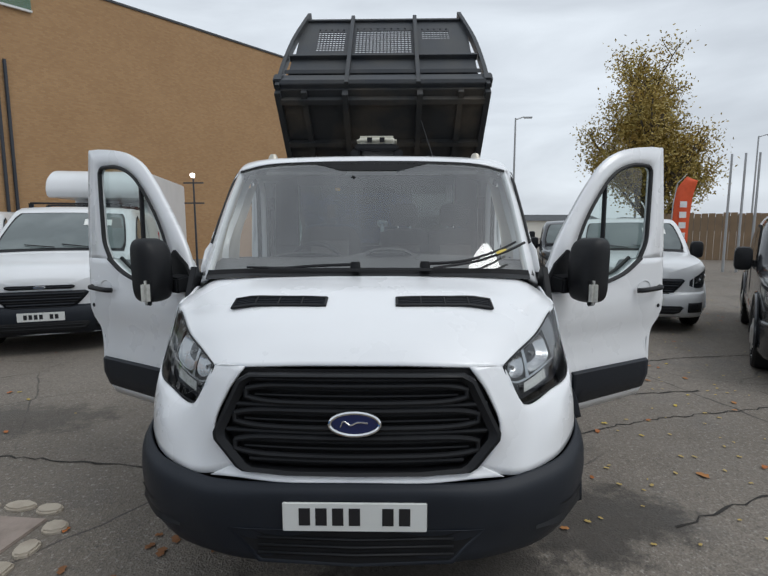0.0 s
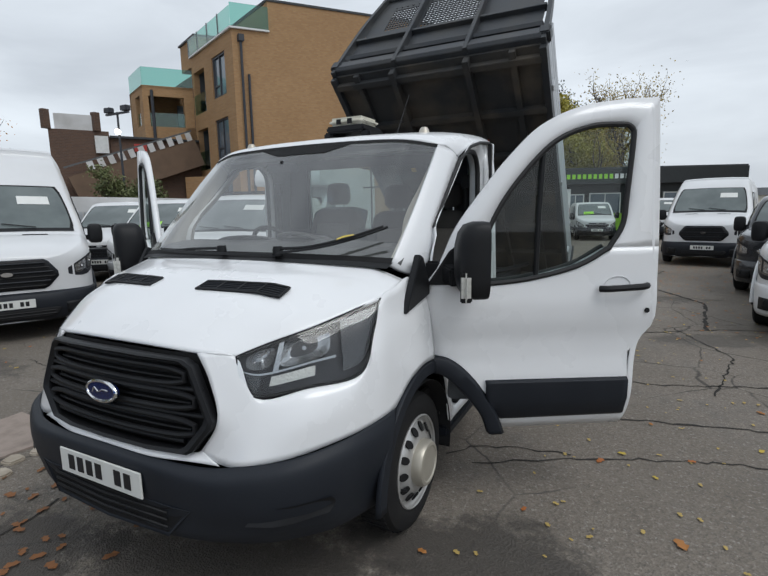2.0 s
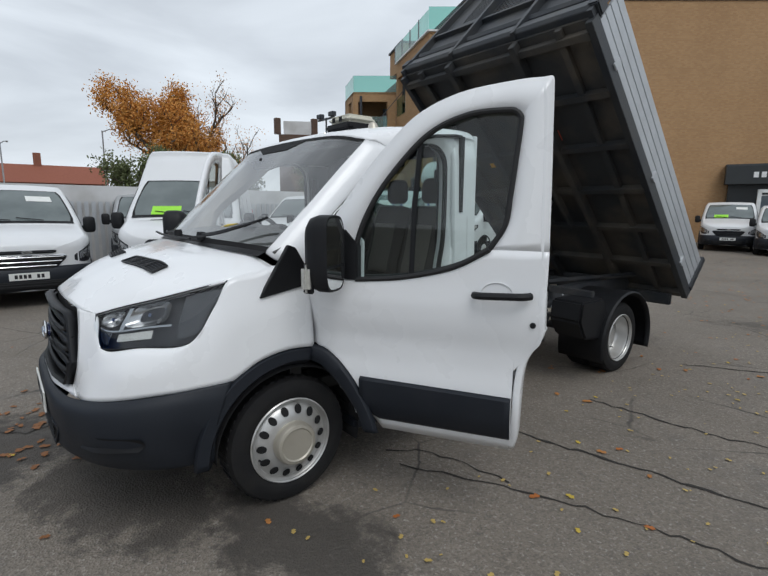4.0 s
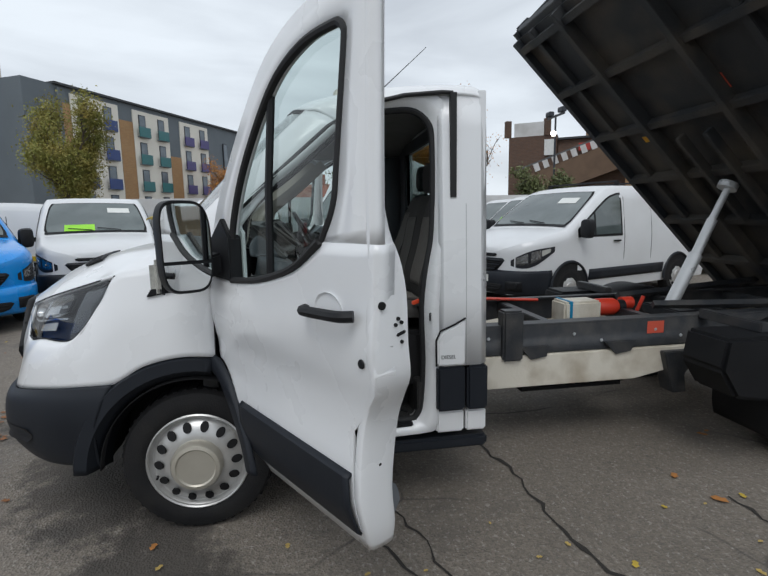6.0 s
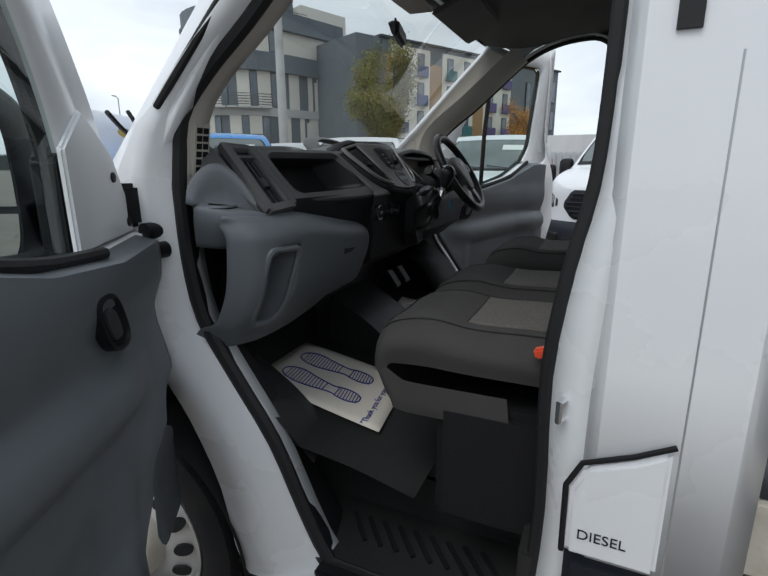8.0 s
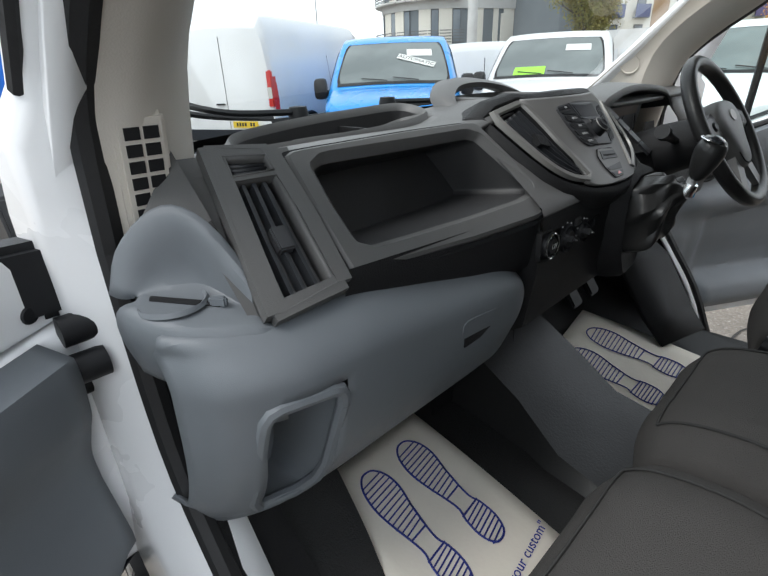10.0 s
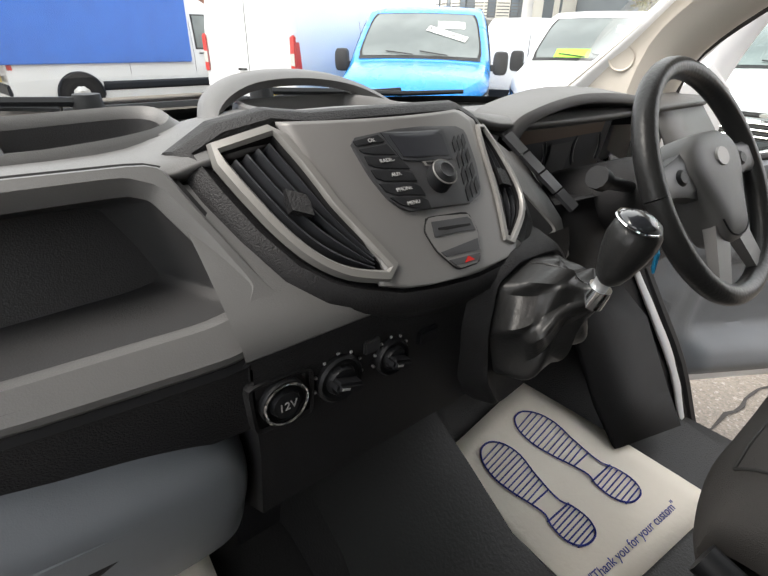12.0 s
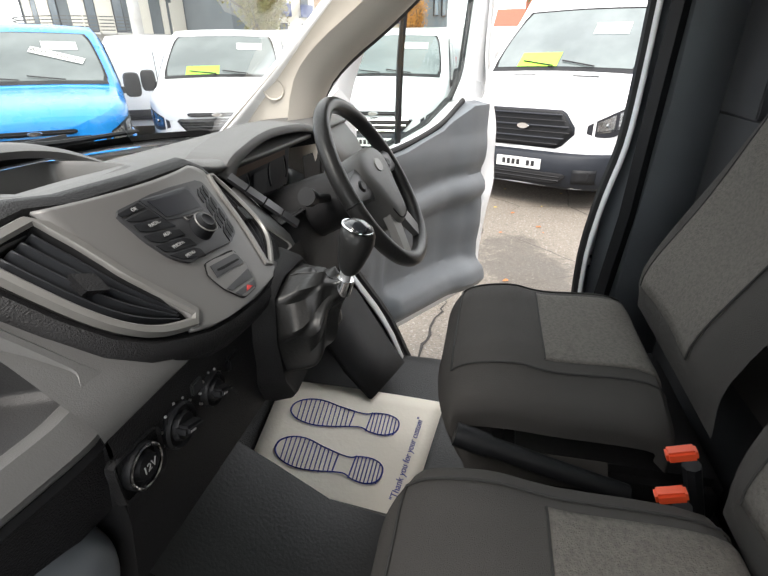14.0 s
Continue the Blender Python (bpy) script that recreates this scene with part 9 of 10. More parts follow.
# ---- parked vehicles: each is drawn nose to -y with its front at y = 0, then set in place ----
KINDS = {
    "van": dict(length=4.97, half=.98, top=[(0, .93), (.04, 1.0), (.22, 1.10), (.6, 1.19), (.92, 1.25), (1.02, 1.29), (1.45, 1.59), (1.82, 1.83), (2.05, 1.93), (2.5, 1.97), (4.55, 1.955), (4.85, 1.91), (4.97, 1.75)], screen=(1.03, 1.84), axles=(.99, 3.92), r=.33, win=(1.25, 2.22), belt=1.16, solid=True),
    "high_van": dict(length=5.98, half=1.02, top=[(0, 1.06), (.04, 1.12), (.22, 1.23), (.6, 1.34), (.80, 1.40), (1.15, 1.72), (1.50, 2.03), (1.72, 2.30), (1.95, 2.55), (2.35, 2.70), (5.5, 2.72), (5.85, 2.66), (5.98, 2.45)], screen=(.82, 1.52), axles=(1.02, 4.77), r=.35, win=(1.05, 2.1), belt=1.25, solid=True),
    "low_van": dict(length=5.98, half=1.02, top=[(0, 1.06), (.04, 1.12), (.22, 1.23), (.6, 1.34), (.80, 1.40), (1.15, 1.72), (1.50, 2.03), (1.72, 2.20), (1.95, 2.30), (2.35, 2.38), (5.5, 2.40), (5.85, 2.36), (5.98, 2.2)], screen=(.82, 1.52), axles=(1.02, 4.77), r=.35, win=(1.05, 2.1), belt=1.25, solid=True),
    "small_van": dict(length=4.42, half=.90, top=[(0, .88), (.04, .95), (.2, 1.03), (.6, 1.10), (.9, 1.15), (.98, 1.19), (1.35, 1.48), (1.65, 1.70), (1.9, 1.79), (2.3, 1.83), (4.1, 1.82), (4.35, 1.77), (4.42, 1.6)], screen=(.99, 1.68), axles=(.90, 3.60), r=.31, win=(1.15, 2.05), belt=1.08, solid=True),
    "pickup": dict(length=5.30, half=.93, top=[(0, .95), (.04, 1.02), (.2, 1.09), (.7, 1.15), (1.2, 1.18), (1.32, 1.20), (1.65, 1.46), (1.98, 1.68), (2.25, 1.77), (2.6, 1.79), (3.05, 1.78), (3.35, 1.68), (3.62, 1.30), (3.70, 1.20), (5.1, 1.18), (5.3, 1.05)], screen=(1.33, 1.99), axles=(.93, 4.15), r=.39, win=(1.65, 3.35), belt=1.13, solid=False),
}


def vehicle(name, kind, paint, label, front, ahead, group="", card=False, bars_on_roof=False, plate_bar=True, bumper_mat=None, wheel_mat=None, category="van", grille_mat=None, sticker=""):
    k = KINDS[kind]
    e = thing(name, label, category, group)
    L, H = k["length"], k["half"]
    ty, tz = [p[0] for p in k["top"]], [p[1] for p in k["top"]]
    fine = curve([(0, y, z) for y, z in k["top"]], 4)
    fy, fz = [p[1] for p in fine], [p[2] for p in fine]
    def T(y):
        return float(np.interp(y, fy, fz))
    PY, PW = [0, .015, .04, .08, .14, .22, .34, .5, .8, 1.2, L - .4, L - .08, L], [.36, .50, .62, .72, .81, .88, .935, .965, .99, 1, 1, .985, .93]
    def nose(x):
        return float(np.interp(abs(x) / H, [0] + PW[:10], [0] + PY[:10]))
    def plan(y):
        return H * float(np.interp(y, PY, PW))
    def W(y, z):
        t = T(y)
        w = plan(y) * (1 - .13 * max(0, (z - 1.1) / 1.0) ** 1.25) * (1 - .05 * max(0, (.55 - z) / .3))
        s = (z - .26) / max(.3, t - .26)
        if s > .86:
            w *= 1 - .10 * ((s - .86) / .14) ** 2
        return w
    S = [0, .06, .14, .22, .30, .38, .46, .54, .62, .70, .78, .84, .89, .93, .965, .985, 1.0]
    rings = []
    ys = sorted(set([round(q[1], 3) for q in fine] + [.008, .015, .025, .04, .06, .08, .11, .14, .18, .22, .28, .34, .42, .5, L - .03]))
    for y in ys:
        t = T(y)
        half = []
        for s in S:
            z = .26 + (t - .26) * s
            half.append((W(y, z), y + (.05 * ((z - .6) / .5) ** 2 if y < .03 and z < .6 else 0), z - (.0 if s < 1 else .012)))
        wt = half[-1][0]
        half += [(wt * .8, y, t + .0), (wt * .45, y, t + .012), (0, y, t + .016)]
        rings.append(half)
    n = len(rings[0])
    left = loft(rings, closed=False)
    capf = ([*rings[0]] + [(0, 0, .26)], [tuple(range(n)) + (n,)])
    capb = ([*rings[-1]] + [(0, L, .26)], [tuple(range(n)) + (n,)])
    part("body", both(join(left, capf, capb)), paint, e)
    # screens and side windows
    y0, y1 = k["screen"]
    def top_pt(x, y, lift):
        return (x * W(y, T(y)) * .99, y - lift * .6, T(y) + .016 * (1 - x * x) + lift * .7 - .004 * abs(x))
    g = []
    for j in range(9):
        y = y0 + .03 + (y1 - y0 - .03) * j / 8
        wd = .955 - .065 * (j / 8) ** 2 - (.04 if j in (0, 8) else .008 if j in (1, 7) else 0)
        g.append([top_pt(wd * (-1 + 2 * i / 12), y, .012) for i in range(13)])
    big = []
    for j in range(9):
        y = y0 - .01 + (y1 - y0 + .03) * j / 8
        wd = .985 - .06 * (j / 8) ** 2 - (.03 if j in (0, 8) else 0)
        big.append([top_pt(wd * (-1 + 2 * i / 12), y, .007) for i in range(13)])
    part("screen_border", loft(big, closed=False), GAP, e, "black screen border")
    ws = part("windscreen", loft(g, closed=False), TINT, e, "dark glass windscreen")
    g = [[top_pt(-.97 + 1.94 * i / 12, y0 - .02 + .06 * j, .008) for i in range(13)] for j in range(2)]
    part("wiper_panel", loft(g, closed=False), BLACK, e)
    for s_ in (-.1, .45):
        part("wiper", tube([top_pt(s_, y0 + .03, .03), top_pt(s_ - .45, y0 + .09, .03)], .008, 6), BLACK, e)
    if card:
        g = [[top_pt(x, y0 + .03 + .16 * j, .018) for x in (-.62 if s_ else .0, -.05)] for s_ in (1,) for j in (0, 1)]
        part("price_card", loft(g, closed=False), GREENCARD, ws, "lime green card behind the screen")
    g = [[top_pt(x, y1 - .30 + .14 * j, .018) for x in (.25, .72)] for j in (0, 1)]
    part("price_sticker", loft(g, closed=False), PLATE, ws)
    if sticker:
        p0, px, py = Vector(top_pt(.42, y1 - .40, .024)), Vector(top_pt(.8, y1 - .40, .024)), Vector(top_pt(.42, y1 - .25, .024))
        m = basis(p0, px - p0, py - p0) @ Matrix.Rotation(radians(-22), 4, "Z")
        band = part("sticker_band", moved(box(-.30, .30, -.06, .06, -.002, 0), m), PLATE, ws, smooth=False)
        words("sticker_words", sticker, .10, m @ Matrix.Translation((0, 0, .002)), INK, band)
    a, b = k["win"]
    for s_ in (1, -1):
        def sd(vf):
            return vf if s_ > 0 else flip(vf)
        def side_patch(ya, yb, lowf, highf, out, n1=10, n2=5):
            rows = []
            for i in range(n1 + 1):
                y = ya + (yb - ya) * i / n1
                lo, hi = lowf(y), highf(y)
                rows.append([(W(y, lo + (hi - lo) * j / n2) + out, y, lo + (hi - lo) * j / n2) for j in range(n2 + 1)])
            return loft(rows, closed=False)
        belt = k["belt"]
        hi = lambda y: max(belt + .01, min(T(y) - .16, T(min(y + .12, b)) - .15, belt + .66))
        for wa, wb in (((a, b),) if k["solid"] else ((a, 2.45), (2.52, b))):
            part("window_surround", sd(side_patch(wa - .10, wb + .04, lambda y: belt - .04, lambda y: hi(y) + .03, .005, 12, 5)), GAP, e)
            part("side_window", sd(side_patch(wa, wb, lambda y: belt + .05 * (wb - y) * -.2, hi, .009, 12, 5)), TINT, e, "dark side window")
            part("window_divider", sd(side_patch(wa + .30 * (wb - wa), wa + .30 * (wb - wa) + .035, lambda y: belt - .01, hi, .012, 2, 4)), BLACK, e)
        # shut lines, handles, cladding
        for y in ((b + .10, L * .62) if k["solid"] else (2.49, 3.4)):
            part("door_seam", sd(tube([(W(y, z) + .001, y, z) for z in (.45, .8, 1.1, belt + .1, min(T(y) - .2, 1.8))], .005, 4)), GAP, e)
        part("door_handle", sd(tube([(W(b - .15, 1.0) + .02, b - .2, belt - .12), (W(b, 1.0) + .02, b - .03, belt - .12)], .016, 6)), BLACK, e)
        part("side_cladding", sd(side_patch(k["axles"][0] + .45, k["axles"][1] - .45, lambda y: .42, lambda y: .60, .012, 6, 3)), bumper_mat or PLASTIC, e, thick=.012)
        # lamps wrap round the corner
        def lamp_mid(y):
            return min(T(0) - .19 + .34 * y, T(y) - .13)
        def lamp_half(y, q=1.0):
            f = min(1, max(0, (y - .05) / .60))
            return q * (.040 + .100 * math.sin(math.pi * f ** .7) * (1 - .45 * f))
        surround = part("headlamp", sd(side_patch(.05, .65, lambda y: lamp_mid(y) - lamp_half(y), lambda y: lamp_mid(y) + lamp_half(y), .007, 14, 5)), SCREEN, e, "clear headlamp with dark surround")
        for ya_, yb_ in ((.085, .20), (.235, .38)):
            bowl = part("reflector", sd(side_patch(ya_, yb_, lambda y: lamp_mid(y) - lamp_half(y, .35), lambda y: lamp_mid(y) + lamp_half(y, .78), .010, 8, 4)), REFLECT, surround, "bright lamp bowl")
            ym_ = (ya_ + yb_) / 2
            part("bulb_cap", sd(tube([(W(ym_, lamp_mid(ym_)) + .006, ym_, lamp_mid(ym_) + .012), (W(ym_, lamp_mid(ym_)) + .016, ym_ - .004, lamp_mid(ym_) + .012)], .022, 12, .018)), LAMPCHROME, bowl)
        part("indicator", sd(side_patch(.40, .56, lambda y: lamp_mid(y) - lamp_half(y, .2), lambda y: lamp_mid(y) + lamp_half(y, .7), .010, 6, 3)), CLEARLENS, surround)
        part("lamp_lower_edge", sd(side_patch(.09, .40, lambda y: lamp_mid(y) - lamp_half(y, .52), lambda y: lamp_mid(y) - lamp_half(y, .42), .011, 8, 1)), LAMPCHROME, surround)
        part("tail_lamp", sd(side_patch(L - .10, L - .02, lambda y: .85, lambda y: 1.45 if k["solid"] else 1.1, .010, 3, 5)), REDLENS, e, "red tail lamp")
        # mirrors
        ym = a + .02
        mx = W(ym, belt)
        mm = part("door_mirror", sd(loft([[(mx + .13 + .10 * q * c, ym - .10 + d, belt + .10 + .15 * q * s2) for c, s2 in [(math.copysign(abs(math.cos(v)) ** .5, math.cos(v)), math.copysign(abs(math.sin(v)) ** .5, math.sin(v))) for v in [w * math.tau / 16 for w in range(16)]]] for d, q in ((-.04, .6), (-.02, .92), (.02, 1), (.07, 1))])), BLACK, e, "black door mirror")
        part("mirror_arm", sd(box(mx - .02, mx + .08, ym - .09, ym - .02, belt + .0, belt + .08)), BLACK, mm)
        # wheels and arches
        for ya in k["axles"]:
            r = k["r"]
            xw = plan(ya)
            arch = [(xw * 1.0 + .004, ya + (r + .085) * math.cos(v), r + (r + .085) * math.sin(v)) for v in [radians(d) for d in range(-10, 191, 10)]]
            part("wheel_arch", sd((arch, [tuple(range(len(arch)))])), GAP, e, smooth=False)
            lip = [(xw * 1.0 + .006, ya + (r + .09) * math.cos(v), r + (r + .09) * math.sin(v)) for v in [radians(d) for d in range(-8, 189, 8)]]
            part("arch_trim", sd(tube(lip, .022, 6)), bumper_mat or PLASTIC, e)
            wh = part("wheel", lathe([(r * .64, -.20), (r * .9, -.20), (r, -.17), (r, -.03), (r * .95, -.005), (r * .80, .0), (r * .68, -.006)], 28), RUBBER, e, "black tyre with silver rim")
            part("rim", lathe([(r * .70, -.004), (r * .66, -.02), (r * .58, -.018), (r * .46, .004), (r * .30, .008), (r * .26, .02), (0, .022)], 28), wheel_mat or RIM, wh)
            for q in range(10):
                part("rim_hole", moved(lathe([(0, .004), (1, .004), (1, -.01)], 10), Matrix.Rotation(q * math.tau / 10, 4, "X") @ Matrix.Translation((-.004, 0, r * .53)) @ Matrix.Diagonal((1, r * .09, r * .11, 1))), GAP, wh)
            wh.matrix_basis = Matrix.Translation((s_ * (xw + .008), ya, r)) @ (Matrix() if s_ > 0 else Matrix.Rotation(math.pi, 4, "Z"))
    # front end
    gz = T(0)
    def shaped(prof, out, m, nm, lab="", cols_n=14, parent=None):
        """A panel on the front whose half width changes with height."""
        rows = [[(w * (-1 + 2 * i / cols_n), nose(w * (-1 + 2 * i / cols_n)) - out, z) for i in range(cols_n + 1)] for z, w in prof]
        return part(nm, loft(rows, closed=False), m, parent or e, lab, thick=-.008)
    tall = kind in ("high_van", "low_van")
    g0, g1 = (.69, gz + .0) if tall else (.60, gz - .115)
    gh = g1 - g0
    GRP = [(g0, .36), (g0 + .03, .42), (g0 + gh * .42, .535), (g0 + gh * .55, .53), (g1 - .03, .43), (g1, .38)] if tall else [(g0, .30), (g0 + .03, .36), (g0 + gh * .55, .47), (g1 - .03, .52), (g1, .48)]
    shaped([(z + (.012 if z > (g0 + g1) / 2 else -.012), w + .018) for z, w in GRP], .008, grille_mat or PLASTIC, "grille_surround")
    gr = shaped(GRP, .016, BLACK, "grille", "black slatted grille")
    for q in range(6):
        z = g0 + gh * (q + .6) / 6.2
        w = float(np.interp(z, [p[0] for p in GRP], [p[1] for p in GRP])) * .95
        part("slat", tube([(w * (-1 + 2 * i / 12), nose(w * (-1 + 2 * i / 12)) - .034, z) for i in range(13)], .011 if q % 2 else .007, 6), (grille_mat or PLASTIC) if q % 2 else BLACK, gr)
    if not tall and category != "pickup":
        slot = shaped([(gz - .080, .33), (gz - .066, .38), (gz - .040, .39), (gz - .028, .35)], .016, BLACK, "upper_grille", "slim black upper grille")
        part("slat", tube([(x, nose(x) - .028, gz - .054) for x in (-.36, -.25, -.12, 0, .12, .25, .36)], .006, 6), PLASTIC, slot)
    part("badge", moved(lathe([(0, .01), (.9, .01), (1, 0)], 24, "y"), Matrix.Translation((0, -.045, gz - .165 if tall else gz - .054)) @ Matrix.Rotation(math.pi, 4, "Z") @ Matrix.Diagonal((.07, 1, .032 if tall else .024, 1))), CHROME, gr)
    if tall:
        for s_ in (-.42, .42):
            part("bonnet_vent", loft([[top_pt(s_ + .17 * q, y_, .006) for q in (-1, -.5, 0, .5, 1)] for y_ in (y0 - .16, y0 - .10)], closed=False), GAP, e, "black bonnet vent slot")
    bm = bumper_mat or PLASTIC
    rows = []
    path = [(plan(y) + .012, y) for y in (.60, .5, .42, .34, .28, .22, .18, .14, .11, .08, .06, .04, .025, .015)] + [(H * q, nose(H * q)) for q in (.4, .2)]
    path = [(-x, y) for x, y in path] + [(0, 0)] + path[::-1]
    for x, y in path:
        f = min(1, max(0, 1 - y / .3))
        rows.append([(x * .96, y + .05 * f, .25), (x * .985, y - .005 * f, .29), (x, y - .045 * f, .42), (x, y - .05 * f, .52), (x, y - .035 * f, .60), (x * .99, y + .0 * f, .635)])
    bp = part("bumper", loft(rows, closed=False), bm, e, "moulded front bumper", thick=-.01)
    shaped([(.305, .40), (.33, .48), (.405, .54), (.43, .50)], .054, GAP, "lower_grille", parent=bp)
    for z in (.35, .39):
        part("intake_bar", tube([(x, nose(x) - .066, z) for x in (-.48, -.4, -.3, -.15, 0, .15, .3, .4, .48)], .006, 5), BLACK, bp)
    for s_ in (1, -1):
        part("side_intake", loft([[(s_ * x, nose(x) - .045 - .01 * (z > .36), z) for x in (.60, .68, .76, .82)] for z in (.33, .38, .44, .48)], closed=False), BLACK, bp, thick=-.006)
    for s_ in (1, -1):
        part("fog_lamp", lathe([(0, -.02), (.05, -.018), (.055, .0), (.055, .04)], 14, "y", (s_ * .72, nose(.72) - .03, .42)), BLACK, bp)
    pl = part("number_plate", box(-.26, .26, -.068, -.058, .45, .56), PLATE, e, "white plate with plain dark bars")
    bars("plate_bar", basis((0, -.069, .505), (1, 0, 0), (0, 0, 1)), .40, .06, pl)
    # rear end
    part("rear_bumper", box(-H * .93, H * .93, L - .04, L + .05, .38, .58), bm, e, bevel=.02)
    if k["solid"]:
        part("rear_door_seam", tube([(0, L + .003, .60), (0, L + .003, T(L) - .1)], .006, 4), GAP, e)
        for s_ in (1, -1):
            rl = part("rear_lamp", box(s_ * H * .90 - .06, s_ * H * .90 + .06, L - .03, L + .02, .95, 1.55), REDLENS, e, "tall red and clear rear lamp", bevel=.02)
            part("lamp_centre", box(s_ * H * .90 - .04, s_ * H * .90 + .04, L + .015, L + .024, 1.10, 1.28), CLEARLENS, rl)
        rp = part("rear_plate", box(-.62, -.10, L + .05, L + .058, .62, .73), PLATE_Y, e, "yellow plate with plain dark bars")
        bars("plate_bar", basis((-.36, L + .059, .675), (-1, 0, 0), (0, 0, 1)), .40, .06, rp)
        part("rear_handle", box(.05, .22, L + .0, L + .03, 1.0, 1.03), BLACK, e)
    if bars_on_roof:
        for y in (2.4, 3.3, 4.2):
            part("roof_bar", tube([(-H * .75, y, T(y) + .07), (H * .75, y, T(y) + .07)], .018, 6), BLACK, e)
            for s_ in (1, -1):
                part("bar_foot", box(s_ * H * .74 - .03, s_ * H * .74 + .03, y - .03, y + .03, T(y) - .04, T(y) + .07), BLACK, e)
    place(e, front, ahead)
    return e


def place(e, front, ahead):
    e.matrix_basis = Matrix.Translation((front[0], front[1], 0)) @ Matrix.Rotation(math.atan2(ahead[0], -ahead[1]), 4, "Z")


row_g = "vans parked round the yard"
vehicle("parked_van", "van", WHITE_DULL, "white panel van with roof bars and dark bumper", (-4.36, 4.62), (.345, -.94), row_g, bars_on_roof=True)
vehicle("high_roof_van", "high_van", WHITE_DULL, "white high roof panel van with lime price card", (-5.2, 2.35), (.90, -.44), row_g, card=True)
vehicle("blue_van", "van", BLUE, "bright blue panel van with white screen sticker", (-3.75, -2.63), (.74, .67), row_g, bumper_mat=BLUE, sticker="AUTOMATIC")
vehicle("parked_van", "van", WHITE_DULL, "white panel van with lime price card and black grille", (-5.7, -1.65), (.93, .37), row_g, card=True)
vehicle("parked_van", "van", WHITE_DULL, "white panel van with chrome barred grille", (-6.2, .4), (1, .05), row_g, grille_mat=CHROME)
vehicle("parked_van", "van", WHITE_DULL, "white panel van with silver lower bumper", (-7.27, 5.87), (.5, -.87), row_g, card=True, bumper_mat=SILVER)
vehicle("parked_van", "van", WHITE_DULL, "white panel van parked beside the yard wall", (-9.57, 6.4), (.6, -.8), row_g)
vehicle("parked_van", "van", SILVER, "silver panel van parked beside the yard wall", (-10.2, 3.2), (.95, -.2), row_g, card=True)
vehicle("parked_van", "low_van", WHITE_DULL, "white long panel van with its rear doors shut", (-8.93, -9.1), (-.9, -.43), row_g)
vehicle("parked_van", "van", WHITE_DULL, "white panel van parked nose away from the yard", (-13.0, -7.8), (-.8, -.6), row_g)
vehicle("pickup_truck", "pickup", WHITE_DULL, "white double cab pickup with black grille", (4.05, 6.1), (-.3, -.95), "pickups", bumper_mat=WHITE_DULL, category="pickup")
vehicle("pickup_truck", "pickup", BLACKPAINT, "black double cab pickup with chrome grille", (4.3, 9.3), (-.3, -.95), "pickups", bumper_mat=BLACKPAINT, category="pickup", grille_mat=CHROME)
vehicle("pickup_truck", "pickup", BLACKPAINT, "dark grey pickup parked at the yard's edge", (4.6, 2.9), (-.55, -.83), "pickups", bumper_mat=BLACKPAINT, category="pickup")
vehicle("parked_van", "low_van", WHITE_DULL, "white van with dark front parked across the yard", (3.5, 14.3), (-.2, -.98), row_g)
vehicle("parked_van", "van", WHITE_DULL, "white van parked by the sales office", (2.6, 25.6), (-.2, -.98), row_g, card=True)
vehicle("small_van", "small_van", WHITE_DULL, "small white van before the sales office", (-1.4, 21.7), (.25, -.97), row_g)
vehicle("small_van", "small_van", WHITE_DULL, "small white van with lime card before the office", (.3, 24.4), (.2, -.98), row_g, card=True)
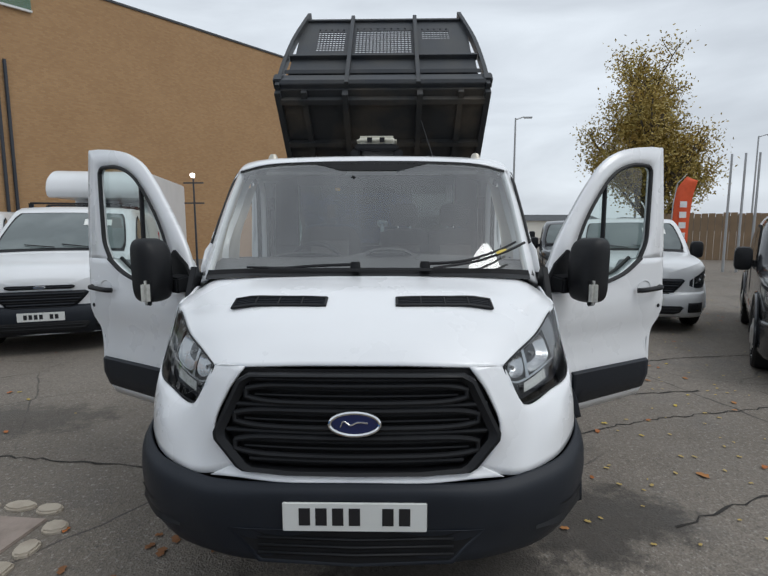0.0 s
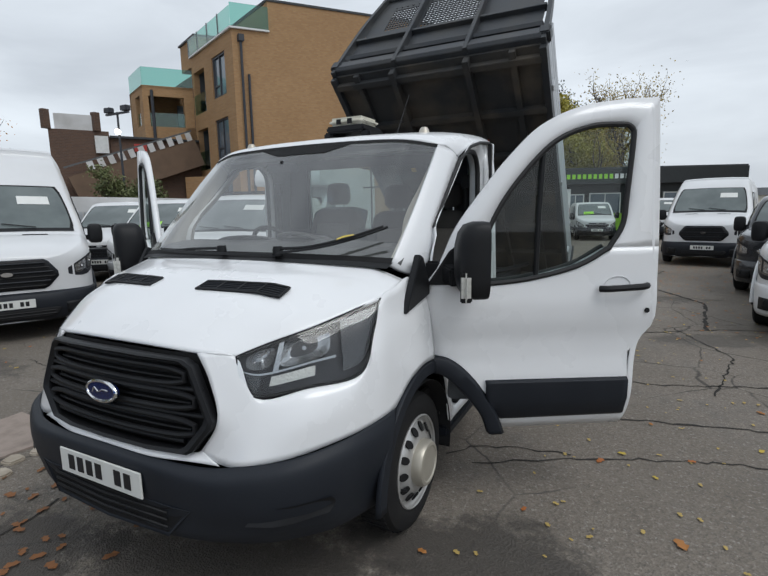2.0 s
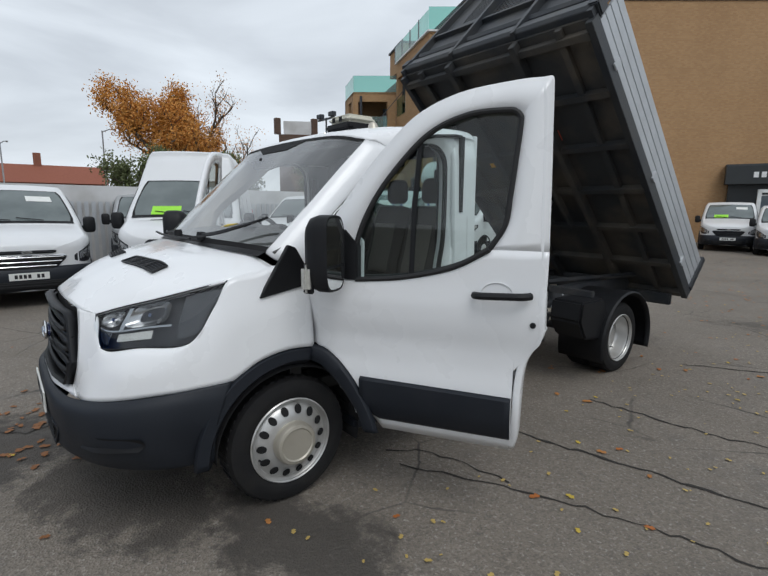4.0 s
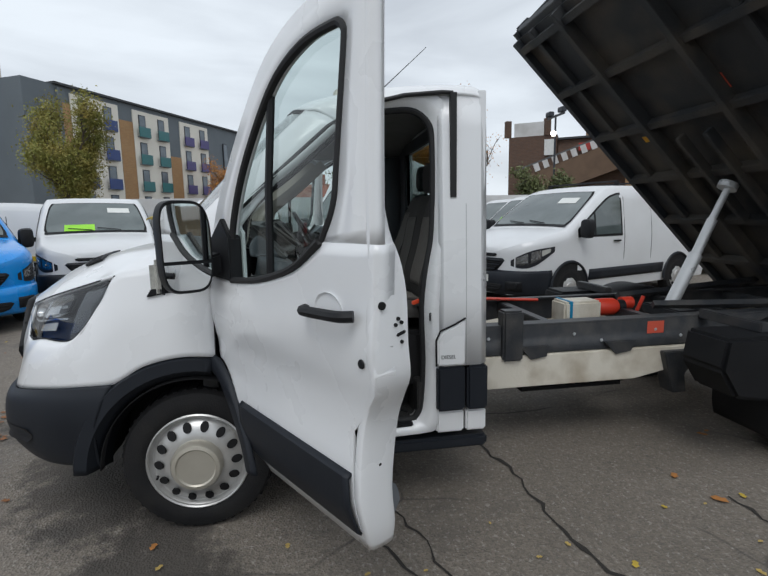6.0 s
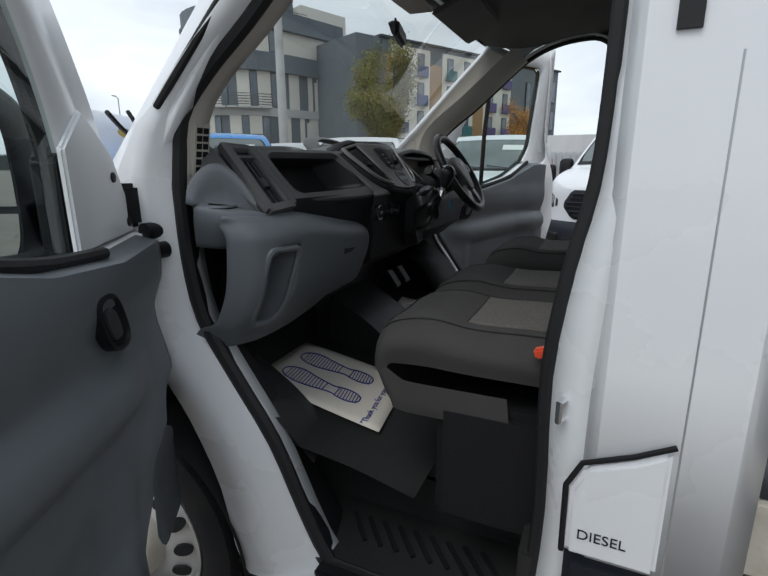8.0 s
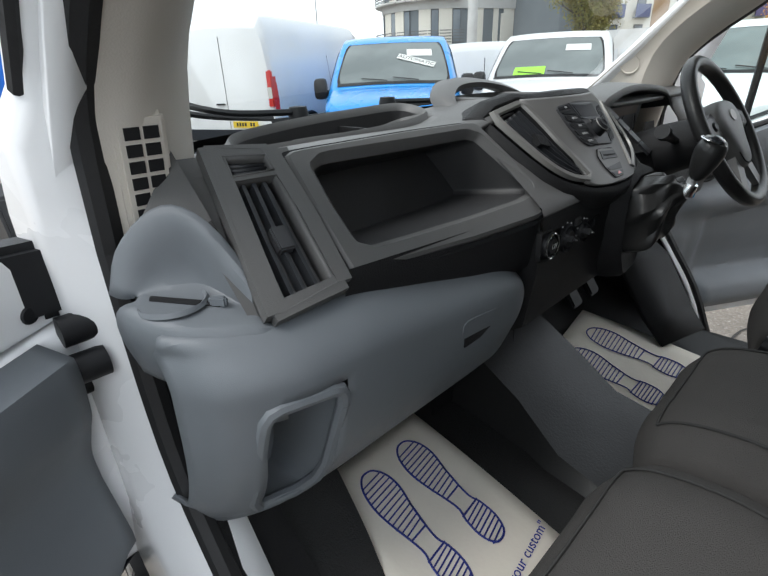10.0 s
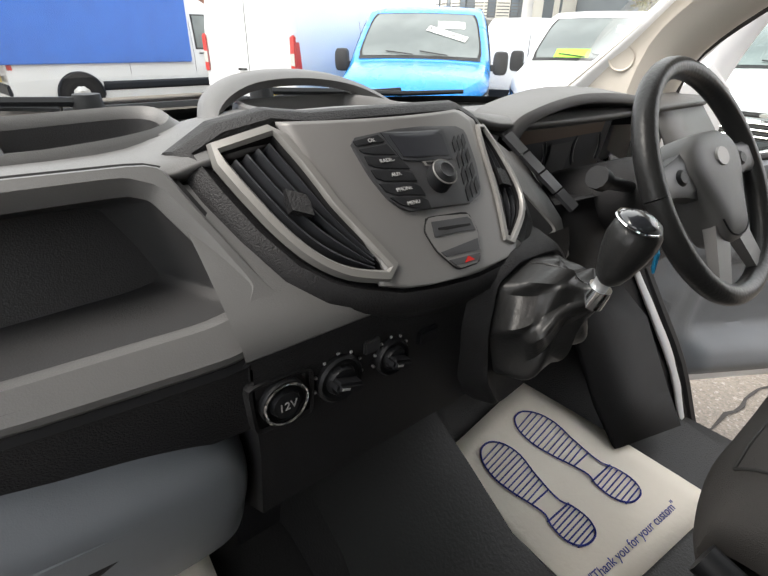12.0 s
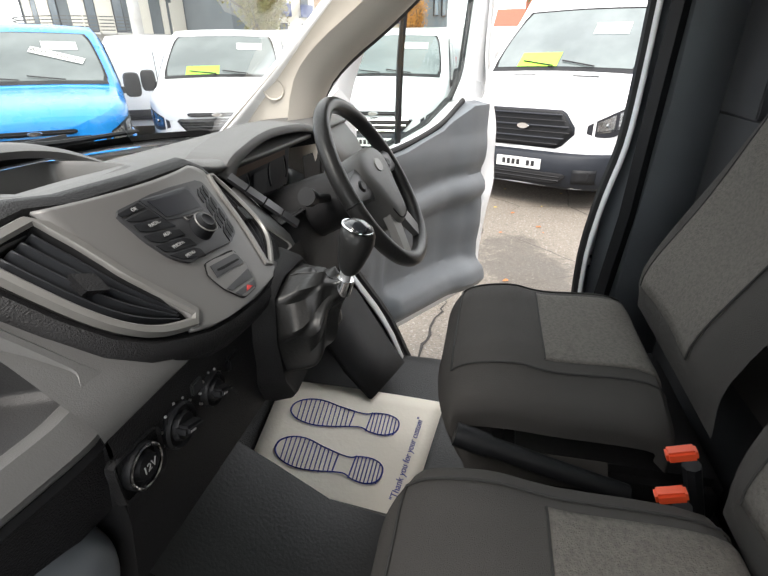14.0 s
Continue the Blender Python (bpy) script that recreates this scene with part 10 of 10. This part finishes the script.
vehicle("parked_van", "van", WHITE_DULL, "white van beside the tall brick building", (-3.5, 22.8), (.3, -.95), row_g, card=True)

# box-bodied van beside the brick building
luton = vehicle("box_van", "low_van", WHITE_DULL, "white box van with a rounded box over the cab", (-7.6, 10.8), (.2, -.98), row_g)
prof = curve([(0, .55, 2.42), (0, .50, 2.62), (0, .62, 2.90), (0, 1.0, 3.12), (0, 1.6, 3.2)], 4)
part("box_body", loft([[(x, y, z) for _, y, z in prof] + [(x, 6.3, 3.2), (x, 6.3, .8), (x, 2.2, .8), (x, 2.2, 2.42)] for x in (-1.1, 1.1)]), WHITE_DULL, luton, "white box body", bevel=.03)

# blue curtain-sided truck, side on
CURTAIN = mat("blue_curtain", (0.004, 0.12, 0.52), 0.45, dark=(0.004, 0.095, 0.43), scale=2.0, amount=.6, bump=.3, bump_scale=3.0)
cs = vehicle("curtain_side_truck", "low_van", WHITE_DULL, "white lorry with bright blue curtain side", (-6.2, -11.9), (-1, -.1), "", category="truck")
part("curtain", loft([[(x + .02 * math.sin(y * 5 + z), y, z) for z in (1.02, 1.4, 1.9, 2.5, 3.1)] for x in (1.1,) for y in [2.35 + .2 * k for k in range(24)]], closed=False), CURTAIN, cs, "bright blue curtain", thick=.02)
part("load_body", box(-1.1, 1.08, 2.3, 7.0, .95, 3.15), CURTAIN, cs, bevel=.02)
part("side_rail", box(1.08, 1.13, 2.3, 7.0, .88, 1.0), BLACK, cs)
part("front_post", box(1.06, 1.14, 2.24, 2.32, .9, 3.15), ALU, cs)
for k in range(7):
    y = 2.75 + .65 * k
    part("curtain_strap", tube([(1.14, y, 1.32), (1.13, y, 1.0)], .02, 4), BLACK, cs)
    part("strap_buckle", box(1.12, 1.16, y - .04, y + .04, 1.2, 1.34), BLACK, cs)
part("under_rail", box(1.0, 1.05, 3.0, 4.2, .55, .82), ALU, cs)
for y in (2.6, 4.3, 6.2):
    part("side_marker", box(1.13, 1.15, y - .04, y + .04, .84, .90), AMBER, cs)
